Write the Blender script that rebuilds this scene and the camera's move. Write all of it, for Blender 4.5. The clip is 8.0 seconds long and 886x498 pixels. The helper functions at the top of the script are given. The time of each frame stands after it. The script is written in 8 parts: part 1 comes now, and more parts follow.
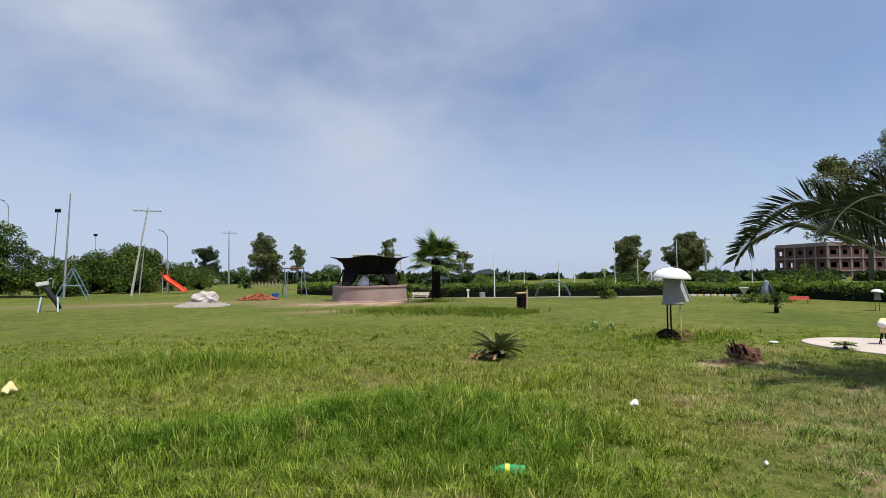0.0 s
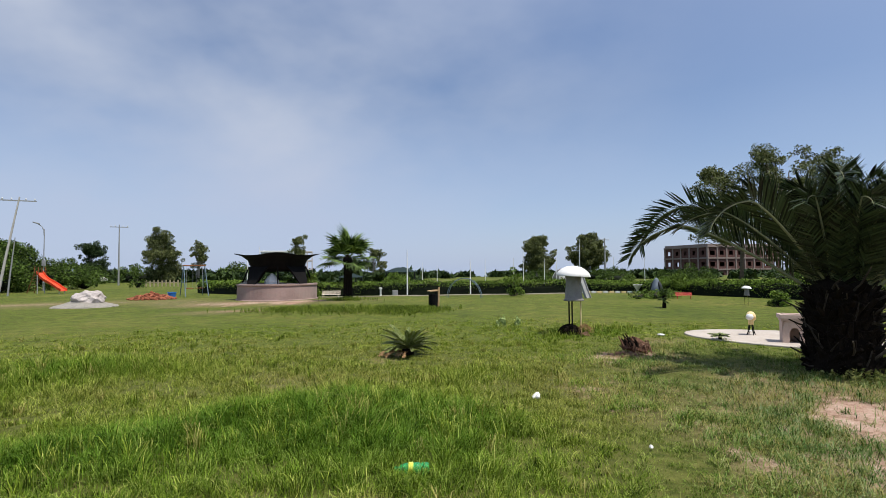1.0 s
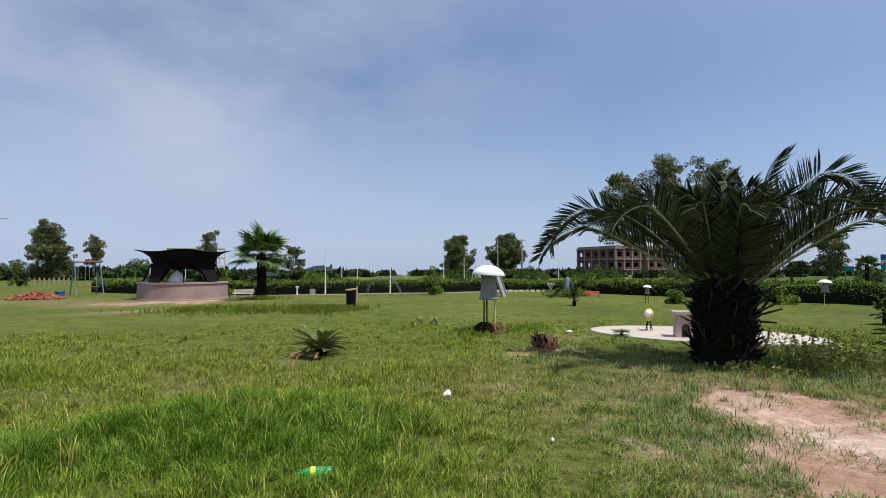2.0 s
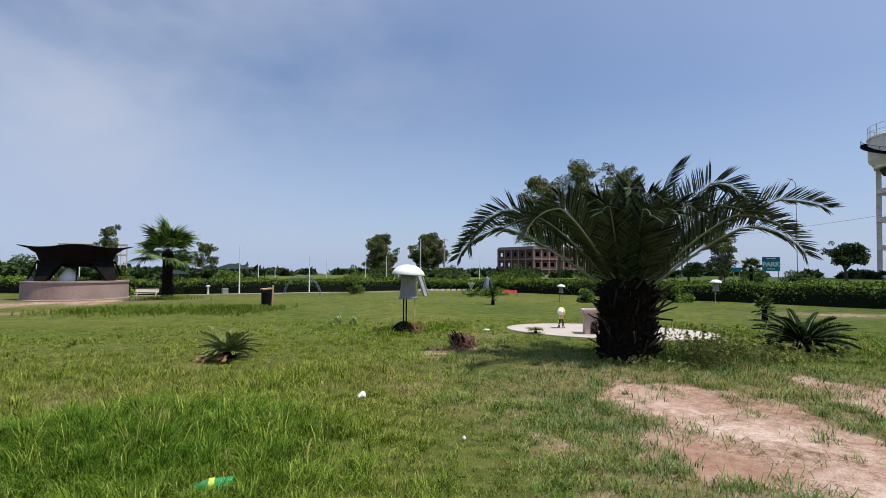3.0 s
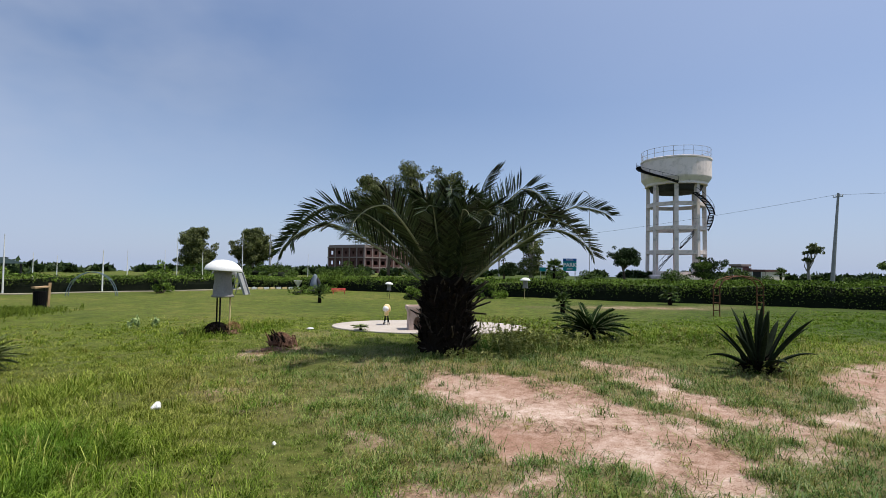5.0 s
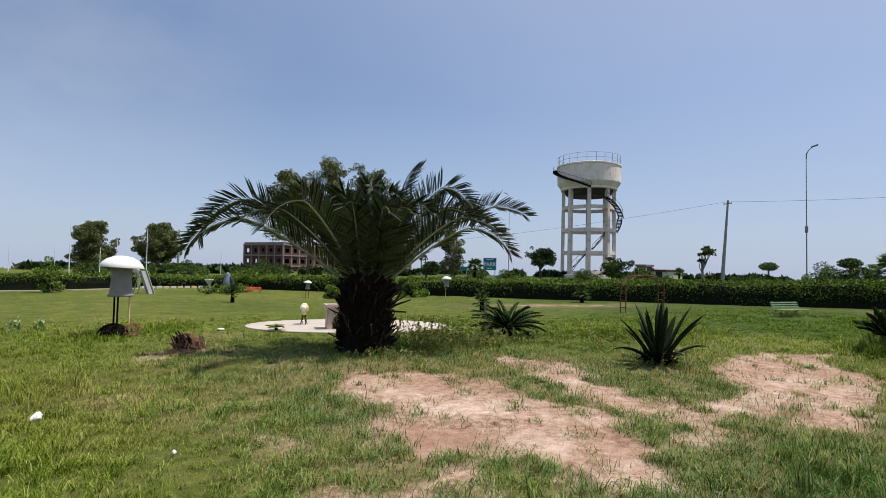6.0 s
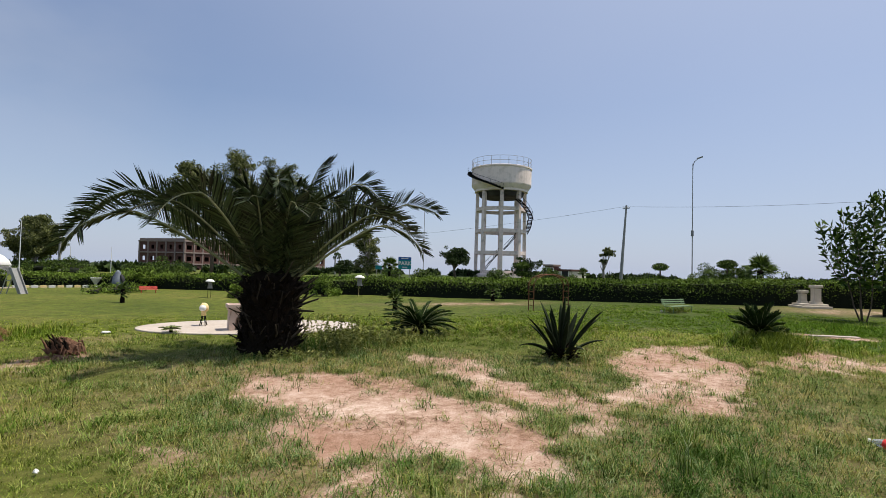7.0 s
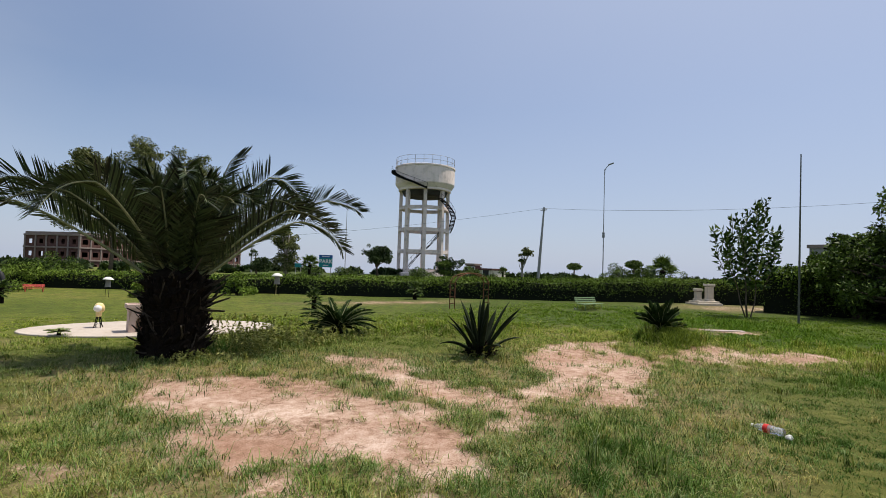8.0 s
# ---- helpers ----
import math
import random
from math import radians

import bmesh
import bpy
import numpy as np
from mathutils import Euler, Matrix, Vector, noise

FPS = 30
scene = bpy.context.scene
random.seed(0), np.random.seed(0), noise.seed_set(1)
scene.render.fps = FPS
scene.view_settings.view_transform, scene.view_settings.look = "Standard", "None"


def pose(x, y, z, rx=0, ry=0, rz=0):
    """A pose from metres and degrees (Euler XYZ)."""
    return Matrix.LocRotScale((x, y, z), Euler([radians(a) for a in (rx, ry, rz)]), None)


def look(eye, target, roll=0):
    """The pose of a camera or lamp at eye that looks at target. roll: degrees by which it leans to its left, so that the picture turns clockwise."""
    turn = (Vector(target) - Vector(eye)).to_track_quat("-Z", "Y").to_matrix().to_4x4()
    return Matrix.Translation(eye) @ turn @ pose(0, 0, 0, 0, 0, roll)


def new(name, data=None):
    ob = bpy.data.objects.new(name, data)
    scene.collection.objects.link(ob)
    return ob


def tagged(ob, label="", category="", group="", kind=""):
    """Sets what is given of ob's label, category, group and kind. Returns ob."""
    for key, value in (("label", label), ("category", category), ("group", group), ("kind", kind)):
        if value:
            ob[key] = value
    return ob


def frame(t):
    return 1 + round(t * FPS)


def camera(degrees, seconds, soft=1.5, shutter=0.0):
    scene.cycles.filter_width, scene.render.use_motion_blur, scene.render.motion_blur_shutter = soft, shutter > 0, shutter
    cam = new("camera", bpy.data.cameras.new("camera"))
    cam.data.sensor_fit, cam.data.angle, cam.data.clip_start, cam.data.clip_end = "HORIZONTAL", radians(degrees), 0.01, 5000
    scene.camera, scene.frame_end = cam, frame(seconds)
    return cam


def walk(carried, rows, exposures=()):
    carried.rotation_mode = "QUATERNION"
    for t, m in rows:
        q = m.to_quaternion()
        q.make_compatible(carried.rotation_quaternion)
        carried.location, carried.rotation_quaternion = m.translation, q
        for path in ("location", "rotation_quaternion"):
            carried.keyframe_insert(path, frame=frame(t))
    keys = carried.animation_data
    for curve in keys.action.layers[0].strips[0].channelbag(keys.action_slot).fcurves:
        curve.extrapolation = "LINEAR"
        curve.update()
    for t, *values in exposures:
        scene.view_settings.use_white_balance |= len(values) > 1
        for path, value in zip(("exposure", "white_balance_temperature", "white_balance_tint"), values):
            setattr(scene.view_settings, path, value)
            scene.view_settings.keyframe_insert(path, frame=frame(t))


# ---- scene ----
# seconds, x, y, z, yaw, pitch, roll
cam = camera(81.56, 8.0, soft=0.6)
ROWS = [
    (0.0, 0.008, -0.100, 1.557, 0.10, 2.54, 0.63),
    (0.5, 0.036, -0.066, 1.553, -4.75, 2.41, 0.57),
    (1.0, 0.077, -0.047, 1.546, -9.46, 2.24, 0.50),
    (1.5, 0.139, -0.035, 1.538, -13.90, 2.14, 0.33),
    (3.0, 0.279, -0.030, 1.549, -26.69, 1.96, -0.21),
    (3.5, 0.316, -0.032, 1.543, -31.35, 1.92, -0.38),
    (4.0, 0.351, -0.023, 1.528, -36.38, 1.82, -0.60),
    (4.5, 0.400, 0.003, 1.521, -41.00, 1.87, -0.72),
    (6.0, 0.487, -0.009, 1.497, -53.96, 1.98, -1.10),
    (6.5, 0.538, -0.016, 1.486, -58.52, 1.98, -1.30),
    (7.0, 0.584, -0.030, 1.482, -63.37, 2.09, -1.39),
    (7.5, 0.615, -0.039, 1.478, -67.57, 2.13, -1.54),
    (8.0, 0.648, -0.039, 1.479, -71.94, 2.17, -1.72),
]
walk(cam, [(t, pose(x, y, z, 90 + pitch, roll, yaw)) for t, x, y, z, yaw, pitch, roll in ROWS],
     exposures=[(0.0, 0.36, 6530, 10), (0.6, 0.32, 6500, 10), (1.1, 0.25, 6420, 10), (1.5, 0.24, 6380, 10), (3.0, 0.21, 6260, 10.5), (4.5, 0.2, 6300, 10.5), (6.0, 0.25, 6610, 10), (7.0, 0.28, 6880, 11), (8.0, 0.26, 6920, 11)])

# ---- light ----
SUN_AZ, SUN_EL = 139.0, 69.0   # degrees clockwise from +y, and above the horizon
world = bpy.data.worlds.new("sky")
scene.world = world
world.use_nodes = True
wn, wl = world.node_tree.nodes, world.node_tree.links
wn.clear()
w_out = wn.new("ShaderNodeOutputWorld")
w_bg = wn.new("ShaderNodeBackground")
w_sky = wn.new("ShaderNodeTexSky")
w_sky.sky_type = "NISHITA"
w_sky.sun_disc = False
w_sky.sun_elevation = radians(SUN_EL)
w_sky.sun_rotation = radians(SUN_AZ)
w_sky.air_density, w_sky.dust_density, w_sky.ozone_density = 1.0, 0.7, 2.2
w_co = wn.new("ShaderNodeTexCoord")
w_map = wn.new("ShaderNodeMapping")
w_map.inputs["Scale"].default_value = (1.3, 1.3, 2.4)
w_map.inputs["Rotation"].default_value = (0.3, 0.5, 0.4)
w_noise = wn.new("ShaderNodeTexNoise")
w_noise.inputs["Scale"].default_value = 1.5
w_noise.inputs["Detail"].default_value = 5.0
w_noise.inputs["Roughness"].default_value = 0.5
w_ramp = wn.new("ShaderNodeValToRGB")
w_ramp.color_ramp.elements[0].position = 0.36
w_ramp.color_ramp.elements[1].position = 0.74
w_mul = wn.new("ShaderNodeMath")
w_mul.operation = "MULTIPLY"
w_mul.inputs[1].default_value = 0.8
w_mix = wn.new("ShaderNodeMixRGB")
w_mix.inputs[2].default_value = (4.5, 5.0, 6.1, 1)
wl.new(w_co.outputs["Generated"], w_map.inputs["Vector"])
wl.new(w_map.outputs["Vector"], w_noise.inputs["Vector"])
wl.new(w_noise.outputs["Fac"], w_ramp.inputs["Fac"])
w_dot = wn.new("ShaderNodeVectorMath")
w_dot.operation = "DOT_PRODUCT"
w_dot.inputs[1].default_value = Vector((-0.45, 0.78, 0.44)).normalized()
w_side = wn.new("ShaderNodeMapRange")
w_side.inputs["From Min"].default_value, w_side.inputs["From Max"].default_value = 0.45, 0.98
w_side.inputs["To Min"].default_value, w_side.inputs["To Max"].default_value = 0.12, 1.5
w_cl = wn.new("ShaderNodeMath")
w_cl.operation = "MULTIPLY"
wl.new(w_co.outputs["Generated"], w_dot.inputs[0])
wl.new(w_dot.outputs["Value"], w_side.inputs["Value"])
wl.new(w_ramp.outputs["Color"], w_cl.inputs[0])
wl.new(w_side.outputs["Result"], w_cl.inputs[1])
wl.new(w_cl.outputs["Value"], w_mul.inputs[0])
w_mul.use_clamp = True
wl.new(w_mul.outputs["Value"], w_mix.inputs["Fac"])
w_tint = wn.new("ShaderNodeMixRGB")
w_tint.blend_type = "MULTIPLY"
w_tint.inputs[0].default_value = 1.0
w_tint.inputs[2].default_value = (0.935, 0.98, 1.075, 1)
wl.new(w_sky.outputs["Color"], w_tint.inputs[1])
wl.new(w_tint.outputs["Color"], w_mix.inputs[1])
w_sep = wn.new("ShaderNodeSeparateXYZ")
wl.new(w_co.outputs["Generated"], w_sep.inputs[0])
w_low = wn.new("ShaderNodeValToRGB")
w_low.color_ramp.elements[0].position, w_low.color_ramp.elements[0].color = 0.0, (0.8, 0.8, 0.8, 1)
w_low.color_ramp.elements[1].position, w_low.color_ramp.elements[1].color = 0.3, (0, 0, 0, 1)
wl.new(w_sep.outputs["Z"], w_low.inputs["Fac"])
w_haze = wn.new("ShaderNodeMixRGB")
w_haze.inputs[2].default_value = (4.1, 4.9, 6.7, 1)
wl.new(w_low.outputs["Color"], w_haze.inputs["Fac"])
w_near = wn.new("ShaderNodeVectorMath")
w_near.operation = "DOT_PRODUCT"
w_near.inputs[1].default_value = (math.sin(radians(SUN_AZ)) * math.cos(radians(SUN_EL)), math.cos(radians(SUN_AZ)) * math.cos(radians(SUN_EL)), math.sin(radians(SUN_EL)))
wl.new(w_co.outputs["Generated"], w_near.inputs[0])
w_glow = wn.new("ShaderNodeMapRange")
w_glow.inputs["From Min"].default_value, w_glow.inputs["From Max"].default_value = 0.1, 0.8
w_glow.inputs["To Min"].default_value, w_glow.inputs["To Max"].default_value = 0.0, 0.8
wl.new(w_near.outputs["Value"], w_glow.inputs["Value"])
w_veil = wn.new("ShaderNodeMixRGB")
w_veil.inputs[2].default_value = (4.45, 5.3, 7.3, 1)
wl.new(w_glow.outputs["Result"], w_veil.inputs["Fac"])
wl.new(w_mix.outputs["Color"], w_veil.inputs[1])
wl.new(w_veil.outputs["Color"], w_haze.inputs[1])
wl.new(w_haze.outputs["Color"], w_bg.inputs["Color"])
w_bg.inputs["Strength"].default_value = 0.094
wl.new(w_bg.outputs["Background"], w_out.inputs["Surface"])

sun_data = bpy.data.lights.new("sun", "SUN")
sun_data.energy, sun_data.angle, sun_data.color = 4.45, radians(0.55), (1.0, 0.95, 0.87)
sun = new("sun", sun_data)
az, el = radians(SUN_AZ), radians(SUN_EL)
SUN_DIR = Vector((math.sin(az) * math.cos(el), math.cos(az) * math.cos(el), math.sin(el)))
sun.matrix_world = look(SUN_DIR * 60, (0, 0, 0))


# ---- materials ----
def shader(name):
    m = bpy.data.materials.new(name)
    m.use_nodes = True
    n, l = m.node_tree.nodes, m.node_tree.links
    return m, n, l, n["Principled BSDF"]


def noise_node(n, l, scale, detail=4.0, coord="Object", rough=0.55):
    co = n.new("ShaderNodeTexCoord")
    t = n.new("ShaderNodeTexNoise")
    t.inputs["Scale"].default_value, t.inputs["Detail"].default_value, t.inputs["Roughness"].default_value = scale, detail, rough
    l.new(co.outputs[coord], t.inputs["Vector"])
    return t


def ramp_node(n, l, fac, stops):
    r = n.new("ShaderNodeValToRGB")
    while len(r.color_ramp.elements) < len(stops):
        r.color_ramp.elements.new(0.5)
    for e, (p, c) in zip(r.color_ramp.elements, stops):
        e.position, e.color = p, (*c, 1) if len(c) == 3 else c
    l.new(fac, r.inputs["Fac"])
    return r


def mix_node(n, l, fac, a, b, kind="MIX"):
    m = n.new("ShaderNodeMixRGB")
    m.blend_type = kind
    for s, v in ((m.inputs[0], fac), (m.inputs[1], a), (m.inputs[2], b)):
        if isinstance(v, (int, float)):
            s.default_value = v
        elif isinstance(v, tuple):
            s.default_value = (*v, 1)
        else:
            l.new(v, s)
    return m


def bump_node(n, l, height, strength, distance, bsdf):
    b = n.new("ShaderNodeBump")
    b.inputs["Strength"].default_value, b.inputs["Distance"].default_value = strength, distance
    l.new(height, b.inputs["Height"])
    l.new(b.outputs["Normal"], bsdf.inputs["Normal"])
    return b


def surface(name, c1, c2, big=1.2, fine=25.0, rough=0.8, bump=0.25, metal=0.0, dirt=None, vary=0.0, depth=0.01, sheen=0.25):
    """Two colours mottled at two scales, with fine relief; dirt: a third colour in stains; vary: brightness that differs from piece to piece."""
    m, n, l, p = shader(name)
    a = noise_node(n, l, big)
    f = noise_node(n, l, fine, 6.0)
    both = mix_node(n, l, 0.45, a.outputs["Fac"], f.outputs["Fac"])
    r = ramp_node(n, l, both.outputs[0], [(0.34, c1), (0.66, c2)])
    col = r.outputs["Color"]
    if dirt:
        s = noise_node(n, l, big * 2.7, 7.0, rough=0.7)
        k = ramp_node(n, l, s.outputs["Fac"], [(0.5, (0, 0, 0)), (0.72, (0.8, 0.8, 0.8))])
        col = mix_node(n, l, k.outputs["Color"], col, dirt).outputs[0]
    if vary:
        o = n.new("ShaderNodeObjectInfo")
        h = n.new("ShaderNodeHueSaturation")
        mr = n.new("ShaderNodeMapRange")
        mr.inputs["To Min"].default_value, mr.inputs["To Max"].default_value = 1 - vary, 1 + vary
        l.new(o.outputs["Random"], mr.inputs["Value"])
        l.new(mr.outputs["Result"], h.inputs["Value"])
        l.new(col, h.inputs["Color"])
        col = h.outputs["Color"]
    l.new(col, p.inputs["Base Color"])
    p.inputs["Roughness"].default_value, p.inputs["Metallic"].default_value = rough, metal
    p.inputs["Specular IOR Level"].default_value = sheen
    if bump:
        bump_node(n, l, f.outputs["Fac"], bump, depth, p)
    return m


def foliage(name, dark, light, thin=0.35, gloss=0.45, patch=0.6, dry=None, sheen=0.1):
    """Leaves: colour from leaf to leaf and from patch to patch, some light shining through."""
    m, n, l, p = shader(name)
    g = n.new("ShaderNodeNewGeometry")
    a = noise_node(n, l, patch, 3.0)
    both = mix_node(n, l, 0.5, g.outputs["Random Per Island"], a.outputs["Fac"])
    stops = [(0.25, dark), (0.7, light)]
    if dry:
        stops.append((0.82, dry))
    r = ramp_node(n, l, both.outputs[0], stops)
    l.new(r.outputs["Color"], p.inputs["Base Color"])
    p.inputs["Roughness"].default_value = gloss
    p.inputs["Specular IOR Level"].default_value = sheen
    t = n.new("ShaderNodeBsdfTranslucent")
    b = mix_node(n, l, 1.0, r.outputs["Color"], (1.0, 1.0, 0.55), "MULTIPLY")
    l.new(b.outputs[0], t.inputs["Color"])
    s = n.new("ShaderNodeMixShader")
    s.inputs[0].default_value = thin
    l.new(p.outputs[0], s.inputs[1])
    l.new(t.outputs[0], s.inputs[2])
    l.new(s.outputs[0], n["Material Output"].inputs["Surface"])
    return m


M_BARK = surface("bark", (0.06, 0.045, 0.035), (0.16, 0.125, 0.09), 4, 40, 0.9, 0.6)
M_BARK_PALE = surface("pale_bark", (0.17, 0.15, 0.12), (0.34, 0.31, 0.27), 3, 30, 0.85, 0.4)
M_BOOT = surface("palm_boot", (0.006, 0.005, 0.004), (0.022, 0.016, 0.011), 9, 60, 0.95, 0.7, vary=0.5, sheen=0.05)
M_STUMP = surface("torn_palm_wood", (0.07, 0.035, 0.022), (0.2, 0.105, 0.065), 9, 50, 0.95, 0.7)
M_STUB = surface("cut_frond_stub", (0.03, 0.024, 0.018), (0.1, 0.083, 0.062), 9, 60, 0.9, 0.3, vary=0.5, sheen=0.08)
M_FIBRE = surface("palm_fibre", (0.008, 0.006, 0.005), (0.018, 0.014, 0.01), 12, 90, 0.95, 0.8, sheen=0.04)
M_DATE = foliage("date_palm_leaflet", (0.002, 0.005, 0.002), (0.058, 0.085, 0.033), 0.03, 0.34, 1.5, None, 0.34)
M_RACHIS = surface("frond_rib", (0.14, 0.15, 0.07), (0.28, 0.29, 0.15), 5, 30, 0.5, 0.1)
M_DRYFROND = surface("dry_frond", (0.2, 0.115, 0.05), (0.42, 0.25, 0.12), 5, 40, 0.85, 0.3)
M_FAN = foliage("fan_palm_leaf", (0.012, 0.026, 0.006), (0.15, 0.22, 0.05), 0.12, 0.4, 1.0)
M_CYCAD = foliage("cycad_leaf", (0.004, 0.012, 0.004), (0.026, 0.048, 0.012), 0.05, 0.6, 2.0, None, 0.03)
M_CYCAD_PALE = foliage("pale_cycad_leaf", (0.03, 0.05, 0.012), (0.24, 0.28, 0.09), 0.1, 0.4, 2.0)
M_AGAVE = surface("agave_leaf", (0.004, 0.008, 0.003), (0.018, 0.028, 0.012), 3, 25, 0.8, 0.1, sheen=0.1)
M_HEDGE = foliage("hedge_leaf", (0.006, 0.016, 0.003), (0.22, 0.33, 0.05), 0.06, 0.5, 0.8)
# near-black filling whose colour stands for deep shade behind the leaves
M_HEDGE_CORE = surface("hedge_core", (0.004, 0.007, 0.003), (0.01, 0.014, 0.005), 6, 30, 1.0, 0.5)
M_BUSH = foliage("bush_leaf", (0.003, 0.009, 0.002), (0.12, 0.19, 0.034), 0.06, 0.5, 0.5)
M_TREE = foliage("tree_leaf", (0.01, 0.022, 0.008), (0.06, 0.092, 0.03), 0.08, 0.5, 0.4)
M_EUCA = foliage("eucalyptus_leaf", (0.022, 0.034, 0.012), (0.2, 0.22, 0.085), 0.14, 0.45, 0.5)
M_RUBBER = foliage("broad_leaf", (0.01, 0.024, 0.006), (0.055, 0.1, 0.02), 0.12, 0.5, 2.0, (0.2, 0.26, 0.05))


def grass_material():
    """Blades that run from dark green to straw, yellower in broad patches."""
    m, n, l, p = shader("grass_blade")
    g = n.new("ShaderNodeNewGeometry")
    a, b, c = noise_node(n, l, 0.5, 4.0), noise_node(n, l, 0.16, 3.0), noise_node(n, l, 4.5, 3.0)
    each = mix_node(n, l, 0.5, g.outputs["Random Per Island"], c.outputs["Fac"])
    green = ramp_node(n, l, each.outputs[0], [(0.2, (0.01, 0.024, 0.002)), (0.42, (0.1, 0.158, 0.013)), (0.58, (0.215, 0.29, 0.028)), (0.76, (0.42, 0.46, 0.11))])
    # lush long grass is a deeper green, darkened too for its own shade
    lush_dark = n.new("ShaderNodeMath")
    lush_dark.operation = "MULTIPLY"
    lush_dark.use_clamp = True
    lush_dark.inputs[1].default_value = -2.4
    at_dry = n.new("ShaderNodeAttribute")
    at_dry.attribute_name = "dry"
    l.new(at_dry.outputs["Fac"], lush_dark.inputs[0])
    deep = mix_node(n, l, 1.0, green.outputs["Color"], (0.5, 0.72, 0.5), "MULTIPLY")
    green = mix_node(n, l, lush_dark.outputs[0], green.outputs["Color"], deep.outputs[0])
    straw = ramp_node(n, l, each.outputs[0], [(0.14, (0.035, 0.032, 0.008)), (0.45, (0.21, 0.19, 0.045)), (0.85, (0.5, 0.43, 0.18))])
    both = mix_node(n, l, 0.5, a.outputs["Fac"], b.outputs["Fac"])
    k = ramp_node(n, l, both.outputs[0], [(0.5, (0.0, 0.0, 0.0)), (0.7, (0.5, 0.5, 0.5))])
    at_dull = n.new("ShaderNodeAttribute")
    at_dull.attribute_name = "dull"
    dull = mix_node(n, l, 1.0, green.outputs[0], (0.64, 0.7, 1.6), "MULTIPLY")
    green = mix_node(n, l, at_dull.outputs["Fac"], green.outputs[0], dull.outputs[0])
    k2 = mix_node(n, l, 1.0, k.outputs["Color"], at_dry.outputs["Color"], "ADD")
    col = mix_node(n, l, k2.outputs[0], green.outputs[0], straw.outputs["Color"])
    l.new(col.outputs[0], p.inputs["Base Color"])
    p.inputs["Roughness"].default_value, p.inputs["Specular IOR Level"].default_value = 0.75, 0.06
    t = n.new("ShaderNodeBsdfTranslucent")
    tc = mix_node(n, l, 1.0, col.outputs[0], (1.0, 1.0, 0.6), "MULTIPLY")
    l.new(tc.outputs[0], t.inputs["Color"])
    s = n.new("ShaderNodeMixShader")
    s.inputs[0].default_value = 0.18
    l.new(p.outputs[0], s.inputs[1])
    l.new(t.outputs[0], s.inputs[2])
    l.new(s.outputs[0], n["Material Output"].inputs["Surface"])
    return m


M_GRASS = grass_material()
M_LONG = foliage("long_grass_blade", (0.03, 0.06, 0.006), (0.25, 0.32, 0.045), 0.18, 0.6, 0.5)
M_WEED = foliage("weed_leaf", (0.07, 0.095, 0.02), (0.36, 0.37, 0.12), 0.26, 0.5, 1.5, (0.34, 0.28, 0.13))
M_CONCRETE = surface("weathered_concrete", (0.66, 0.55, 0.49), (0.79, 0.68, 0.62), 0.5, 14, 0.9, 0.2, dirt=(0.3, 0.27, 0.24))
M_TANK = surface("painted_tank_plaster", (0.78, 0.66, 0.59), (0.86, 0.75, 0.69), 0.35, 9, 0.85, 0.15, dirt=(0.5, 0.43, 0.37))
M_SLAB = surface("pale_slab_concrete", (0.36, 0.31, 0.26), (0.5, 0.44, 0.38), 1.5, 22, 0.9, 0.25, dirt=(0.36, 0.3, 0.24))
M_STONE = surface("cream_stone", (0.5, 0.44, 0.35), (0.66, 0.6, 0.5), 3, 30, 0.85, 0.3)
M_PINK = surface("pink_plaster", (0.23, 0.16, 0.142), (0.39, 0.28, 0.25), 0.9, 18, 0.9, 0.3, dirt=(0.27, 0.23, 0.2))
M_PINKHOUSE = surface("pink_house_plaster", (0.46, 0.34, 0.285), (0.58, 0.45, 0.385), 3, 30, 0.9, 0.2)
M_WHITE = surface("white_paint", (0.62, 0.61, 0.58), (0.78, 0.77, 0.74), 3, 40, 0.55, 0.08)
M_WHITEDULL = surface("dull_white_paint", (0.5, 0.5, 0.48), (0.68, 0.68, 0.66), 3, 40, 0.7, 0.1)
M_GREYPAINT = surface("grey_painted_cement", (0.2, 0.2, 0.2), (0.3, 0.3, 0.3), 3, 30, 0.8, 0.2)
# soffit concrete, its near-black standing in for shade under the tank
M_SOFFIT_SHADE = surface("shade_black_concrete", (0.03, 0.028, 0.025), (0.07, 0.065, 0.06), 0.8, 12, 0.95, 0.2)
M_CEMENT = surface("painted_cement", (0.2, 0.185, 0.17), (0.3, 0.28, 0.255), 3, 30, 0.8, 0.2)
M_SLATE = surface("slate_paint", (0.1, 0.12, 0.15), (0.2, 0.23, 0.27), 4, 40, 0.6, 0.1)
M_BLACK = surface("black_painted_steel", (0.004, 0.004, 0.004), (0.012, 0.011, 0.011), 2, 25, 0.75, 0.1, sheen=0.06)
M_DARK = surface("dark_plastic", (0.012, 0.012, 0.014), (0.03, 0.03, 0.032), 4, 40, 0.6, 0.1)
M_STEEL = surface("galvanised_steel", (0.3, 0.31, 0.32), (0.46, 0.47, 0.48), 5, 60, 0.5, 0.05, metal=0.6)
M_POLEDARK = surface("dull_green_pole", (0.05, 0.055, 0.045), (0.12, 0.125, 0.1), 5, 40, 0.7, 0.1)
M_POLE = surface("grey_pole", (0.2, 0.2, 0.2), (0.32, 0.32, 0.31), 5, 40, 0.7, 0.1)
M_POLEPALE = surface("pale_concrete_pole", (0.36, 0.34, 0.31), (0.5, 0.47, 0.43), 3, 30, 0.85, 0.15)
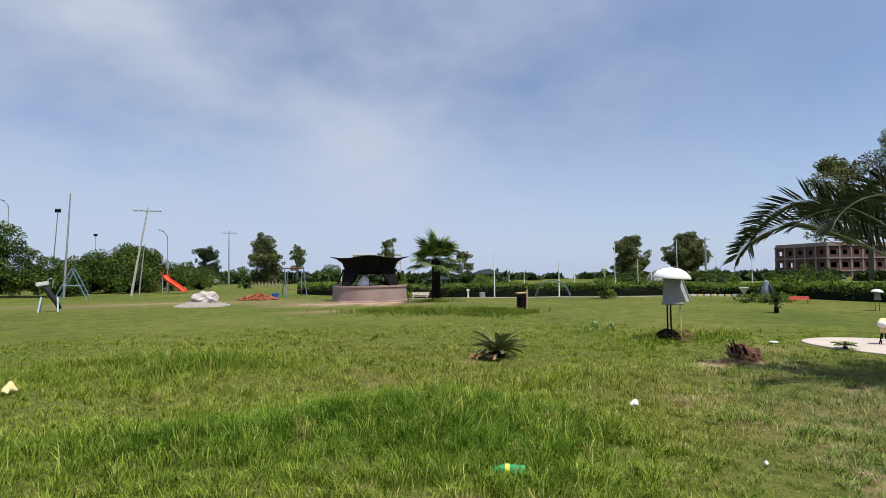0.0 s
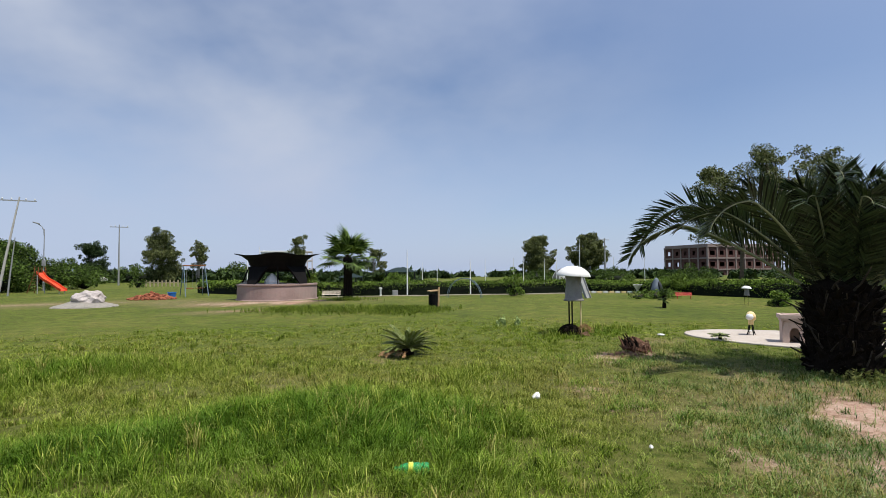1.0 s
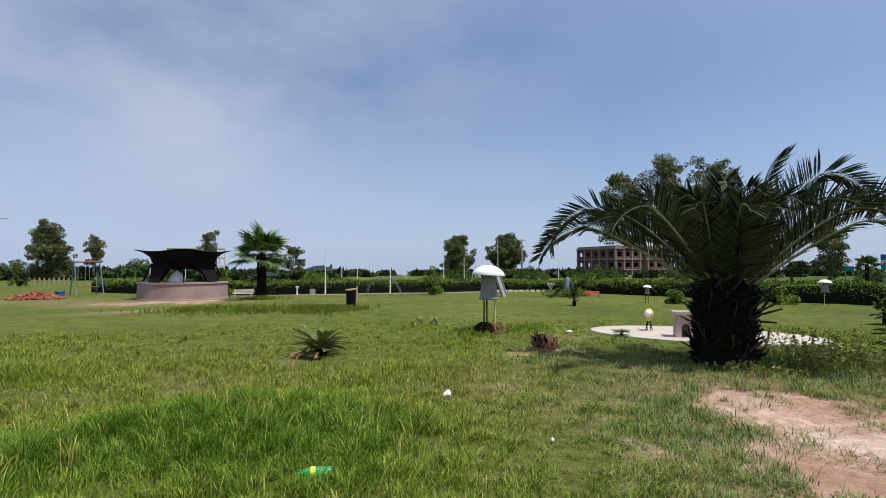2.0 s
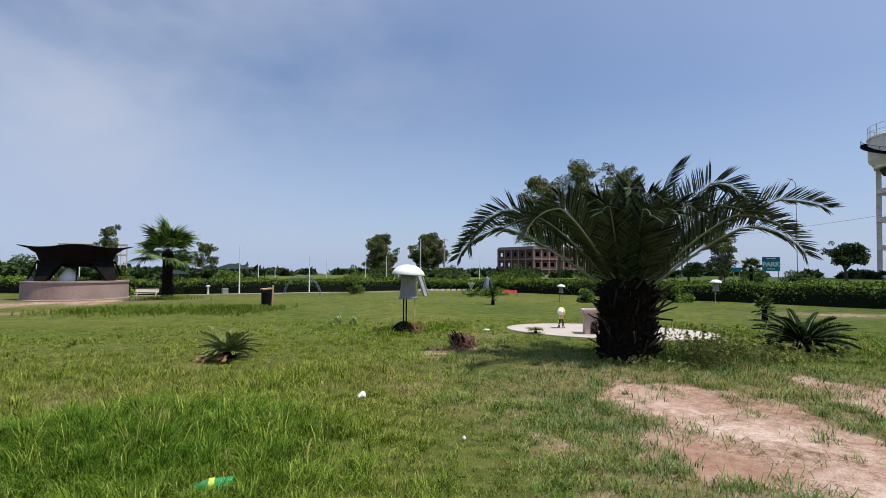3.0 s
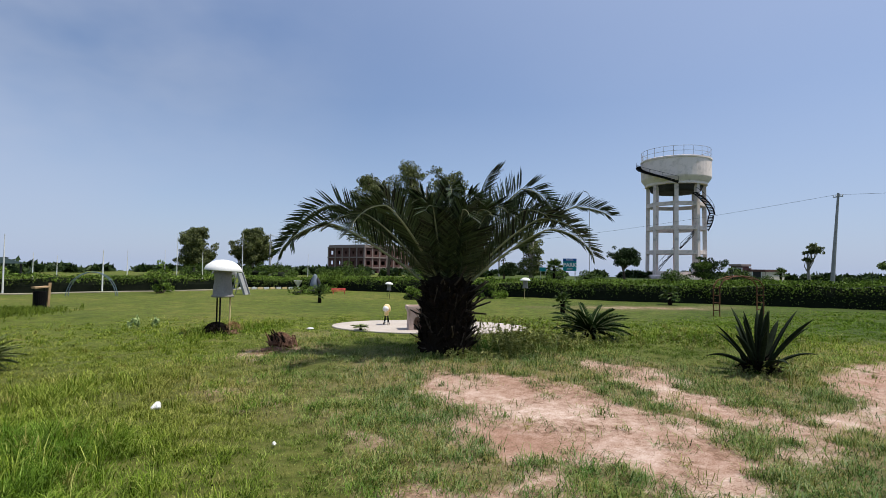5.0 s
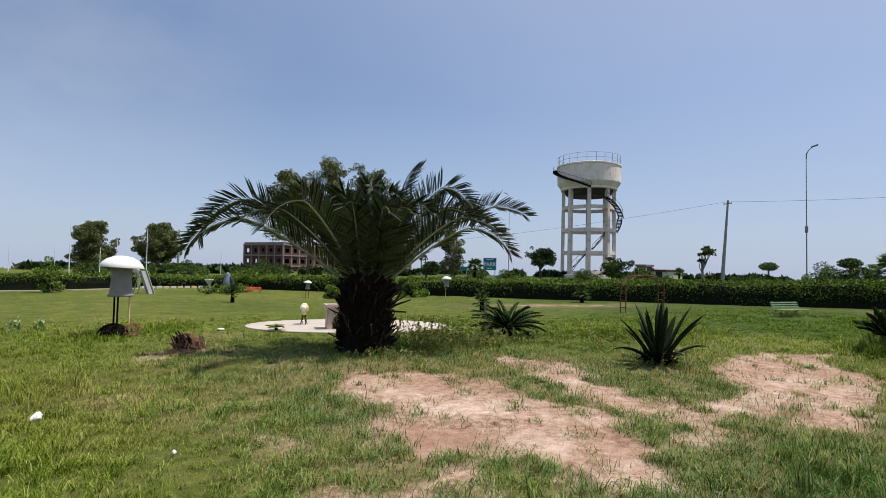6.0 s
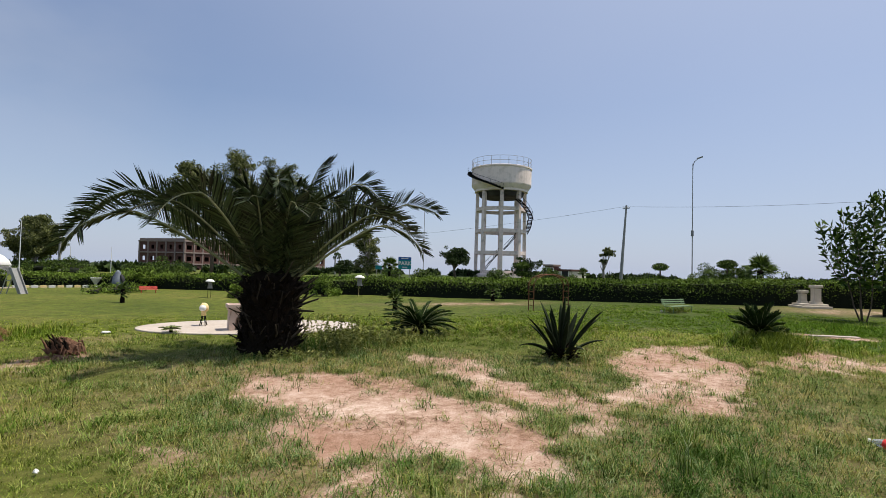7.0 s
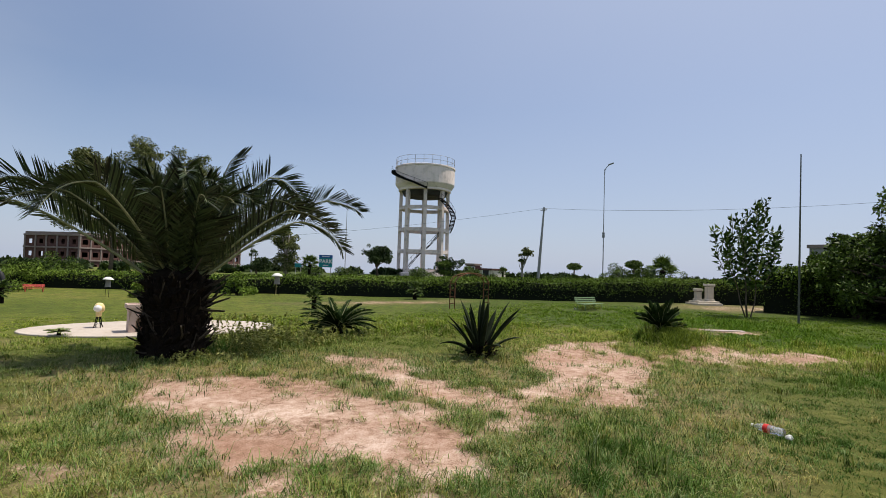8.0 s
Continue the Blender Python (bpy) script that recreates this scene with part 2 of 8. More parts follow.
M_WPOLE = surface("white_pole", (0.62, 0.62, 0.6), (0.78, 0.78, 0.76), 4, 40, 0.6, 0.05)
M_RUST = surface("rusty_tube", (0.1, 0.04, 0.02), (0.32, 0.13, 0.05), 6, 50, 0.8, 0.2)
M_BLUE = surface("faded_blue_paint", (0.1, 0.18, 0.28), (0.19, 0.29, 0.39), 4, 40, 0.6, 0.1, dirt=(0.2, 0.14, 0.1))
M_BLUEGREY = surface("weathered_blue_paint", (0.07, 0.12, 0.17), (0.17, 0.24, 0.29), 4, 40, 0.7, 0.1, dirt=(0.14, 0.08, 0.05))
M_PALEBLUE = surface("pale_blue_tube", (0.32, 0.45, 0.5), (0.5, 0.6, 0.62), 4, 40, 0.5, 0.05)
M_REDSLIDE = surface("red_slide_plastic", (0.55, 0.05, 0.02), (0.7, 0.1, 0.04), 2, 30, 0.4, 0.05)
M_REDBENCH = surface("red_bench_paint", (0.42, 0.05, 0.04), (0.6, 0.1, 0.08), 4, 40, 0.5, 0.1)
M_GREENBENCH = surface("pale_green_bench_paint", (0.1, 0.16, 0.085), (0.19, 0.27, 0.15), 4, 40, 0.6, 0.1)
M_WOOD = surface("sawn_wood", (0.32, 0.2, 0.1), (0.48, 0.33, 0.18), 6, 50, 0.8, 0.3)
M_BRICK = surface("red_brick", (0.21, 0.065, 0.035), (0.34, 0.125, 0.065), 3, 30, 0.9, 0.3, vary=0.4)
M_WALLBRICK = surface("brick_infill", (0.075, 0.038, 0.032), (0.13, 0.066, 0.055), 0.8, 6, 0.95, 0.3)
M_FRAMECON = surface("frame_concrete", (0.19, 0.15, 0.13), (0.27, 0.215, 0.19), 0.7, 8, 0.95, 0.2)
M_FRAMEPALE = surface("pale_frame_concrete", (0.42, 0.37, 0.33), (0.56, 0.5, 0.45), 0.7, 8, 0.95, 0.2)
M_PICKET = surface("weathered_cream_picket", (0.3, 0.25, 0.15), (0.45, 0.38, 0.24), 3, 30, 0.85, 0.2)
M_PATH = surface("dusty_walk_concrete", (0.2, 0.18, 0.13), (0.32, 0.28, 0.21), 0.9, 20, 0.95, 0.3, dirt=(0.14, 0.14, 0.06))
M_ARCH = surface("dark_rusty_tube", (0.04, 0.02, 0.014), (0.2, 0.085, 0.035), 5, 40, 0.8, 0.2)
M_PALEWEED = foliage("pale_weed_leaf", (0.16, 0.24, 0.09), (0.42, 0.5, 0.22), 0.2, 0.6, 2.0)
M_EARTH = surface("dry_red_earth", (0.16, 0.09, 0.055), (0.3, 0.17, 0.11), 5, 45, 1.0, 0.8, depth=0.03)
M_CLOD = surface("earth_crumb", (0.34, 0.22, 0.15), (0.5, 0.37, 0.28), 2, 30, 1.0, 0.4)
M_GRAVEL = surface("grey_gravel", (0.2, 0.185, 0.15), (0.36, 0.33, 0.29), 10, 70, 0.95, 0.8, depth=0.03)
M_SHEET = surface("white_plastic_sheet", (0.32, 0.275, 0.255), (0.52, 0.46, 0.43), 2, 12, 0.6, 0.3)
M_GREENROOF = surface("green_sheet_roof", (0.005, 0.014, 0.012), (0.014, 0.03, 0.024), 1, 20, 0.6, 0.1)
M_SIGN = surface("teal_sign_board", (0.006, 0.2, 0.22), (0.012, 0.26, 0.27), 1, 20, 0.5, 0.03)
M_SIGNBLUE = surface("blue_sign_band", (0.02, 0.08, 0.3), (0.03, 0.12, 0.36), 1, 20, 0.5, 0.03)
M_YELLOW = surface("yellow_paint", (0.6, 0.42, 0.16), (0.76, 0.64, 0.36), 5, 40, 0.6, 0.1)
M_WIRE = surface("cable_black", (0.03, 0.03, 0.032), (0.06, 0.06, 0.06), 5, 40, 0.7, 0.0)
M_TUB = surface("blue_plastic_tub", (0.03, 0.14, 0.45), (0.05, 0.22, 0.55), 5, 40, 0.4, 0.05)
M_CAR = surface("white_car_paint", (0.7, 0.7, 0.7), (0.8, 0.8, 0.8), 3, 30, 0.3, 0.02)
M_REDLABEL = surface("red_label_paper", (0.5, 0.02, 0.02), (0.66, 0.05, 0.04), 30, 90, 0.45, 0.05)
M_YELLOWLABEL = surface("yellow_green_label", (0.5, 0.55, 0.05), (0.75, 0.72, 0.12), 30, 90, 0.45, 0.05)
M_PAPER = surface("crumpled_white_plastic", (0.7, 0.68, 0.64), (0.85, 0.83, 0.8), 20, 60, 0.6, 0.3)


def clear_plastic(name, colour, rough=0.08):
    m, n, l, p = shader(name)
    a = noise_node(n, l, 40.0)
    p.inputs["Base Color"].default_value = (*colour, 1)
    p.inputs["Transmission Weight"].default_value = 0.75
    p.inputs["IOR"].default_value = 1.3
    p.inputs["Roughness"].default_value = rough
    bump_node(n, l, a.outputs["Fac"], 0.2, 0.003, p)
    return m


M_GREENPET = clear_plastic("green_bottle_plastic", (0.12, 0.8, 0.3))
M_CLEARPET = clear_plastic("clear_bottle_plastic", (0.9, 0.92, 0.93))

# ---- helpers for building ----


def part(name, bm, mat, parent=None, label="", smooth=False, m=None):
    me = bpy.data.meshes.new(name)
    bm.to_mesh(me)
    bm.free()
    return linked(name, me, mat, parent, label, smooth, m)


def linked(name, me, mat, parent=None, label="", smooth=False, m=None):
    if not me.materials:
        me.materials.append(mat)
    if smooth:
        me.polygons.foreach_set("use_smooth", [True] * len(me.polygons))
    ob = new(name, me)
    if parent:
        ob.parent = parent
    if m is not None:
        ob.matrix_basis = m
    if label:
        ob["label"] = label
    return ob


def thing(name, x, y, z=None, rz=0.0, label="", category="", group="", kind="", rx=0.0, ry=0.0):
    ob = new(name)
    ob.empty_display_size = 0.2
    ob.matrix_basis = pose(x, y, height(x, y) if z is None else z, rx, ry, rz)
    return tagged(ob, label, category, group, kind)


def array_mesh(name, verts, faces):
    """A mesh from arrays; faces all with the same number of corners."""
    verts, faces = np.asarray(verts, dtype=np.float32), np.asarray(faces, dtype=np.int32)
    me = bpy.data.meshes.new(name)
    me.vertices.add(len(verts))
    me.vertices.foreach_set("co", verts.ravel())
    k = faces.shape[1]
    me.loops.add(faces.size)
    me.loops.foreach_set("vertex_index", faces.ravel())
    me.polygons.add(len(faces))
    me.polygons.foreach_set("loop_start", np.arange(len(faces), dtype=np.int32) * k)
    me.update(calc_edges=True)
    return me


def box(bm, sx, sy, sz, m=None, bevel=0.0):
    r = bmesh.ops.create_cube(bm, size=1.0)
    bmesh.ops.scale(bm, vec=(sx, sy, sz), verts=r["verts"])
    if bevel:
        es = list({e for v in r["verts"] for e in v.link_edges})
        r2 = bmesh.ops.bevel(bm, geom=es, offset=bevel, segments=2, affect="EDGES", profile=0.6)
        vs = list({v for f in r2["faces"] for v in f.verts} | {v for v in r["verts"] if v.is_valid})
    else:
        vs = r["verts"]
    if m is not None:
        bmesh.ops.transform(bm, matrix=m, verts=[v for v in vs if v.is_valid])
    return bm


def tube(bm, pts, radii, seg=8, cap=True):
    """A tube along points, with a radius at each."""
    pts = [Vector(p) for p in pts]
    if isinstance(radii, (int, float)):
        radii = [radii] * len(pts)
    rings, ref = [], None
    for i, p in enumerate(pts):
        t = (pts[min(i + 1, len(pts) - 1)] - pts[max(i - 1, 0)]).normalized()
        if ref is None:
            ref = Vector((1, 0, 0)) if abs(t.x) < 0.8 else Vector((0, 1, 0))
        a = (ref - t * ref.dot(t)).normalized()
        ref = a
        b = t.cross(a)
        rings.append([bm.verts.new(p + (a * math.cos(q) + b * math.sin(q)) * radii[i]) for q in (2 * math.pi * k / seg for k in range(seg))])
    for r0, r1 in zip(rings, rings[1:]):
        for k in range(seg):
            bm.faces.new((r0[k], r0[(k + 1) % seg], r1[(k + 1) % seg], r1[k]))
    if cap:
        bm.faces.new(rings[0][::-1])
        bm.faces.new(rings[-1])
    return bm


def lathe(bm, profile, seg=24, m=None, wob=0.0, seed=0):
    """Turns a profile of (radius, z) about z."""
    rnd = random.Random(seed)
    rings = []
    for r, z in profile:
        rings.append([bm.verts.new((max(r, 0.001) * math.cos(q) * (1 + wob * rnd.uniform(-1, 1)), max(r, 0.001) * math.sin(q) * (1 + wob * rnd.uniform(-1, 1)), z + wob * r * rnd.uniform(-0.5, 0.5)))
                      for q in (2 * math.pi * k / seg for k in range(seg))])
    for r0, r1 in zip(rings, rings[1:]):
        for k in range(seg):
            bm.faces.new((r0[k], r0[(k + 1) % seg], r1[(k + 1) % seg], r1[k]))
    bm.faces.new(rings[0][::-1])
    bm.faces.new(rings[-1])
    if m is not None:
        bmesh.ops.transform(bm, matrix=m, verts=[v for r in rings for v in r])
    return bm


def lattice(x, y, seed):
    """Smooth random field, 0 to 1, one cell to the unit."""
    xi, yi = np.floor(x).astype(np.int64), np.floor(y).astype(np.int64)
    u, v = x - xi, y - yi
    u, v = u * u * (3 - 2 * u), v * v * (3 - 2 * v)

    def h(a, b):
        k = (a * 374761393 + b * 668265263 + seed * 1442695041) & 0x7FFFFFFF
        k = ((k ^ (k >> 13)) * 1274126177) & 0x7FFFFFFF
        return ((k ^ (k >> 16)) & 0xFFFF) / 65535.0
    return (h(xi, yi) * (1 - u) + h(xi + 1, yi) * u) * (1 - v) + (h(xi, yi + 1) * (1 - u) + h(xi + 1, yi + 1) * u) * v


def field(x, y, size, seed, octaves=3):
    x, y = np.asarray(x, dtype=float), np.asarray(y, dtype=float)
    out, a, tot = 0.0, 1.0, 0.0
    for k in range(octaves):
        out = out + a * lattice(x / size * 2 ** k + 31.7 * k, y / size * 2 ** k - 17.3 * k, seed + k)
        tot += a
        a *= 0.5
    return out / tot


def bell(x, y, cx, cy, sx, sy=None, turn=0.0):
    sy = sx if sy is None else sy
    c, s = math.cos(radians(turn)), math.sin(radians(turn))
    dx, dy = x - cx, y - cy
    return np.exp(-(((dx * c + dy * s) / sx) ** 2 + ((dy * c - dx * s) / sy) ** 2))


def relief(x, y):
    """Height of the ground."""
    x, y = np.asarray(x, dtype=float), np.asarray(y, dtype=float)
    d = np.hypot(x, y)
    z = (field(x, y, 3.5, 3) - 0.5) * 0.10 * np.clip((d - 1.0) / 4.0, 0, 1) + (field(x, y, 0.7, 9) - 0.5) * 0.035
    z = z + 0.03 * bell(x, y, 6.9, 6.3, 1.2) + 0.03 * bell(x, y, 9.4, 2.1, 0.8) + 0.16 * bell(x, y, 13.1, -1.1, 1.0)
    z = z + 0.16 * bell(x, y, -0.4, 18.6, 3.2, 0.8, -15) + 0.12 * bell(x, y, -0.4, 24.6, 2.2) + 0.02 * bell(x, y, 1.0, 9.4, 0.8)
    pad = np.clip(1.6 - np.hypot(((x - 9.35) * 0.695 - (y - 9.25) * 0.719) / 2.6, ((y - 9.25) * 0.695 + (x - 9.35) * 0.719) / 1.45), 0, 0.5) * 2
    z = z * (1 - pad)
    t = np.clip((d - 105) / 60.0, 0, 1)
    return z - 6.4 * t * t * (3 - 2 * t) - 0.02 * np.maximum(d - 165.0, 0)


def height(x, y):
    return float(relief(x, y))


# bare earth: centre, half axes, turn in degrees, strength
BARE = [(5.15, 3.0, 2.1, 1.05, 80, 1.0), (4.85, 1.3, 0.6, 0.35, 75, 0.9), (7.3, 2.5, 1.9, 0.58, 66, 1.0), (9.6, 0.3, 3.0, 1.0, 4, 1.0), (7.5, 0.5, 0.9, 0.5, 10, 0.9), (6.3, 1.3, 0.9, 0.4, 60, 0.8),
        (11.6, -2.6, 2.0, 0.85, -60, 1.0), (6.0, 4.3, 1.1, 0.7, -20, 0.9), (3.1, 5.75, 0.32, 0.7, 10, 0.7), (3.4, 6.4, 0.5, 0.4, 10, 0.5), (4.75, 8.4, 0.75, 0.45, 0, 0.9), (-0.2, 3.5, 0.8, 0.22, 0, 0.65),
        (3.0, 2.9, 0.7, 0.3, 70, 0.65), (3.3, 2.2, 0.6, 0.4, 30, 0.85), (2.7, 2.0, 0.5, 0.35, 0, 0.75), (2.9, 1.1, 0.5, 0.3, 20, 0.7), (3.9, 0.9, 0.5, 0.3, 50, 0.75), (4.2, 4.4, 0.7, 0.5, 30, 0.5), (3.6, 3.6, 0.5, 0.3, 60, 0.6),
        (-0.5, 7.4, 0.7, 0.4, -40, 0.2), (0.8, 9.05, 0.25, 0.18, 0, 0.35), (20.5, 8.6, 2.6, 0.7, -35, 0.5), (16.4, -2.9, 0.8, 0.35, -80, 0.8),
        (-16.5, 27.0, 5.0, 1.3, 20, 0.45), (-3.5, 20.4, 2.0, 0.6, 10, 0.55), (-4.2, 25.4, 3.2, 1.2, 0, 0.7), (28.5, -6.0, 2.6, 1.2, -60, 0.55), (-10.5, 27.5, 3.0, 1.0, 0, 0.4), (6.5, 9.6, 0.5, 0.3, 0, 0.4)]


def bareness(x, y, around=False):
    """How bare of grass the ground is, 0 to 1; around: the wider, thinly grown margin."""
    x, y = np.asarray(x, dtype=float), np.asarray(y, dtype=float)
    b, halo = np.zeros_like(x), np.zeros_like(x)
    wx, wy = x + (field(x, y, 0.9, 21, 4) - 0.5) * 1.9 + (field(x, y, 0.28, 25, 3) - 0.5) * 0.4, y + (field(x, y, 0.9, 22, 4) - 0.5) * 1.9 + (field(x, y, 0.28, 26, 3) - 0.5) * 0.4
    for cx, cy, sx, sy, turn, k in BARE:
        c, s = math.cos(radians(turn)), math.sin(radians(turn))
        dx, dy = wx - cx, wy - cy
        q = np.sqrt(((dx * c + dy * s) / sx) ** 2 + ((dy * c - dx * s) / sy) ** 2)
        b = np.maximum(b, k * np.clip((1.3 - q) / 0.55, 0, 1))
        halo = np.maximum(halo, k * np.clip((2.2 - q) / 1.2, 0, 1))
    if around:
        return np.clip(halo * (0.55 + 0.9 * field(x, y, 0.45, 24)), 0, 1)
    b = b - 0.6 * np.clip(field(x, y, 0.95, 28) - 0.45, 0, 1) * np.clip(np.hypot(x, y) / 5.0, 0, 1.2)
    return np.clip(b - 0.6 * field(x, y, 0.3, 23) * (1.15 - b), 0, 1)


def lushness(x, y):
    """How green the lawn is, 0 to 1: more so towards the long hedge."""
    return np.clip((x - y - 2.0) / 14.0, 0, 1) * np.clip(0.55 + 0.9 * field(x, y, 6.0, 27), 0, 1)


def leaf_mesh(name, centres, outward, length, width, seed, spread=0.8, droop=0.0):
    """Many small leaves, each a folded blade of four corners."""
    g = np.random.default_rng(seed)
    n = len(centres)
    d = outward + g.normal(0, spread, (n, 3)) + np.array([0, 0, -droop])
    d /= np.linalg.norm(d, axis=1, keepdims=True) + 1e-9
    s = np.cross(d, g.normal(0, 1, (n, 3)))
    s /= np.linalg.norm(s, axis=1, keepdims=True) + 1e-9
    u = np.cross(s, d)
    ln = length * g.uniform(0.6, 1.3, (n, 1))
    wd = width * g.uniform(0.7, 1.25, (n, 1))
    b = centres - d * ln * 0.5
    v = np.stack([b, b + d * ln * 0.5 + s * wd * 0.5 + u * wd * 0.2, b + d * ln - u * ln * 0.1, b + d * ln * 0.5 - s * wd * 0.5 + u * wd * 0.2], axis=1).reshape(-1, 3)
    f = np.arange(n * 4).reshape(n, 4)
    return array_mesh(name, v, f)


def ball_points(g, n, r, flat=1.0, inner=0.55):
    d = g.normal(0, 1, (n, 3))
    d /= np.linalg.norm(d, axis=1, keepdims=True)
    k = r * (inner + (1 - inner) * g.uniform(0, 1, (n, 1)) ** 0.6)
    p = d * k
    p[:, 2] *= flat
    return p, d


def crown_mesh(name, clumps, per_area, length, width, seed, droop=0.0, flat=0.8, inner=0.5):
    g = np.random.default_rng(seed)
    ps, ds = [], []
    for cx, cy, cz, r in clumps:
        n = max(12, int(per_area * 4 * math.pi * r * r))
        p, d = ball_points(g, n, r, flat, inner)
        ps.append(p + np.array([cx, cy, cz]))
        ds.append(d)
    return leaf_mesh(name, np.concatenate(ps), np.concatenate(ds), length, width, seed + 1, 0.8, droop)

# ---- ground ----
def graded(lo, hi, fine, far):
    a = list(np.arange(lo, hi + 1e-6, fine))
    step, up, down = fine, [a[-1]], [a[0]]
    while up[-1] < far:
        step *= 1.16
        up.append(up[-1] + step)
        down.append(down[-1] - step)
    return np.array(down[:0:-1] + a + up[1:])


def ground_material():
    m, n, l, p = shader("lawn_soil")
    at_bare = n.new("ShaderNodeAttribute")
    at_bare.attribute_name = "bare"
    big = noise_node(n, l, 0.22, 4.0)
    mid = noise_node(n, l, 1.6, 5.0)
    fine = noise_node(n, l, 38.0, 6.0, rough=0.7)
    grit = noise_node(n, l, 9.0, 7.0, rough=0.65)
    both = mix_node(n, l, 0.5, big.outputs["Fac"], mid.outputs["Fac"])
    turf = ramp_node(n, l, both.outputs[0], [(0.36, (0.072, 0.112, 0.011)), (0.5, (0.13, 0.168, 0.019)), (0.64, (0.225, 0.215, 0.05))])
    # tufts' own shade mottled into the turf colour, longer across the slope
    stretch = n.new("ShaderNodeMapping")
    stretch.inputs["Scale"].default_value = (1.0, 1.9, 1.0)
    stretch.inputs["Rotation"].default_value = (0, 0, 0.6)
    clump = noise_node(n, l, 2.6, 9.0, rough=0.72)
    l.new(clump.inputs["Vector"].links[0].from_socket, stretch.inputs["Vector"])
    l.new(stretch.outputs["Vector"], clump.inputs["Vector"])
    tuft_shade = ramp_node(n, l, clump.outputs["Fac"], [(0.36, (0.45, 0.5, 0.42)), (0.56, (1.1, 1.1, 1.05))])
    turf = mix_node(n, l, 1.0, turf.outputs["Color"], tuft_shade.outputs["Color"], "MULTIPLY")
    # towards the long hedge the lawn is coloured a deeper green
    at_lush = n.new("ShaderNodeAttribute")
    at_lush.attribute_name = "lush_dark"
    deep = mix_node(n, l, 1.0, turf.outputs[0], (0.36, 0.57, 0.38), "MULTIPLY")
    turf = mix_node(n, l, at_lush.outputs["Fac"], turf.outputs[0], deep.outputs[0])
    hair = noise_node(n, l, 110.0, 3.0, rough=0.7)
    gap = ramp_node(n, l, hair.outputs["Fac"], [(0.36, (0.0, 0.0, 0.0)), (0.62, (1, 1, 1))])
    thatch = ramp_node(n, l, grit.outputs["Fac"], [(0.35, (0.025, 0.033, 0.007)), (0.65, (0.075, 0.065, 0.022))])
    turf2 = mix_node(n, l, gap.outputs["Color"], thatch.outputs["Color"], turf.outputs[0])
    # brown thatch and soil under real blades, kept dark for shade between them
    at_sward = n.new("ShaderNodeAttribute")
    at_sward.attribute_name = "sward"
    litter = ramp_node(n, l, grit.outputs["Fac"], [(0.35, (0.05, 0.06, 0.01)), (0.65, (0.135, 0.132, 0.034))])
    turf2 = mix_node(n, l, at_sward.outputs["Fac"], turf2.outputs[0], litter.outputs["Color"])
    at_margin = n.new("ShaderNodeAttribute")
    at_margin.attribute_name = "margin"
    sparse = ramp_node(n, l, grit.outputs["Fac"], [(0.35, (0.12, 0.085, 0.04)), (0.65, (0.3, 0.22, 0.13))])
    turf2 = mix_node(n, l, at_margin.outputs["Fac"], turf2.outputs[0], sparse.outputs["Color"])
    crust = noise_node(n, l, 0.9, 6.0, rough=0.68)
    fine_e = noise_node(n, l, 60.0, 4.0, rough=0.7)
    mixed = mix_node(n, l, 0.45, crust.outputs["Fac"], grit.outputs["Fac"])
    mixed2 = mix_node(n, l, 0.3, mixed.outputs[0], fine_e.outputs["Fac"])
    earth = ramp_node(n, l, mixed2.outputs[0], [(0.41, (0.14, 0.08, 0.048)), (0.465, (0.32, 0.205, 0.145)), (0.52, (0.45, 0.32, 0.245)), (0.58, (0.58, 0.45, 0.37))])
    # thin dead stems and cracks trodden into the crust
    bend = noise_node(n, l, 3.0, 2.0)
    co = n.new("ShaderNodeTexCoord")
    warp = n.new("ShaderNodeVectorMath")
    warp.operation = "MULTIPLY_ADD"
    warp.inputs[1].default_value = (0.25, 0.25, 0.0)
    l.new(bend.outputs["Color"], warp.inputs[0])
    l.new(co.outputs["Object"], warp.inputs[2])
    lines = n.new("ShaderNodeTexVoronoi")
    lines.feature = "DISTANCE_TO_EDGE"
    lines.inputs["Scale"].default_value = 7.0
    l.new(warp.outputs[0], lines.inputs["Vector"])
    thin = ramp_node(n, l, lines.outputs["Distance"], [(0.0, (1, 1, 1)), (0.05, (0, 0, 0))])
    some = ramp_node(n, l, bend.outputs["Fac"], [(0.5, (0, 0, 0)), (0.62, (0.6, 0.6, 0.6))])
    both_l = mix_node(n, l, 1.0, thin.outputs["Color"], some.outputs["Color"], "MULTIPLY")
    earth = mix_node(n, l, both_l.outputs[0], earth.outputs["Color"], (0.2, 0.125, 0.075))
    damp = noise_node(n, l, 0.55, 3.0)
    red = ramp_node(n, l, damp.outputs["Fac"], [(0.42, (0, 0, 0)), (0.62, (0.55, 0.55, 0.55))])
    earth = mix_node(n, l, red.outputs["Color"], earth.outputs[0], (0.3, 0.165, 0.11))
    edge = n.new("ShaderNodeMath")
    edge.operation = "ADD"
    l.new(at_bare.outputs["Fac"], edge.inputs[0])
    sub = n.new("ShaderNodeMath")
    sub.operation = "MULTIPLY_ADD"
    sub.inputs[1].default_value, sub.inputs[2].default_value = 0.7, -0.35
    l.new(grit.outputs["Fac"], sub.inputs[0])
    l.new(sub.outputs[0], edge.inputs[1])
    k = ramp_node(n, l, edge.outputs[0], [(0.12, (0, 0, 0)), (0.6, (1, 1, 1))])
    col = mix_node(n, l, k.outputs["Color"], turf2.outputs[0], earth.outputs[0])
    l.new(col.outputs[0], p.inputs["Base Color"])
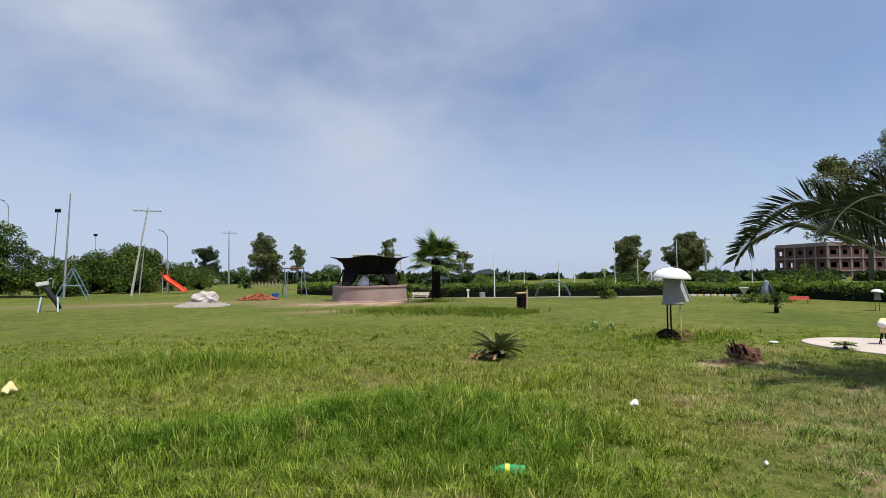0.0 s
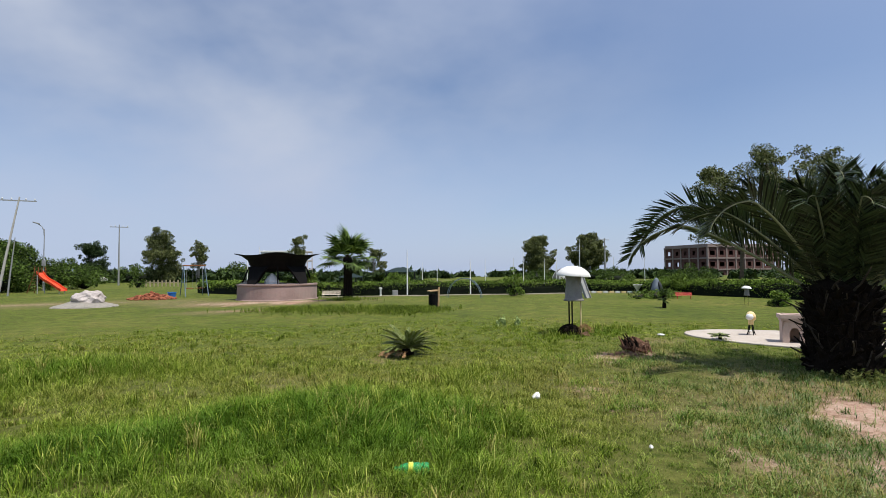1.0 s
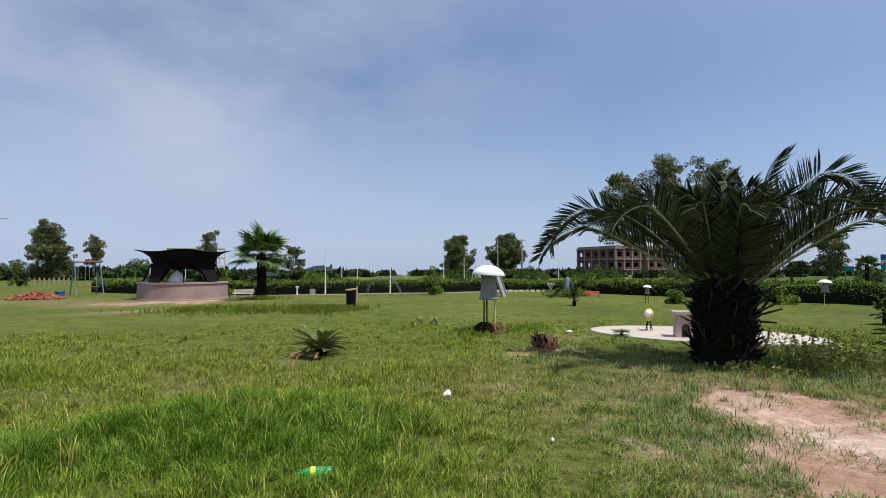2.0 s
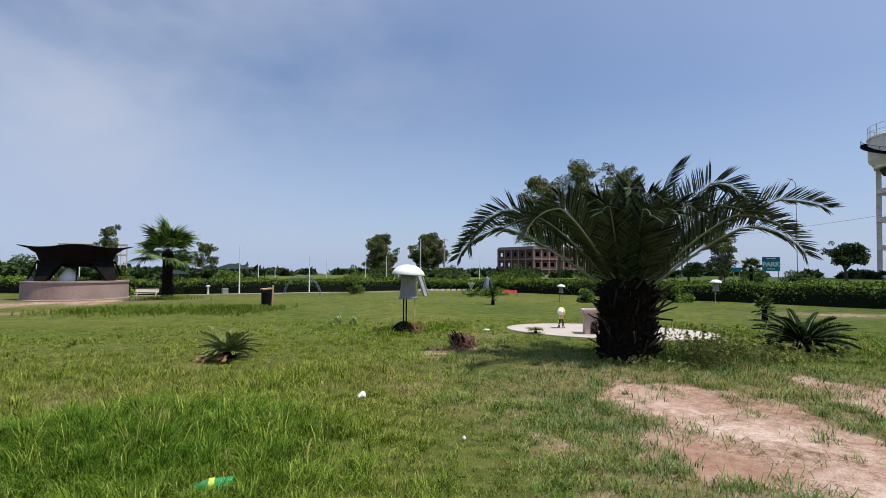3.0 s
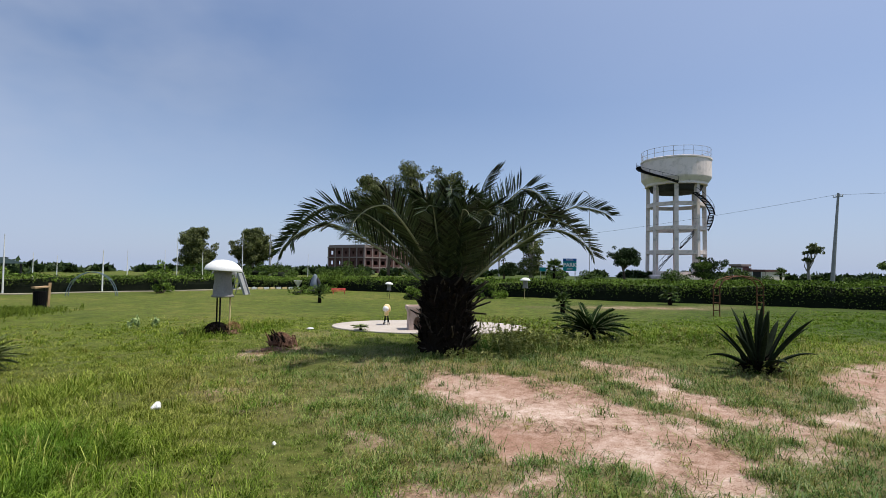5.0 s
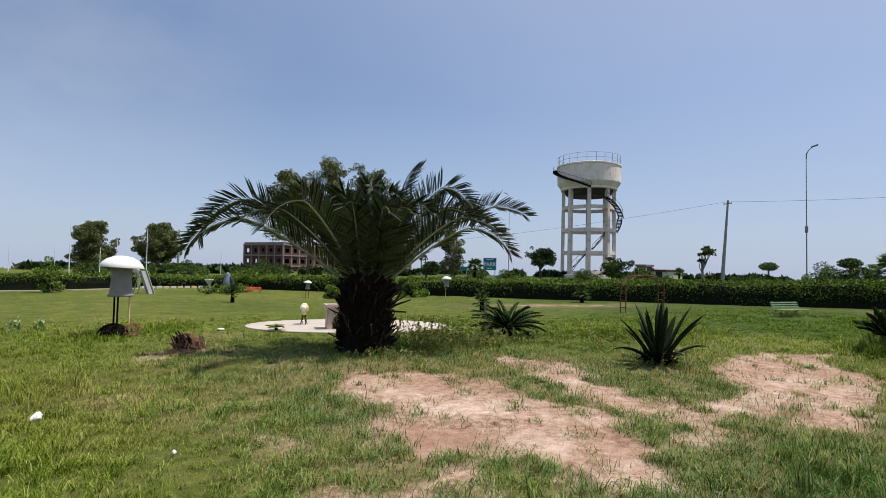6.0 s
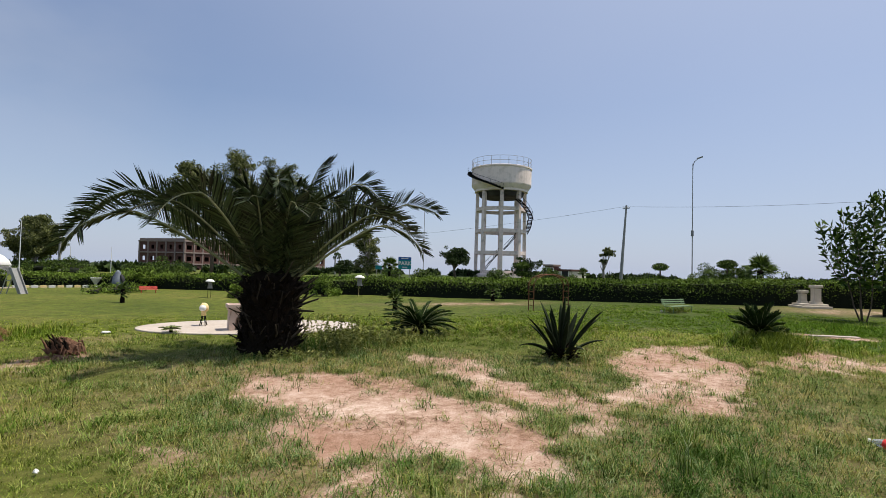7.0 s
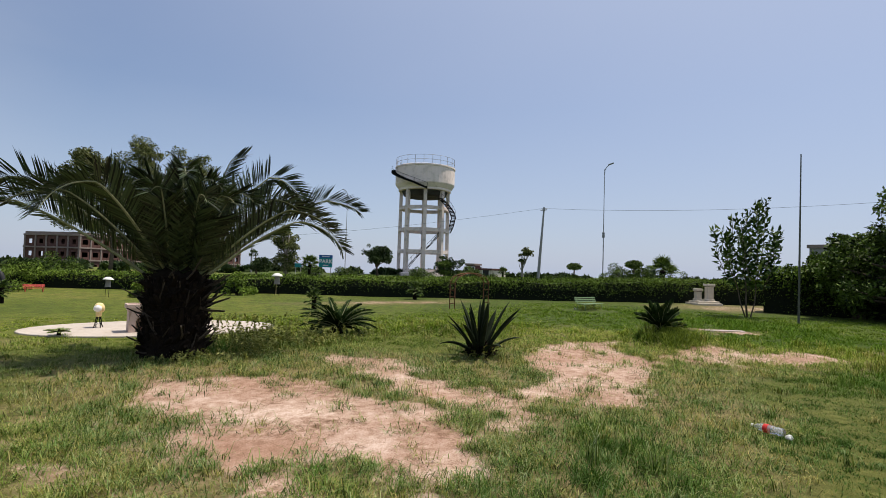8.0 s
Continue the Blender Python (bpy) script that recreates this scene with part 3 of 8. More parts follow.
    p.inputs["Roughness"].default_value = 0.95
    p.inputs["Specular IOR Level"].default_value = 0.15
    hsum = mix_node(n, l, 0.5, fine.outputs["Fac"], grit.outputs["Fac"])
    bump_node(n, l, hsum.outputs[0], 0.7, 0.05, p)
    return m


gx, gy = graded(-9.0, 18.0, 0.13, 2600.0), graded(-8.0, 15.0, 0.13, 2600.0)
GX, GY = np.meshgrid(gx, gy)
gv = np.stack([GX.ravel(), GY.ravel(), relief(GX.ravel(), GY.ravel())], axis=1)
ii = np.arange(len(gy) - 1)[:, None] * len(gx) + np.arange(len(gx) - 1)[None, :]
gf = np.stack([ii, ii + 1, ii + 1 + len(gx), ii + len(gx)], axis=-1).reshape(-1, 4)
ground_mesh = array_mesh("ground", gv, gf)
bare_at = ground_mesh.attributes.new("bare", "FLOAT", "POINT")
bare_at.data.foreach_set("value", bareness(GX.ravel(), GY.ravel()).astype(np.float32))
halo_at = ground_mesh.attributes.new("margin", "FLOAT", "POINT")
halo_at.data.foreach_set("value", bareness(GX.ravel(), GY.ravel(), True).astype(np.float32))
lush_at = ground_mesh.attributes.new("lush_dark", "FLOAT", "POINT")
lush_at.data.foreach_set("value", lushness(GX.ravel(), GY.ravel()).astype(np.float32))
sward_at = ground_mesh.attributes.new("sward", "FLOAT", "POINT")
sward_at.data.foreach_set("value", (0.75 * np.clip((13.0 - np.hypot(GX.ravel(), GY.ravel())) / 5.0, 0, 1)).astype(np.float32))
ground = linked("ground", ground_mesh, ground_material(), smooth=True)
tagged(ground, "uneven green lawn with bare reddish earth patches", "ground", kind="structure")


def strip(name, pts, width, thick, mat, label, category, lift=0.03):
    """A thin paved strip that follows the ground."""
    bm = bmesh.new()
    rows = []
    fine = []
    for a, b in zip(pts, pts[1:]):
        k = max(2, int((Vector(b) - Vector(a)).length / 0.8))
        fine += [Vector(a).lerp(Vector(b), i / k) for i in range(k)]
    fine.append(Vector(pts[-1]))
    for i, p in enumerate(fine):
        t = (fine[min(i + 1, len(fine) - 1)] - fine[max(i - 1, 0)]).normalized()
        s = Vector((-t.y, t.x)) * width / 2
        rows.append([bm.verts.new((q.x, q.y, height(q.x, q.y) + z)) for q, z in ((p + s, lift - thick), (p + s, lift), (p - s, lift), (p - s, lift - thick))])
    for a, b in zip(rows, rows[1:]):
        for k in range(3):
            bm.faces.new((a[k], a[k + 1], b[k + 1], b[k]))
    bm.faces.new(rows[0])
    bm.faces.new(rows[-1][::-1])
    bmesh.ops.recalc_face_normals(bm, faces=bm.faces)
    ob = part(name, bm, mat)
    return tagged(ob, label, category, kind="structure")


FAR_HEDGE = [(-11.0, 39.5), (-6.5, 34.5), (-1.5, 31.6), (13.6, 30.8)]
RIGHT_HEDGE = [(15.2, 33.0), (18.6, 26.0), (21.4, 16.8), (25.6, 8.8), (28.8, 1.2), (31.4, -4.6), (32.5, -9.0)]
strip("pavement", [(-6.0, 32.0), (-1.6, 30.2), (13.0, 29.6), (16.4, 31.0)], 0.6, 0.08, M_PATH, "narrow dusty concrete walkway along the hedge foot", "path")
strip("pavement", [(16.3, -2.5), (16.45, -3.0), (16.5, -3.5)], 0.22, 0.06, M_SLAB, "short broken concrete path in tall grass", "path", 0.025)


# ---- hedges ----
def hedge(name, pts, highs, wide, seed, label, density=330, leaf=0.085):
    g = np.random.default_rng(seed)
    top = thing(name, pts[0][0], pts[0][1], 0.0, 0.0, label, "hedge")
    o = Vector((pts[0][0], pts[0][1]))
    bm = bmesh.new()
    ps, ds, run = [], [], 0.0
    rows = []
    for leg, (a, b) in enumerate(zip(pts, pts[1:])):
        a, b = Vector(a), Vector(b)
        ln = (b - a).length
        t = (b - a) / ln
        s = Vector((-t.y, t.x))
        k = max(2, int(ln / 0.7))
        h0, h1 = highs[leg], highs[leg + 1]
        high = (h0 + h1) / 2
        for i in range(k + (b == Vector(pts[-1]))):
            c = a + t * (ln * i / k)
            h = (h0 + (h1 - h0) * i / k) * (0.88 + 0.06 * math.sin((run + ln * i / k) * 1.7) + 0.05 * g.uniform(-1, 1))
            w = wide * (0.34 + 0.03 * g.uniform(-1, 1))
            z = height(c.x, c.y) - 0.1
            rows.append([bm.verts.new((c.x - o.x + s.x * q, c.y - o.y + s.y * q, z + hh)) for q, hh in ((-w, 0), (-w, h * 0.6), (-w * 0.7, h), (w * 0.7, h), (w, h * 0.6), (w, 0))])
        n = int(density * ln * (2 * high + wide))
        u = g.uniform(0, ln, n)
        side = g.uniform(0, 2 * high + wide, n)
        lump = (field(u + run, side, 0.7, seed) - 0.5) * 0.22
        lump2 = (field(u + run, side * 0 + 3, 1.9, seed + 5) - 0.5) * 0.14
        grow = (h0 + (h1 - h0) * u / ln) / high
        q = np.where(side < high, -wide / 2, np.where(side < high + wide, side - high - wide / 2, wide / 2))
        z = np.where(side < high, side, np.where(side < high + wide, high, 2 * high + wide - side))
        nq = np.where(side < high, -1.0, np.where(side < high + wide, 0.0, 1.0))
        nz = np.where(nq == 0, 1.0, 0.25)
        corner = np.clip((z / high - 0.72) / 0.28, 0, 1) * np.where(nq == 0, 0, 1)
        off = lump - g.uniform(0, 0.14, n) - 0.08 * corner - np.where(nq == 0, 0, 0.24 * np.clip(1 - z / high, 0, 1))
        q = q + nq * off
        z = z + np.where(nq == 0, off, 0) + lump2 * (z / high)
        # rounded shoulders
        up = np.clip((z / high - 0.55) / 0.45, 0, 1)
        q = np.where(nq == 0, q, q - nq * wide * 0.32 * (1 - np.sqrt(np.clip(1 - up * up, 0, 1))))
        z = np.where(nq == 0, z - 0.2 * high * (np.abs(q) / (wide / 2)) ** 2.5, z)
        nz = np.where(nq == 0, 1.0, 0.1 + 1.4 * up)
        stray = g.uniform(0, 1, n) < 0.03
        z = np.where(stray & (nq == 0), z + g.uniform(0, 0.16, n), z)
        px, py = a.x + t.x * u + s.x * q, a.y + t.y * u + s.y * q
        ps.append(np.stack([px - o.x, py - o.y, np.maximum(z * grow, 0.02) + relief(px, py)], axis=1))
        ds.append(np.stack([s.x * nq, s.y * nq, nz], axis=1))
        run += ln
    for a, b in zip(rows, rows[1:]):
        for k in range(5):
            bm.faces.new((a[k], a[k + 1], b[k + 1], b[k]))
    bm.faces.new(rows[0])
    bm.faces.new(rows[-1][::-1])
    bmesh.ops.recalc_face_normals(bm, faces=bm.faces)
    # black core: the shade inside the hedge as a colour
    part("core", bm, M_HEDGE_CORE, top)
    linked("leaves", leaf_mesh("hedge_leaves", np.concatenate(ps), np.concatenate(ds), leaf, leaf * 0.55, seed, 0.7), M_HEDGE, top)["kind"] = "stuff"
    return top


hedge("hedge", FAR_HEDGE, (0.95, 0.9, 0.86, 0.8), 1.0, 31, "long clipped green hedge beside a concrete walkway", 300, 0.1)
hedge("hedge", RIGHT_HEDGE, (0.72, 0.82, 0.92, 1.05, 1.22, 1.3, 1.35), 1.3, 37, "long clipped dark green hedge along the lawn's edge", 300, 0.1)
hedge("hedge", [(27.0, -6.6), (25.4, -11.5), (23.5, -18.0)], (2.0, 2.0, 2.0), 1.6, 41, "tall dark unclipped hedge beside bushes", 200, 0.12)


# ---- trees and bushes ----
def tree(name, x, y, high, clumps, trunk_r, mat, seed, label, category="tree", leaf=0.24, density=26, droop=0.0, bark=M_BARK, stems=None, flat=0.85):
    top = thing(name, x, y, None, 0.0, label, category)
    rnd = random.Random(seed)
    bm = bmesh.new()
    lean = Vector((rnd.uniform(-0.25, 0.25), rnd.uniform(-0.25, 0.25), 0))
    fork = high * 0.42
    tube(bm, [(0, 0, -0.15), Vector((0, 0, fork * 0.5)) + lean * 0.4, Vector((0, 0, fork)) + lean, Vector((0, 0, high * 0.8)) + lean * 1.5], [trunk_r * 1.25, trunk_r, trunk_r * 0.8, trunk_r * 0.25], 9)
    for cx, cy, cz, r in clumps:
        s = Vector((0, 0, min(cz * 0.75, fork * rnd.uniform(0.7, 1.2)))) + lean
        e = Vector((cx, cy, cz))
        tube(bm, [s, s.lerp(e, 0.5) + Vector((rnd.uniform(-0.2, 0.2), rnd.uniform(-0.2, 0.2), -0.1 * r)), e], [trunk_r * 0.45, trunk_r * 0.28, trunk_r * 0.08], 6)
    part("trunk", bm, bark, top, smooth=True)
    small = []
    for cx, cy, cz, r in clumps:
        small.append((cx, cy, cz, r * 0.75))
        for k in range(5):
            a, b = rnd.uniform(0, 6.28), rnd.uniform(-0.6, 1.0)
            q = r * rnd.uniform(0.6, 1.05)
            small.append((cx + q * math.cos(a), cy + q * math.sin(a), cz + q * b * 0.8, r * rnd.uniform(0.28, 0.48)))
    linked("crown", crown_mesh("crown", small, density, leaf, leaf * 0.5, seed, droop, flat, 0.35), mat, top)
    return top


def cluster(rnd, n, wide, z0, z1, r0, r1):
    out = []
    for k in range(n):
        t = rnd.random()
        z = z0 + (z1 - z0) * t
        w = wide * math.sin(math.pi * min(1, 0.25 + 0.7 * t)) ** 0.8
        a = rnd.uniform(0, 6.283)
        q = w * rnd.uniform(0.2, 1.0)
        out.append((q * math.cos(a), q * math.sin(a), z, rnd.uniform(r0, r1)))
    return out


def bush(name, x, y, rx, ry, high, mat, seed, label, density=40, leaf=0.16, category="bush", base=0.0):
    """A rounded, lumpy bush: twigs and a mass of leaves that reaches the ground."""
    rnd = random.Random(seed)
    top = thing(name, x, y, None, 0.0, label, category)
    small = []
    n = max(18, int(9 * rx * ry / 1.5) if rx * ry < 4 else 34)
    for k in range(n):
        a, q, t = rnd.uniform(0, 6.283), rnd.random() ** 0.5, rnd.random()
        z = base + (high - base) * (0.12 + 0.72 * t) * (1 - 0.35 * q * q)
        w = math.sqrt(max(0.05, 1 - (max(0.0, t - 0.25) / 0.85) ** 2))
        p = (rx * q * w * math.cos(a), ry * q * w * math.sin(a), z)
        r = rnd.uniform(0.22, 0.42) * min(high - base, (rx + ry) * 0.7)
        small.append((*p, r * 0.75))
        if k < 6:
            bm = bmesh.new()
            tube(bm, [(0.1 * math.cos(a), 0.1 * math.sin(a), -0.1), (p[0] * 0.4, p[1] * 0.4, p[2] * 0.55), p], [0.05, 0.035, 0.012], 5)
            part("branch", bm, M_BARK, top)
    # inner mass added and coloured black to deepen shade between leaves
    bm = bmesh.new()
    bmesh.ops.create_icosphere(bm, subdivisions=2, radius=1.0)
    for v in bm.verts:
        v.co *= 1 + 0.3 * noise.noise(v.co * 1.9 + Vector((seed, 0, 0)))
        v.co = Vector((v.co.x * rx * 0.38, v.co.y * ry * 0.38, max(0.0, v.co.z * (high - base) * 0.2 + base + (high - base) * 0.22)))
    part("core", bm, M_HEDGE_CORE, top, "black inner mass coloured for deep shade")
    linked("leaves", crown_mesh("leaves", small, density, leaf, leaf * 0.5, seed, 0.1, 0.9, 0.45), mat, top)["kind"] = "stuff"
    return top


# tall bushes at the far end of the play lawn
for k, (x, y, rx, h) in enumerate([(-36.5, 34.5, 3.2, 6.0), (-33.6, 38.0, 3.0, 6.3), (-29.6, 39.0, 2.2, 3.7), (-30.5, 44.0, 2.6, 4.2), (-27.2, 44.2, 2.3, 3.9), (-29.8, 49.5, 3.0, 5.0),
                                    (-26.7, 50.0, 2.0, 3.2), (-24.4, 51.5, 1.5, 1.9), (-41.0, 33.0, 3.4, 5.4)]):
    bush("bush", x, y, rx, rx * 0.9, h, M_BUSH, 100 + k, "large dense green bush at the lawn's edge", 46, 0.19)["group"] = "tall bushes at the lawn's edge"
for k, (x, y, rx, h) in enumerate([(-20.5, 53.0, 0.75, 1.4), (-36.0, 72.0, 4, 3.4), (-44, 78, 5, 3.6), (-31, 80, 4, 2.8), (-18, 84, 4, 3.0), (-12, 86, 3.5, 2.6)]):
    bush("bush", x, y, rx, rx, h, M_BUSH, 130 + k, "green bush on rough ground behind the lawn", 18, 0.24)
for k, (x, y, r, h) in enumerate([(8.75, 28.0, 0.58, 1.9), (-2.75, 29.5, 1.0, 1.7), (2.6, 33.6, 0.9, 1.7), (17.6, 26.6, 1.0, 1.5), (16.2, 17.6, 0.45, 0.7), (19.9, 15.9, 0.6, 1.25), (18.9, 18.3, 0.6, 0.9)]):
    bush("bush", x, y, r, r, h, M_HEDGE, 160 + k, "rounded green shrub in front of the hedge", 210, 0.1)

TREES = [
    # x, y, height, spread, first leaves, clumps, size range of clumps, leaf material, name
    (-37.8, 81.5, 6.0, 2.0, 1.4, 22, (0.8, 1.3), M_TREE), (-26.0, 75.5, 7.4, 2.4, 0.8, 34, (0.7, 1.3), M_EUCA), (-21.9, 76.5, 6.0, 1.1, 2.2, 14, (0.5, 0.9), M_EUCA),
    (-8.6, 79.5, 7.0, 1.0, 3.6, 14, (0.5, 0.9), M_EUCA), (2.3, 69.9, 4.4, 1.8, 1.2, 10, (0.6, 1.0), M_EUCA), (-0.5, 72.0, 3.4, 2.0, 0.8, 9, (0.7, 1.1), M_TREE),
    (25.6, 70.6, 6.3, 2.5, 1.4, 46, (0.7, 1.2), M_EUCA), (32.2, 68.1, 6.4, 2.7, 1.8, 48, (0.8, 1.3), M_EUCA),
    (54.9, 25.6, 4.0, 1.5, 2.0, 22, (0.5, 0.8), M_TREE), (49.7, 34.5, 6.2, 1.7, 1.0, 16, (0.7, 1.1), M_EUCA), (44.0, 33.8, 3.2, 1.1, 1.0, 7, (0.5, 0.8), M_TREE),
    (60.0, 9.6, 4.3, 1.1, 2.6, 12, (0.25, 0.45), M_EUCA), (66.0, 21.0, 3.4, 2.0, 1.0, 9, (0.7, 1.0), M_TREE)]
for k, (x, y, h, wide, z0, n, (r0, r1), mat) in enumerate(TREES):
    tall = mat is M_EUCA
    tree("eucalyptus_tree" if tall else "tree", x, y, h, cluster(random.Random(200 + k), n, wide, z0, h - r0, r0, r1), 0.05 + 0.02 * h, mat, 200 + k,
         "tall grey-green eucalyptus tree with an open crown" if tall else "round dark green tree behind the hedge", "tree", 0.22, 40, 0.25 if tall else 0.0, M_BARK_PALE if tall else M_BARK)
for k, (x, y, h, n) in enumerate([(29.2, 35.2, 10.0, 32), (31.7, 33.2, 10.7, 34), (34.4, 31.4, 10.6, 32)]):
    cl = [(cx - 1.1, cy + 1.05, cz, r) for cx, cy, cz, r in cluster(random.Random(270 + k), n + 8, 2.6, 3.4, h - 0.6, 0.5, 0.95)]
    tree("eucalyptus_tree", x, y, h, cl, 0.13, M_EUCA, 270 + k, "tall grey-green eucalyptus tree with an open crown", "tree", 0.17, 36, 0.3, M_BARK)
# clipped topiary and low bushes behind the long hedge
for k, (x, y, r, h) in enumerate([(45.6, 2.9, 0.65, 2.3), (57.2, 18.2, 0.8, 2.3), (51.0, 35.0, 0.6, 1.6), (49.5, -2.0, 0.8, 2.7)]):
    top = thing("topiary", x, y, None, 0, "clipped two-tier topiary bush on a thin stem", "topiary", "clipped topiary bushes")
    bm = bmesh.new()
    tube(bm, [(0, 0, -0.1), (0, 0, h * 0.8)], 0.06, 7)
    part("stem", bm, M_BARK, top)
    for z, q in ((h * 0.45, 0.8), (h * 0.86, 1.0)):
        linked("tier", crown_mesh("tier", [(0, 0, z, r * q), (r * 0.3, 0, z, r * q * 0.8), (-r * 0.3, 0, z, r * q * 0.8)], 90, 0.14, 0.08, 300 + k, 0, 0.5, 0.6), M_BUSH, top)
for k, (x, y, r, h) in enumerate([(50.2, -0.4, 1.6, 2.5), (50.8, -2.6, 1.5, 2.9), (57.5, 15.2, 1.5, 2.2), (58.0, 12.6, 1.1, 1.3), (53.0, 29.0, 1.5, 1.6), (47.0, 29.0, 1.2, 1.7), (56.0, 20.7, 1.4, 1.9), (63, 6, 1.6, 1.5),
                                   (24.0, 45.0, 1.8, 1.9), (30.0, 42.0, 1.8, 2.0), (34.0, 52.0, 1.8, 1.5), (44.0, 47.0, 1.8, 1.4), (22, 60, 2.2, 1.6), (30, 62, 2.2, 1.7), (28, 40.5, 1.2, 1.4), (49.4, -6.0, 1.5, 1.9)]):
    bush("bush", x, y, r, r, h, M_BUSH, 330 + k, "green bush behind the long hedge", 50, 0.16)
# broad bushy trees beside the tall hedge
for k, (x, y, h, wide) in enumerate([(23.7, -10.2, 5.6, 2.4), (25.4, -9.5, 3.3, 1.4), (27.0, -8.3, 2.1, 1.0), (22.2, -12.9, 6.6, 2.0), (20.6, -10.9, 2.6, 1.1)]):
    tree("bushy_tree", x, y, h, cluster(random.Random(400 + k), 26, wide, 0.7, h - 0.6, 0.55, 0.95), 0.18, M_BUSH, 400 + k, "dense dark green bushy tree beside a tall hedge", "tree", 0.16, 60)


def far_wood(name, ring, seed):
    """The low far line of woods, as one mass of leaf clumps."""
    g = np.random.default_rng(seed)
    ps, ds = [], []
    for a0, a1, dist, high in ring:
        n = int((a1 - a0) * 1.3)
        for a in g.uniform(a0, a1, n):
            d = dist * g.uniform(0.95, 1.15)
            x, y = d * math.sin(radians(a)), d * math.cos(radians(a))
            r = high * g.uniform(0.5, 0.95)
            p, q = ball_points(g, 100, r, 0.62, 0.5)
            p[:, :2] *= 1.7
            ps.append(p + np.array([x, y, height(x, y) + r * 0.45]))
            ds.append(q)
    ob = linked(name, leaf_mesh(name, np.concatenate(ps), np.concatenate(ds), 1.5, 0.9, seed, 0.8), M_TREE)
    return tagged(ob, "low hazy line of far trees and scrub", "woods", kind="stuff")


far_wood("far_woods", [(-52, 104, 97, 0.95), (4, 30, 140, 3.4), (-50, -8, 84, 1.7), (-12, 7, 64, 0.8), (-4, 10, 88, 1.1), (26, 52, 78, 0.9), (28, 54, 150, 4.4), (-48, 6, 130, 5.2), (-48, 4, 330, 12.0)], 77)

# ---- palms, cycads, agave ----
def frond_mesh(name, length, rise, sag, pairs, leaflet, width, seed, vee=0.45, bare=0.14, side_bend=0.0, ragged=0.08, base_r=0.022, roll=0.0, curl=1.5, course=None):
    """A feather frond that grows along +x, climbing at first by rise degrees and bending down by sag degrees to its tip, or along a given course. Rib and leaflets."""
    rnd = random.Random(seed)
    n = 18 if course is None else len(course) - 1
    pts, tans = [Vector((0, 0, 0))], []
    if course is not None:
        pts = course
        tans = [(b - a).normalized() for a, b in zip(course, course[1:])]
    for i in range(n if course is None else 0):
        s = (i + 0.5) / n
        e = radians(rise - sag * s ** curl)
        b = radians(side_bend * s ** 1.5)
        t = Vector((math.cos(e) * math.cos(b), math.cos(e) * math.sin(b), math.sin(e)))
        tans.append(t)
        pts.append(pts[-1] + t * (length / n))
    bm = bmesh.new()
    tube(bm, pts, [base_r * (1.25 - 1.1 * i / n) for i in range(n + 1)], 5)
    rib_faces = len(bm.faces)
    for k in range(pairs):
        s = bare + (1 - bare) * (k + 0.5) / pairs
        i = min(n - 1, int(s * n))
        p = pts[i].lerp(pts[i + 1], s * n - i)
        t = tans[i]
        sd = Vector((-t.y, t.x, 0)).normalized() if abs(t.z) < 0.98 else Vector((0, 1, 0))
        up = t.cross(sd) * -1
        if up.z < 0 and abs(t.z) < 0.9:
            up = -up
        if roll:
            twist = Matrix.Rotation(radians(roll) * min(1.0, s * 2.0), 3, t)
            sd, up = twist @ sd, twist @ up
        ln = leaflet * (0.42 + 1.2 * math.sin(math.pi * min(1.0, 0.18 + 0.74 * s)) * 0.62) * rnd.uniform(0.85, 1.1)
        ang = radians(66 - 38 * s + rnd.uniform(-4, 4))
        for sgn in (-1, 1):
            if rnd.random() < ragged:
                continue
            v = vee + rnd.uniform(-0.1, 0.1)
            d = (t * math.cos(ang) + sd * sgn * math.sin(ang) + up * v).normalized()
            w = (t - d * t.dot(d)).normalized() * width * rnd.uniform(0.8, 1.15)
            q = up * width * 0.35
            tip = p + d * ln + Vector((0, 0, -1)) * ln * rnd.uniform(0.0, 0.08)
            m1, m2 = p + d * ln * 0.35 + w * 0.5 + q, p + d * ln * 0.35 - w * 0.5
            m3 = p + d * ln * 0.72 + w * 0.36 + q * 0.6 - Vector((0, 0, 0.02)) * ln
            m4 = p + d * ln * 0.72 - w * 0.36 - Vector((0, 0, 0.02)) * ln
            a, b, c, e2, f, h = (bm.verts.new(z) for z in (p, m1, m2, m3, m4, tip))
            bm.faces.new((a, b, c))
            bm.faces.new((b, e2, f, c))
            bm.faces.new((e2, h, f))
    bm.faces.ensure_lookup_table()
    for j, fc in enumerate(bm.faces):
        fc.material_index = 0 if j >= rib_faces else 1
    me = bpy.data.meshes.new(name)
    bm.to_mesh(me)
    bm.free()
    return me


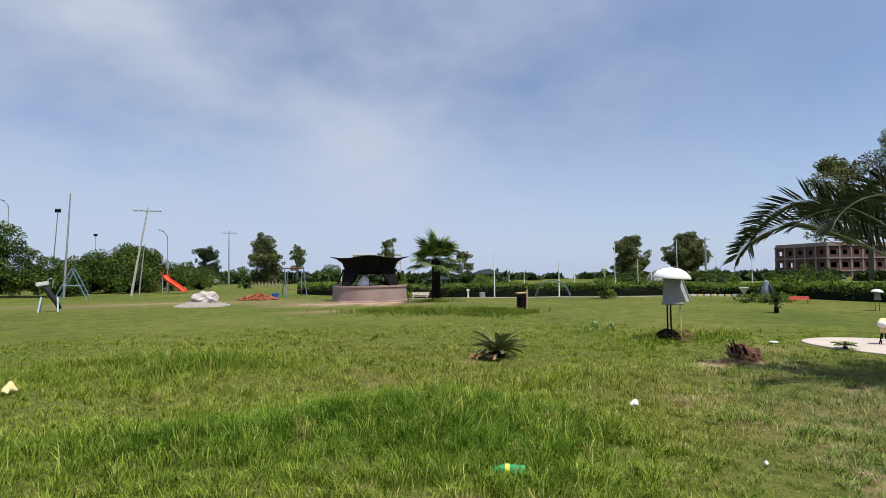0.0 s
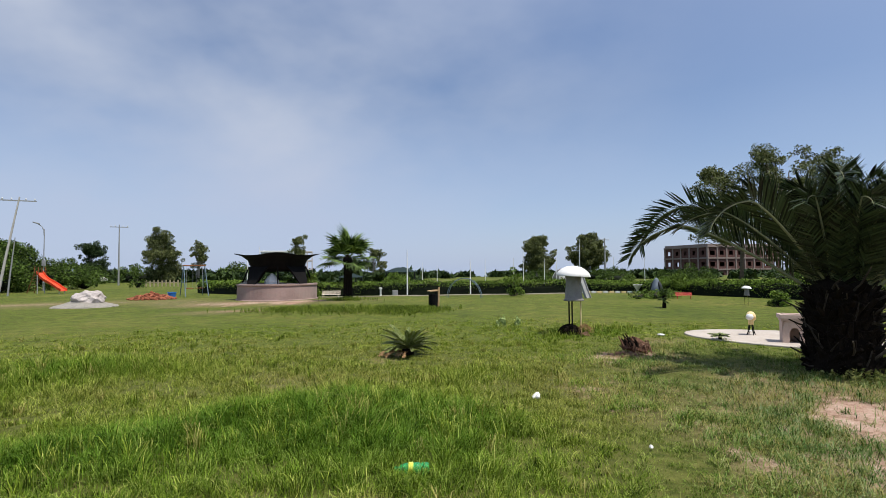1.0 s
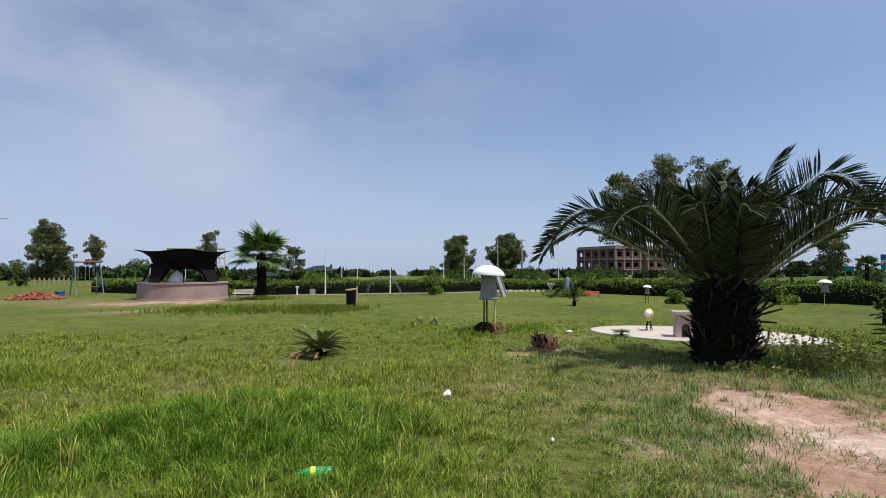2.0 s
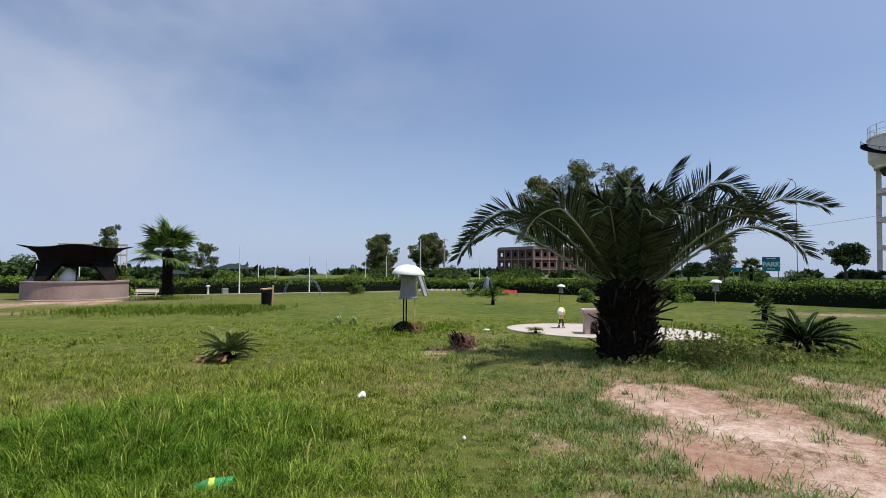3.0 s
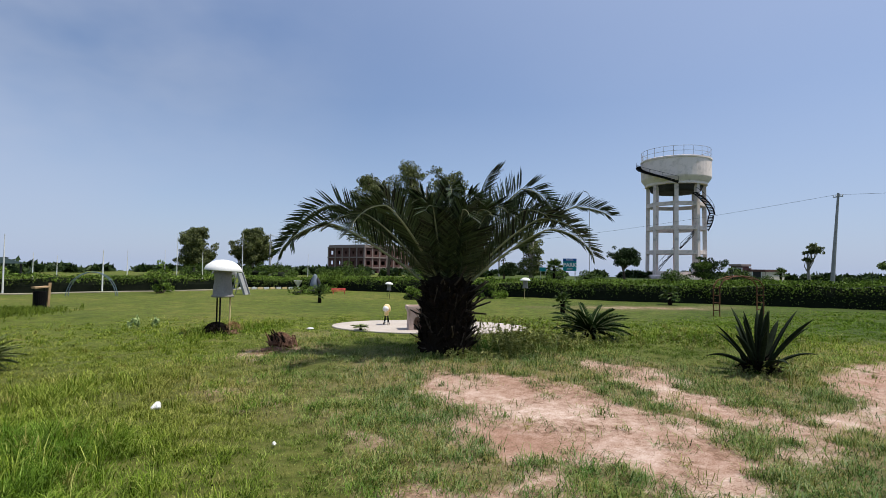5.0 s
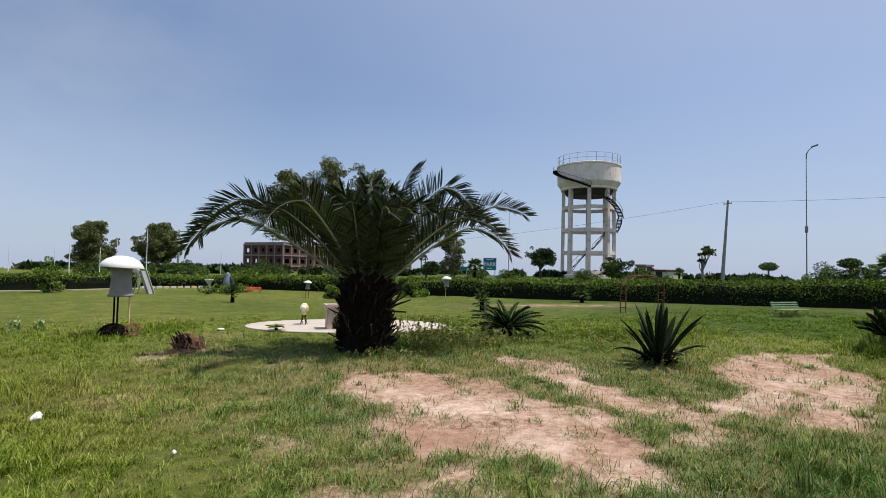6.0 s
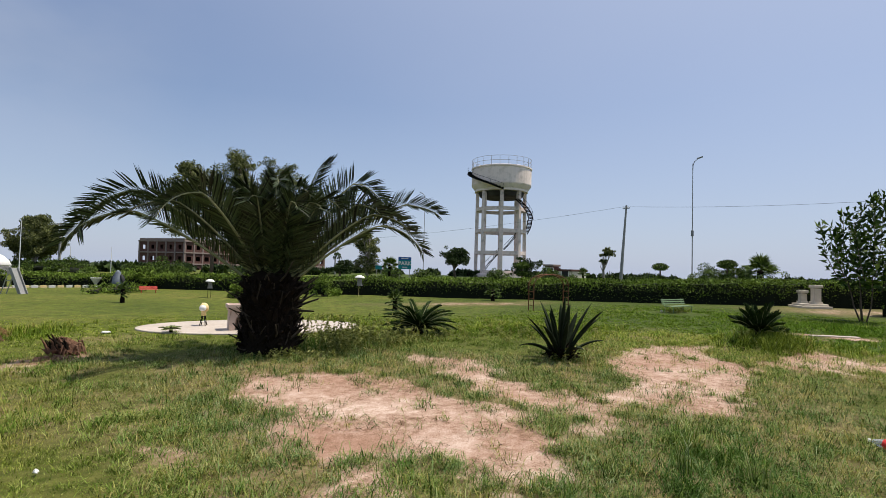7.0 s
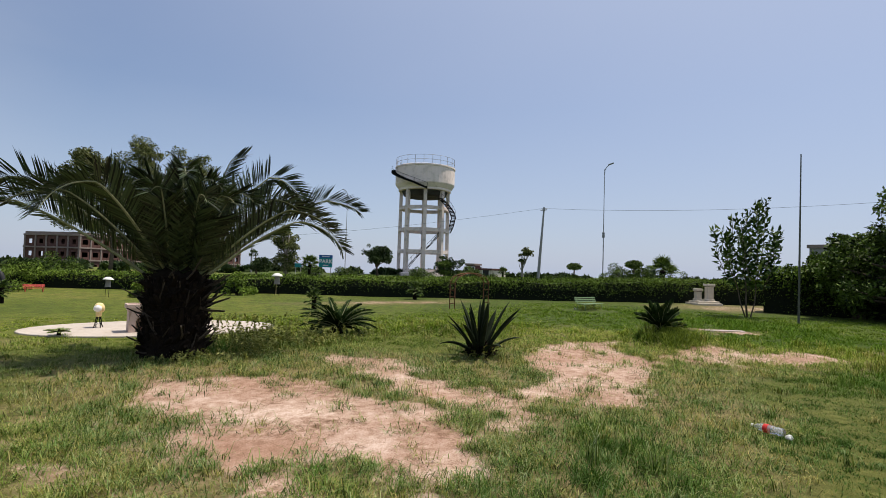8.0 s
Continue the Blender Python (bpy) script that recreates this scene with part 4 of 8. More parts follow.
def arch_course(r0, z0, ra, za, rt, zt, bend, n=24):
    """A frond's course: from its base up to its highest point, and over to its tip; bend turns it aside on the way."""
    def curve(p, s):
        q = 1 - s
        return p[0] * q ** 3 + p[1] * 3 * q * q * s + p[2] * 3 * q * s * s + p[3] * s ** 3
    up = [Vector((r0 + (ra - r0) * a, z0 + (za - z0) * b)) for a, b in ((0, 0), (0.34, 0.42), (0.7, 0.85), (1, 1))]
    over = [Vector((ra + (rt - ra) * a, za + (zt - za) * b)) for a, b in ((0, 0), (0.45, 0.03), (0.85, 0.45), (1, 1))]
    fine = [curve(up, k / 30) for k in range(30)] + [curve(over, k / 30) for k in range(31)]
    run = [0.0]
    for a, b in zip(fine, fine[1:]):
        run.append(run[-1] + (b - a).length)
    out = []
    for k in range(n + 1):
        d = run[-1] * k / n
        i = max(j for j in range(len(run) - 1) if run[j] <= d + 1e-9)
        p = fine[i].lerp(fine[i + 1], (d - run[i]) / max(1e-6, run[i + 1] - run[i]))
        a = radians(bend) * (k / n) ** 1.6
        out.append(Vector((p.x * math.cos(a), p.x * math.sin(a), p.y)))
    return out, run[-1]


def date_palm(x, y):
    top = thing("date_palm", x, y, None, 0, "stout date palm with arching dark green feather fronds", "palm")
    rnd = random.Random(11)
    bm = bmesh.new()
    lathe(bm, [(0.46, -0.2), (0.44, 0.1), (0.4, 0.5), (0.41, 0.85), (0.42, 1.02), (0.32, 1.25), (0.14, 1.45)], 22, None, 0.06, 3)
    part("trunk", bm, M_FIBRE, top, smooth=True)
    # old leaf bases in a spiral
    bases = []
    for v in range(4):
        bm = bmesh.new()
        r = random.Random(50 + v)
        ln = r.uniform(0.12, 0.2)
        pr = [(0.0, 0.055, 0.026), (0.5, 0.042, 0.022), (1.0, 0.026, 0.016)]
        rows = []
        for s, w, t in pr:
            cx, cz = ln * s * 0.75, ln * s * 0.9 + 0.03 * s * s
            rows.append([bm.verts.new((cx - t, -w, cz)), bm.verts.new((cx - t, w, cz)), bm.verts.new((cx + t, w * 0.7, cz - t)), bm.verts.new((cx + t * 1.4, 0, cz - t)), bm.verts.new((cx + t, -w * 0.7, cz - t))])
        for a, b in zip(rows, rows[1:]):
            for k in range(5):
                bm.faces.new((a[k], a[(k + 1) % 5], b[(k + 1) % 5], b[k]))
        bm.faces.new(rows[-1])
        bmesh.ops.recalc_face_normals(bm, faces=bm.faces)
        me = bpy.data.meshes.new("leaf_base")
        bm.to_mesh(me)
        bm.free()
        me.materials.append(M_BOOT)
        bases.append(me)
    for k in range(290):
        z = 0.02 + 1.14 * k / 290
        a = k * 137.5
        r = 0.38 - 0.25 * max(0.0, z - 1.0)
        m = pose(0, 0, z, 0, 0, a) @ pose(r, 0, 0, rnd.uniform(-30, 30), rnd.uniform(-20, 35), rnd.uniform(-25, 25)) @ Matrix.Scale(rnd.uniform(0.4, 0.95), 4)
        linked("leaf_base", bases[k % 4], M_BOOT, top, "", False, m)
    # thin grey-brown stubs of cut fronds
    stubs = []
    for v in range(3):
        bm = bmesh.new()
        tube(bm, [(0, 0, 0), (0.1, 0.01 * v, 0.09), (0.17 + 0.04 * v, 0.02, 0.2 + 0.05 * v)], [0.02, 0.014, 0.009], 5)
        me = bpy.data.meshes.new("stub")
        bm.to_mesh(me)
        bm.free()
        me.materials.append(M_STUB)
        stubs.append(me)
    for k in range(64):
        z = rnd.uniform(0.05, 1.2)
        linked("stub", stubs[k % 3], M_STUB, top, "", False, pose(0, 0, z, 0, 0, k * 137.5) @ pose(0.41 - 0.12 * max(0.0, z - 0.9), 0, 0, rnd.uniform(-50, 50), rnd.uniform(-30, 40), 0) @ Matrix.Scale(rnd.uniform(0.5, 1.1), 4))
    # torn brown frond bases on the sunny side
    for k in range(9):
        linked("torn_base", stubs[k % 3], M_DRYFROND, top, "torn brown frond base", False, pose(0, 0, rnd.uniform(0.7, 1.15), 0, 0, rnd.uniform(-85, -25)) @ pose(0.4, 0, 0, rnd.uniform(-60, 60), rnd.uniform(-10, 60), 0) @ Matrix.Diagonal((1.2, 2.2, 1.0, 1)))
    g = np.random.default_rng(15)
    n = 900
    a, zz = g.uniform(0, 6.283, n), g.uniform(0.02, 1.3, n)
    rr = 0.44 - 0.12 * np.clip(zz - 1.0, 0, 1)
    linked("fibre", leaf_mesh("fibre", np.stack([rr * np.cos(a), rr * np.sin(a), zz], 1), np.stack([np.cos(a), np.sin(a), 0.1 * a], 1), 0.2, 0.012, 16, 0.7, 0.2), M_BOOT, top, "ragged brown fibre")["kind"] = "stuff"
    # green fronds: turn (0 is +x), reach and height of the highest point, reach and height of the tip, bend, roll
    FRONDS = [(133, 1.95, 2.52, 2.74, 1.86, 4, 48), (141, 2.0, 2.18, 2.9, 1.66, -4, 42), (118, 1.0, 2.5, 1.3, 2.0, 10, 20), (152, 1.0, 2.62, 1.38, 2.44, 0, 35),
              (104, 1.1, 2.62, 1.55, 2.36, 6, 40), (146, 1.45, 2.36, 2.05, 2.14, 0, 40),
              (-47, 1.3, 2.86, 1.9, 2.32, 0, -62), (-41, 2.3, 2.58, 2.98, 2.44, 3, -38), (-53, 1.75, 2.14, 2.5, 1.7, 3, -42), (-62, 1.35, 2.45, 1.75, 2.3, 0, -50),
              (-33, 1.0, 2.55, 1.45, 2.35, 4, -45), (-60, 1.6, 2.3, 2.2, 2.06, 0, -42), (-76, 0.85, 2.5, 1.15, 2.36, 0, -30), (-50, 0.7, 3.08, 0.86, 3.12, 0, -20),
              (223, 0.5, 2.78, 0.78, 2.64, 6, 0), (43, 0.35, 2.9, 0.7, 2.72, 0, 10), (176, 0.5, 2.62, 0.85, 2.45, 0, 20), (-96, 0.5, 2.66, 0.85, 2.5, 0, -15),
              (200, 0.7, 2.46, 1.05, 2.34, 5, 25), (248, 0.7, 2.4, 1.05, 2.26, -5, -25), (176, 1.35, 2.42, 2.1, 1.98, 6, 30), (272, 0.75, 2.42, 1.05, 2.3, -5, -35),
              (20, 1.2, 2.6, 1.7, 2.3, 0, -20), (62, 1.2, 2.62, 1.7, 2.34, 0, 20), (0, 0.6, 2.7, 1.0, 2.5, 0, -20), (78, 0.8, 2.6, 1.2, 2.4, 0, 15)]
    # upright inner fronds, then the short ones at the crown's foot
    for k in range(6):
        r = rnd.uniform(0.25, 0.5)
        z = rnd.uniform(2.15, 2.5)
        FRONDS.append((k * 137.5 + 15, r, z, r + 0.2, z - 0.06, rnd.uniform(-6, 6), rnd.uniform(-25, 25)))
    for k in range(9):
        r = rnd.uniform(0.2, 0.42)
        z = rnd.uniform(1.7, 2.2)
        FRONDS.append((k * 137.5 + 60, r, z, r + 0.16, z + 0.02, rnd.uniform(-6, 6), rnd.uniform(-25, 25)))
    for k, (turn, ra, za, rt, zt, bend, roll) in enumerate(FRONDS):
        course, ln = arch_course(0.14, rnd.uniform(0.95, 1.25), ra, za, rt, zt, bend)
        me = frond_mesh("frond", ln, 0, 0, int(44 * ln), 0.43, 0.024, 500 + k, 0.4, 0.16, 0, 0.03, 0.024, roll, 1.0, course)
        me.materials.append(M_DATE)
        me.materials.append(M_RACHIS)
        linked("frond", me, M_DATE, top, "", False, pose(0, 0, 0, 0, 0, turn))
    return top


date_palm(6.88, 6.27)


def cycad(x, y, fronds, ln, rise0, rise1, mat, seed, label, stem=0.12, sag=55, leaflet=0.16, group="", dead=0, size=1.0, squash=1.0):
    top = thing("cycad", x, y, None, random.Random(seed).uniform(0, 360), label, "cycad", group)
    top.scale = (size, size, size * squash)
    turned = math.degrees(top.rotation_euler.z)
    rnd = random.Random(seed)
    bm = bmesh.new()
    lathe(bm, [(stem * 1.1, -0.1), (stem * 1.2, 0.06), (stem, 0.16), (stem * 0.5, 0.24)], 12, None, 0.12, seed)
    part("trunk", bm, M_BOOT, top)
    kinds = []
    for v in range(5):
        r = rise0 + (rise1 - rise0) * v / 4
        me = frond_mesh("frond", ln * (0.85 + 0.06 * v), r, sag - 4 * v, 44, leaflet, 0.016 + 0.05 * leaflet, seed * 10 + v, 0.55, 0.08, rnd.uniform(-6, 6), 0.02, 0.012, 0.0, 1.9)
        me.materials.append(mat)
        me.materials.append(M_RACHIS)
        kinds.append(me)
    for k in range(fronds):
        v = (k * 5 // fronds + rnd.randint(0, 1)) % 5
        linked("frond", kinds[v], mat, top, "", False, pose(0, 0, 0.16, 0, 0, k * 137.5 + rnd.uniform(-12, 12)) @ pose(0.03, 0, 0, rnd.uniform(-8, 8), rnd.uniform(-6, 6), 0) @ Matrix.Scale(rnd.uniform(0.85, 1.12), 4))
    for k in range(dead):
        me = frond_mesh("dead_frond", ln * rnd.uniform(0.6, 1.0), 14, 50, 22, leaflet * 0.8, 0.024, seed * 20 + k, 0.1, 0.1, rnd.uniform(-15, 15), 0.2, 0.01)
        me.materials.append(M_DRYFROND)
        me.materials.append(M_DRYFROND)
        linked("dead_frond", me, M_DRYFROND, top, "dead orange-brown frond", False, pose(0, 0, 0.1, 0, 0, 222 - turned + rnd.uniform(-42, 42)) @ pose(0.08, 0, 0, rnd.uniform(-20, 20), 0, 0))
    return top


cycad(0.97, 9.25, 44, 0.6, 10, 58, M_CYCAD_PALE, 61, "low cycad with arching green fronds and dead ones at its foot", 0.11, 46, 0.085, "", 16, 0.86, 0.85)
cycad(10.5, 5.5, 52, 0.86, 8, 50, M_CYCAD, 62, "wide dark green cycad on the lawn", 0.15, 50, 0.12, "", 0, 1.0, 0.86)
cycad(12.9, -1.1, 32, 0.56, 22, 70, M_CYCAD, 63, "dark green cycad in a tuft of tall grass", 0.14, 34, 0.15)
cycad(7.55, 9.65, 9, 0.19, 6, 26, M_CYCAD_PALE, 64, "small young cycad beside the concrete disc", 0.03, 40, 0.07, "", 0, 1.0, 0.6)


def agave(x, y):
    top = thing("agave", x, y, None, 0, "large dark green agave with pointed sword leaves", "agave")
    rnd = random.Random(21)
    kinds = []
    for v in range(6):
        ln, rise, sag = [(1.0, 86, 6), (1.06, 78, 8), (1.08, 68, 10), (1.06, 58, 14), (1.0, 46, 22), (0.95, 34, 50)][v]
        bm = bmesh.new()
        n, rows, p = 9, [], Vector((0, 0, 0))
        for i in range(n + 1):
            s = i / n
            e = radians(rise - sag * s * s)
            t = Vector((math.cos(e), 0, math.sin(e)))
            up = Vector((-t.z, 0, t.x))
            w = 0.066 * (0.55 + 1.1 * s) * (1 - s ** 2.6) + 0.002
            th = 0.026 * (1 - s) + 0.003
            fold = w * 0.42
            rows.append([bm.verts.new(p + q) for q in (Vector((0, -w, 0)) + up * fold, Vector((0, 0, 0)), Vector((0, w, 0)) + up * fold, Vector((0, w * 0.55, 0)) - up * th * 0.4, -up * th, Vector((0, -w * 0.55, 0)) - up * th * 0.4)])
            p = p + t * (ln / n)
        for a, b in zip(rows, rows[1:]):
            for k in range(6):
                bm.faces.new((a[k], a[(k + 1) % 6], b[(k + 1) % 6], b[k]))
        bm.faces.new(rows[0][::-1])
        bm.faces.new(rows[-1])
        bmesh.ops.recalc_face_normals(bm, faces=bm.faces)
        me = bpy.data.meshes.new("leaf")
        bm.to_mesh(me)
        bm.free()
        me.materials.append(M_AGAVE)
        me.polygons.foreach_set("use_smooth", [True] * len(me.polygons))
        kinds.append(me)
    for k in range(24):
        v = min(5, k // 4)
        linked("leaf", kinds[v], M_AGAVE, top, "", False, pose(0, 0, 0.05, 0, 0, k * 137.5 + rnd.uniform(-10, 10)) @ pose(0.05 + 0.01 * v, 0, 0, rnd.uniform(-12, 12), rnd.uniform(-6, 6), 0) @ Matrix.Scale(rnd.uniform(0.85, 1.12), 4))
    linked("dry_leaves", leaf_mesh("dry_leaves", ball_points(np.random.default_rng(4), 160, 0.32, 0.45)[0] + np.array([0, 0, 0.12]), ball_points(np.random.default_rng(4), 160, 0.3)[1], 0.3, 0.04, 8), M_FIBRE, top, "dry black leaves round the foot")
    return top


agave(9.15, 2.03).scale = (0.82, 0.82, 0.88)


def fan_palm(x, y, high, crown, seed, label, trunk_r=0.2, leaves=34):
    top = thing("fan_palm", x, y, None, 0, label, "palm")
    rnd = random.Random(seed)
    bm = bmesh.new()
    lathe(bm, [(trunk_r * 1.35, -0.15), (trunk_r * 1.15, 0.15), (trunk_r, high * 0.4), (trunk_r * 1.05, high * 0.8), (trunk_r * 1.25, high * 0.97), (trunk_r * 0.4, high * 1.08)], 14, None, 0.09, seed)
    part("trunk", bm, M_FIBRE, top, "dark fibrous trunk")
    kinds = []
    for v in range(4):
        bm = bmesh.new()
        r = random.Random(seed * 7 + v)
        tube(bm, [(0, 0, 0), (crown * 0.25, 0, 0.03), (crown * 0.48, 0, 0)], [0.018, 0.014, 0.01], 5)
        c = Vector((crown * 0.46, 0, 0))
        n = 26
        for k in range(n):
            a = radians(-125 + 250 * (k + 0.5) / n)
            ln = crown * 0.52 * (0.72 + 0.28 * math.cos(a * 0.55)) * r.uniform(0.9, 1.08)
            d = Vector((math.cos(a), math.sin(a), 0.12))
            s = Vector((-math.sin(a), math.cos(a), 0))
            q = Vector((0, 0, 1))
            w = ln * 0.05
            v0, v1, v2, v3, v4 = (bm.verts.new(z) for z in (c, c + d * ln * 0.55 + s * w - q * 0.01, c + d * ln * 0.55 - s * w - q * 0.01, c + d * ln - q * ln * r.uniform(0.12, 0.4), c + d * ln * 0.55 + q * w * 0.5))
            bm.faces.new((v0, v1, v4))
            bm.faces.new((v0, v4, v2))
            bm.faces.new((v1, v3, v4))
            bm.faces.new((v4, v3, v2))
        me = bpy.data.meshes.new("frond")
        bm.to_mesh(me)
        bm.free()
        me.materials.append(M_FAN)
        kinds.append(me)
    for k in range(leaves):
        s = k / leaves
        e = 76 - 100 * s + rnd.uniform(-10, 10)
        linked("frond", kinds[k % 4], M_FAN, top, "", False, pose(0, 0, high * 1.02 - 0.22 * s, 0, 0, k * 137.5) @ pose(0, 0, 0, rnd.uniform(-25, 25), -e, 0) @ Matrix.Scale(rnd.uniform(0.85, 1.1), 4))
    return top


fan_palm(-0.38, 25.1, 1.98, 1.62, 71, "short fan palm with a thick dark trunk", 0.2, 19)
fan_palm(45.4, -4.0, 1.75, 1.45, 72, "fan palm rising behind the long hedge", 0.2, 20)
fan_palm(42.9, 27.0, 1.6, 1.0, 73, "small palm behind the long hedge", 0.12, 18)
fan_palm(15.44, 9.2, 0.42, 0.38, 74, "tiny young palm with a stubby trunk", 0.07, 18)
fan_palm(60.3, 12.0, 1.3, 0.75, 77, "small dry palm with drooping leaves", 0.1, 14)
fan_palm(23.3, 8.7, 0.5, 0.5, 76, "tiny dark palm at the hedge foot", 0.08, 16)
fan_palm(11.65, 18.0, 0.5, 0.3, 75, "tiny young palm standing on the lawn", 0.06, 16)


def rubber_tree(x, y):
    top = thing("broadleaf_tree", x, y, None, 0, "young broad-leaved tree with several thin stems", "tree")
    rnd = random.Random(33)
    g = np.random.default_rng(33)
    ps, ds = [], []
    for k in range(14):
        a = k * 2.399
        q = 0.12 + 1.5 * math.sqrt((k + 0.4) / 14)
        hi = 4.5 - 0.6 * (q / 1.6) ** 2 + rnd.uniform(-0.8, 0.5)
        low = 1.15 if k < 8 else rnd.uniform(1.3, 2.1)
        e = Vector((q * math.cos(a), q * math.sin(a), hi))
        b = Vector((0.08 * math.cos(a), 0.08 * math.sin(a), 0))
        mid = Vector((q * 0.5 * math.cos(a + 0.25), q * 0.5 * math.sin(a + 0.25), low))
        path = [b - Vector((0, 0, 0.1)), b.lerp(mid, 0.5) + Vector((0.07 * math.cos(a), 0.07 * math.sin(a), 0)), mid, mid.lerp(e, 0.5) + Vector((0.13 * q * math.cos(a), 0.13 * q * math.sin(a), 0)), e]
        bm = bmesh.new()
        if k < 4:
            tube(bm, path, [0.035, 0.028, 0.022, 0.014, 0.006], 7)
        else:
            tube(bm, path[2:], [0.022, 0.014, 0.006], 6)
        part("stem", bm, M_BARK, top, smooth=True)
        shoot = path[2:]
        m = int(15 * (hi - low))
        for j in range(m):
            s = (j + 0.5) / m
            i = min(1, int(s * 2))
            c = np.array(shoot[i].lerp(shoot[i + 1], s * 2 - i))
            for w in range(2):
                t = j * 2.4 + w * 2.7 + rnd.uniform(-0.4, 0.4)
                d = np.array([math.cos(t), math.sin(t), 0.25 + 0.75 * s])
                d /= np.linalg.norm(d)
                ps.append(c + d * g.uniform(0.13, 0.36) * (1.0 - 0.2 * s))
                ds.append(d)
    linked("leaves", leaf_mesh("broad_leaves", np.array(ps), np.array(ds), 0.34, 0.13, 5, 0.4, 0.12), M_RUBBER, top, "glossy dark leaves, some yellow-green")
    return top


rubber_tree(22.7, -4.98).scale = (0.8, 0.8, 0.9)

# ---- water tower ----
def water_tower(x, y):
    top = thing("water_tower", x, y, 0.0, 17.0, "tall cream concrete water tower on eight columns", "water tower")
    R, H0 = 4.55, 15.45
    bm = bmesh.new()
    lathe(bm, [(4.3, H0 + 0.05), (4.85, H0 + 0.05), (4.88, H0 + 0.42), (5.02, H0 + 0.6), (5.4, H0 + 1.12), (5.47, H0 + 1.3), (5.47, H0 + 4.12), (5.58, H0 + 4.16), (5.58, H0 + 4.4), (5.3, H0 + 4.5), (2.0, H0 + 5.0), (0.2, H0 + 5.1)], 48)
    part("tank", bm, M_TANK, top, "cream plastered tank with rain stains", smooth=False)
    # hung low and near-black: the tank's shade put into colour and shape
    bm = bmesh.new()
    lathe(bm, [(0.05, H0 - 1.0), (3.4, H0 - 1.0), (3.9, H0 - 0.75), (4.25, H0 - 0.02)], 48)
    part("soffit", bm, M_SOFFIT_SHADE, top, "concrete underside coloured black for shade")
    for k in range(8):
        a = 45 * k + 5
        bm = bmesh.new()
        box(bm, 0.62, 0.62, H0 + 0.6, pose(0, 0, (H0 + 0.6) / 2 - 0.3), 0.03)
        part("column", bm, M_CONCRETE, top, "", False, pose(0, 0, 0, 0, 0, a) @ pose(R - 0.1, 0, 0, 0, -0.5, 0))
    for z in (0.9, 4.4, 8.35, 12.3):
        for k in range(8):
            a0, a1 = radians(45 * k + 5), radians(45 * k + 50)
            p0, p1 = Vector((R * math.cos(a0), R * math.sin(a0), z)), Vector((R * math.cos(a1), R * math.sin(a1), z))
            d = p1 - p0
            bm = bmesh.new()
            box(bm, d.length - 0.5, 0.4, 0.62, None, 0.02)
            part("beam", bm, M_CONCRETE, top, "", False, Matrix.Translation((p0 + p1) / 2) @ pose(0, 0, 0, 0, 0, math.degrees(math.atan2(d.y, d.x))))
    bm = bmesh.new()
    tube(bm, [(0.3, 0.0, -0.2), (0.3, 0.0, H0 + 0.45)], 0.13, 10)
    part("riser", bm, M_POLE, top, "thin grey riser pipe")
    bm = bmesh.new()
    lathe(bm, [(5.3, -0.3), (5.3, 0.5), (5.1, 0.62)], 24)
    part("plinth", bm, M_CONCRETE, top)
    # railing
    for k in range(22):
        a = 2 * math.pi * k / 22
        bm = bmesh.new()
        tube(bm, [(5.4 * math.cos(a), 5.4 * math.sin(a), H0 + 4.35), (5.4 * math.cos(a), 5.4 * math.sin(a), H0 + 6.0)], 0.035, 5)
        part("railing_post", bm, M_POLE, top)
    for z in (H0 + 5.2, H0 + 6.0):
        bm = bmesh.new()
        tube(bm, [(5.4 * math.cos(a), 5.4 * math.sin(a), z) for a in (2 * math.pi * k / 56 for k in range(57))], 0.03, 5)
        part("rail", bm, M_POLE, top)
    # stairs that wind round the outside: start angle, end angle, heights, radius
    side = -176.8   # the side turned to the camera; flights are angled to fit its view
    bm = bmesh.new()
    box(bm, 0.75, 0.62, 0.1)
    tread_me = bpy.data.meshes.new("tread")
    bm.to_mesh(tread_me)
    bm.free()
    tread_me.materials.append(M_BLACK)
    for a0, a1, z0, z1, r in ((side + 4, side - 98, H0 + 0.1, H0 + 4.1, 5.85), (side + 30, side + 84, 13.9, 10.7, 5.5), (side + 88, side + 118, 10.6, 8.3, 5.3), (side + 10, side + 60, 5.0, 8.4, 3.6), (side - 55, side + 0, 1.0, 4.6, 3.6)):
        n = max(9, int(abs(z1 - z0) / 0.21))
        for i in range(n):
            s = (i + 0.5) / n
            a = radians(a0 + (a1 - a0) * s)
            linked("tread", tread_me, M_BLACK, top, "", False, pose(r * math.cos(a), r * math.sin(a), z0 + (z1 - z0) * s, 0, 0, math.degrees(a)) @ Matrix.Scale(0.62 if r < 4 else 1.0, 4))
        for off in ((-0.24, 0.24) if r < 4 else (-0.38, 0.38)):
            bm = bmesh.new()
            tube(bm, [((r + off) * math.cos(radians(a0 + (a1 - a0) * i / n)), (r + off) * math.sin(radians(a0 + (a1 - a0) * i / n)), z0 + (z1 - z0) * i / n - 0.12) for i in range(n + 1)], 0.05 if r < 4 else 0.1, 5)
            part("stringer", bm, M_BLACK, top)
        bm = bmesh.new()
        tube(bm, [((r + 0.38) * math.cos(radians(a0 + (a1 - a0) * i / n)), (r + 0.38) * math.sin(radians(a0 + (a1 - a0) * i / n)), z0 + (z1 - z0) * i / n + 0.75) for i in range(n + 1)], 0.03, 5)
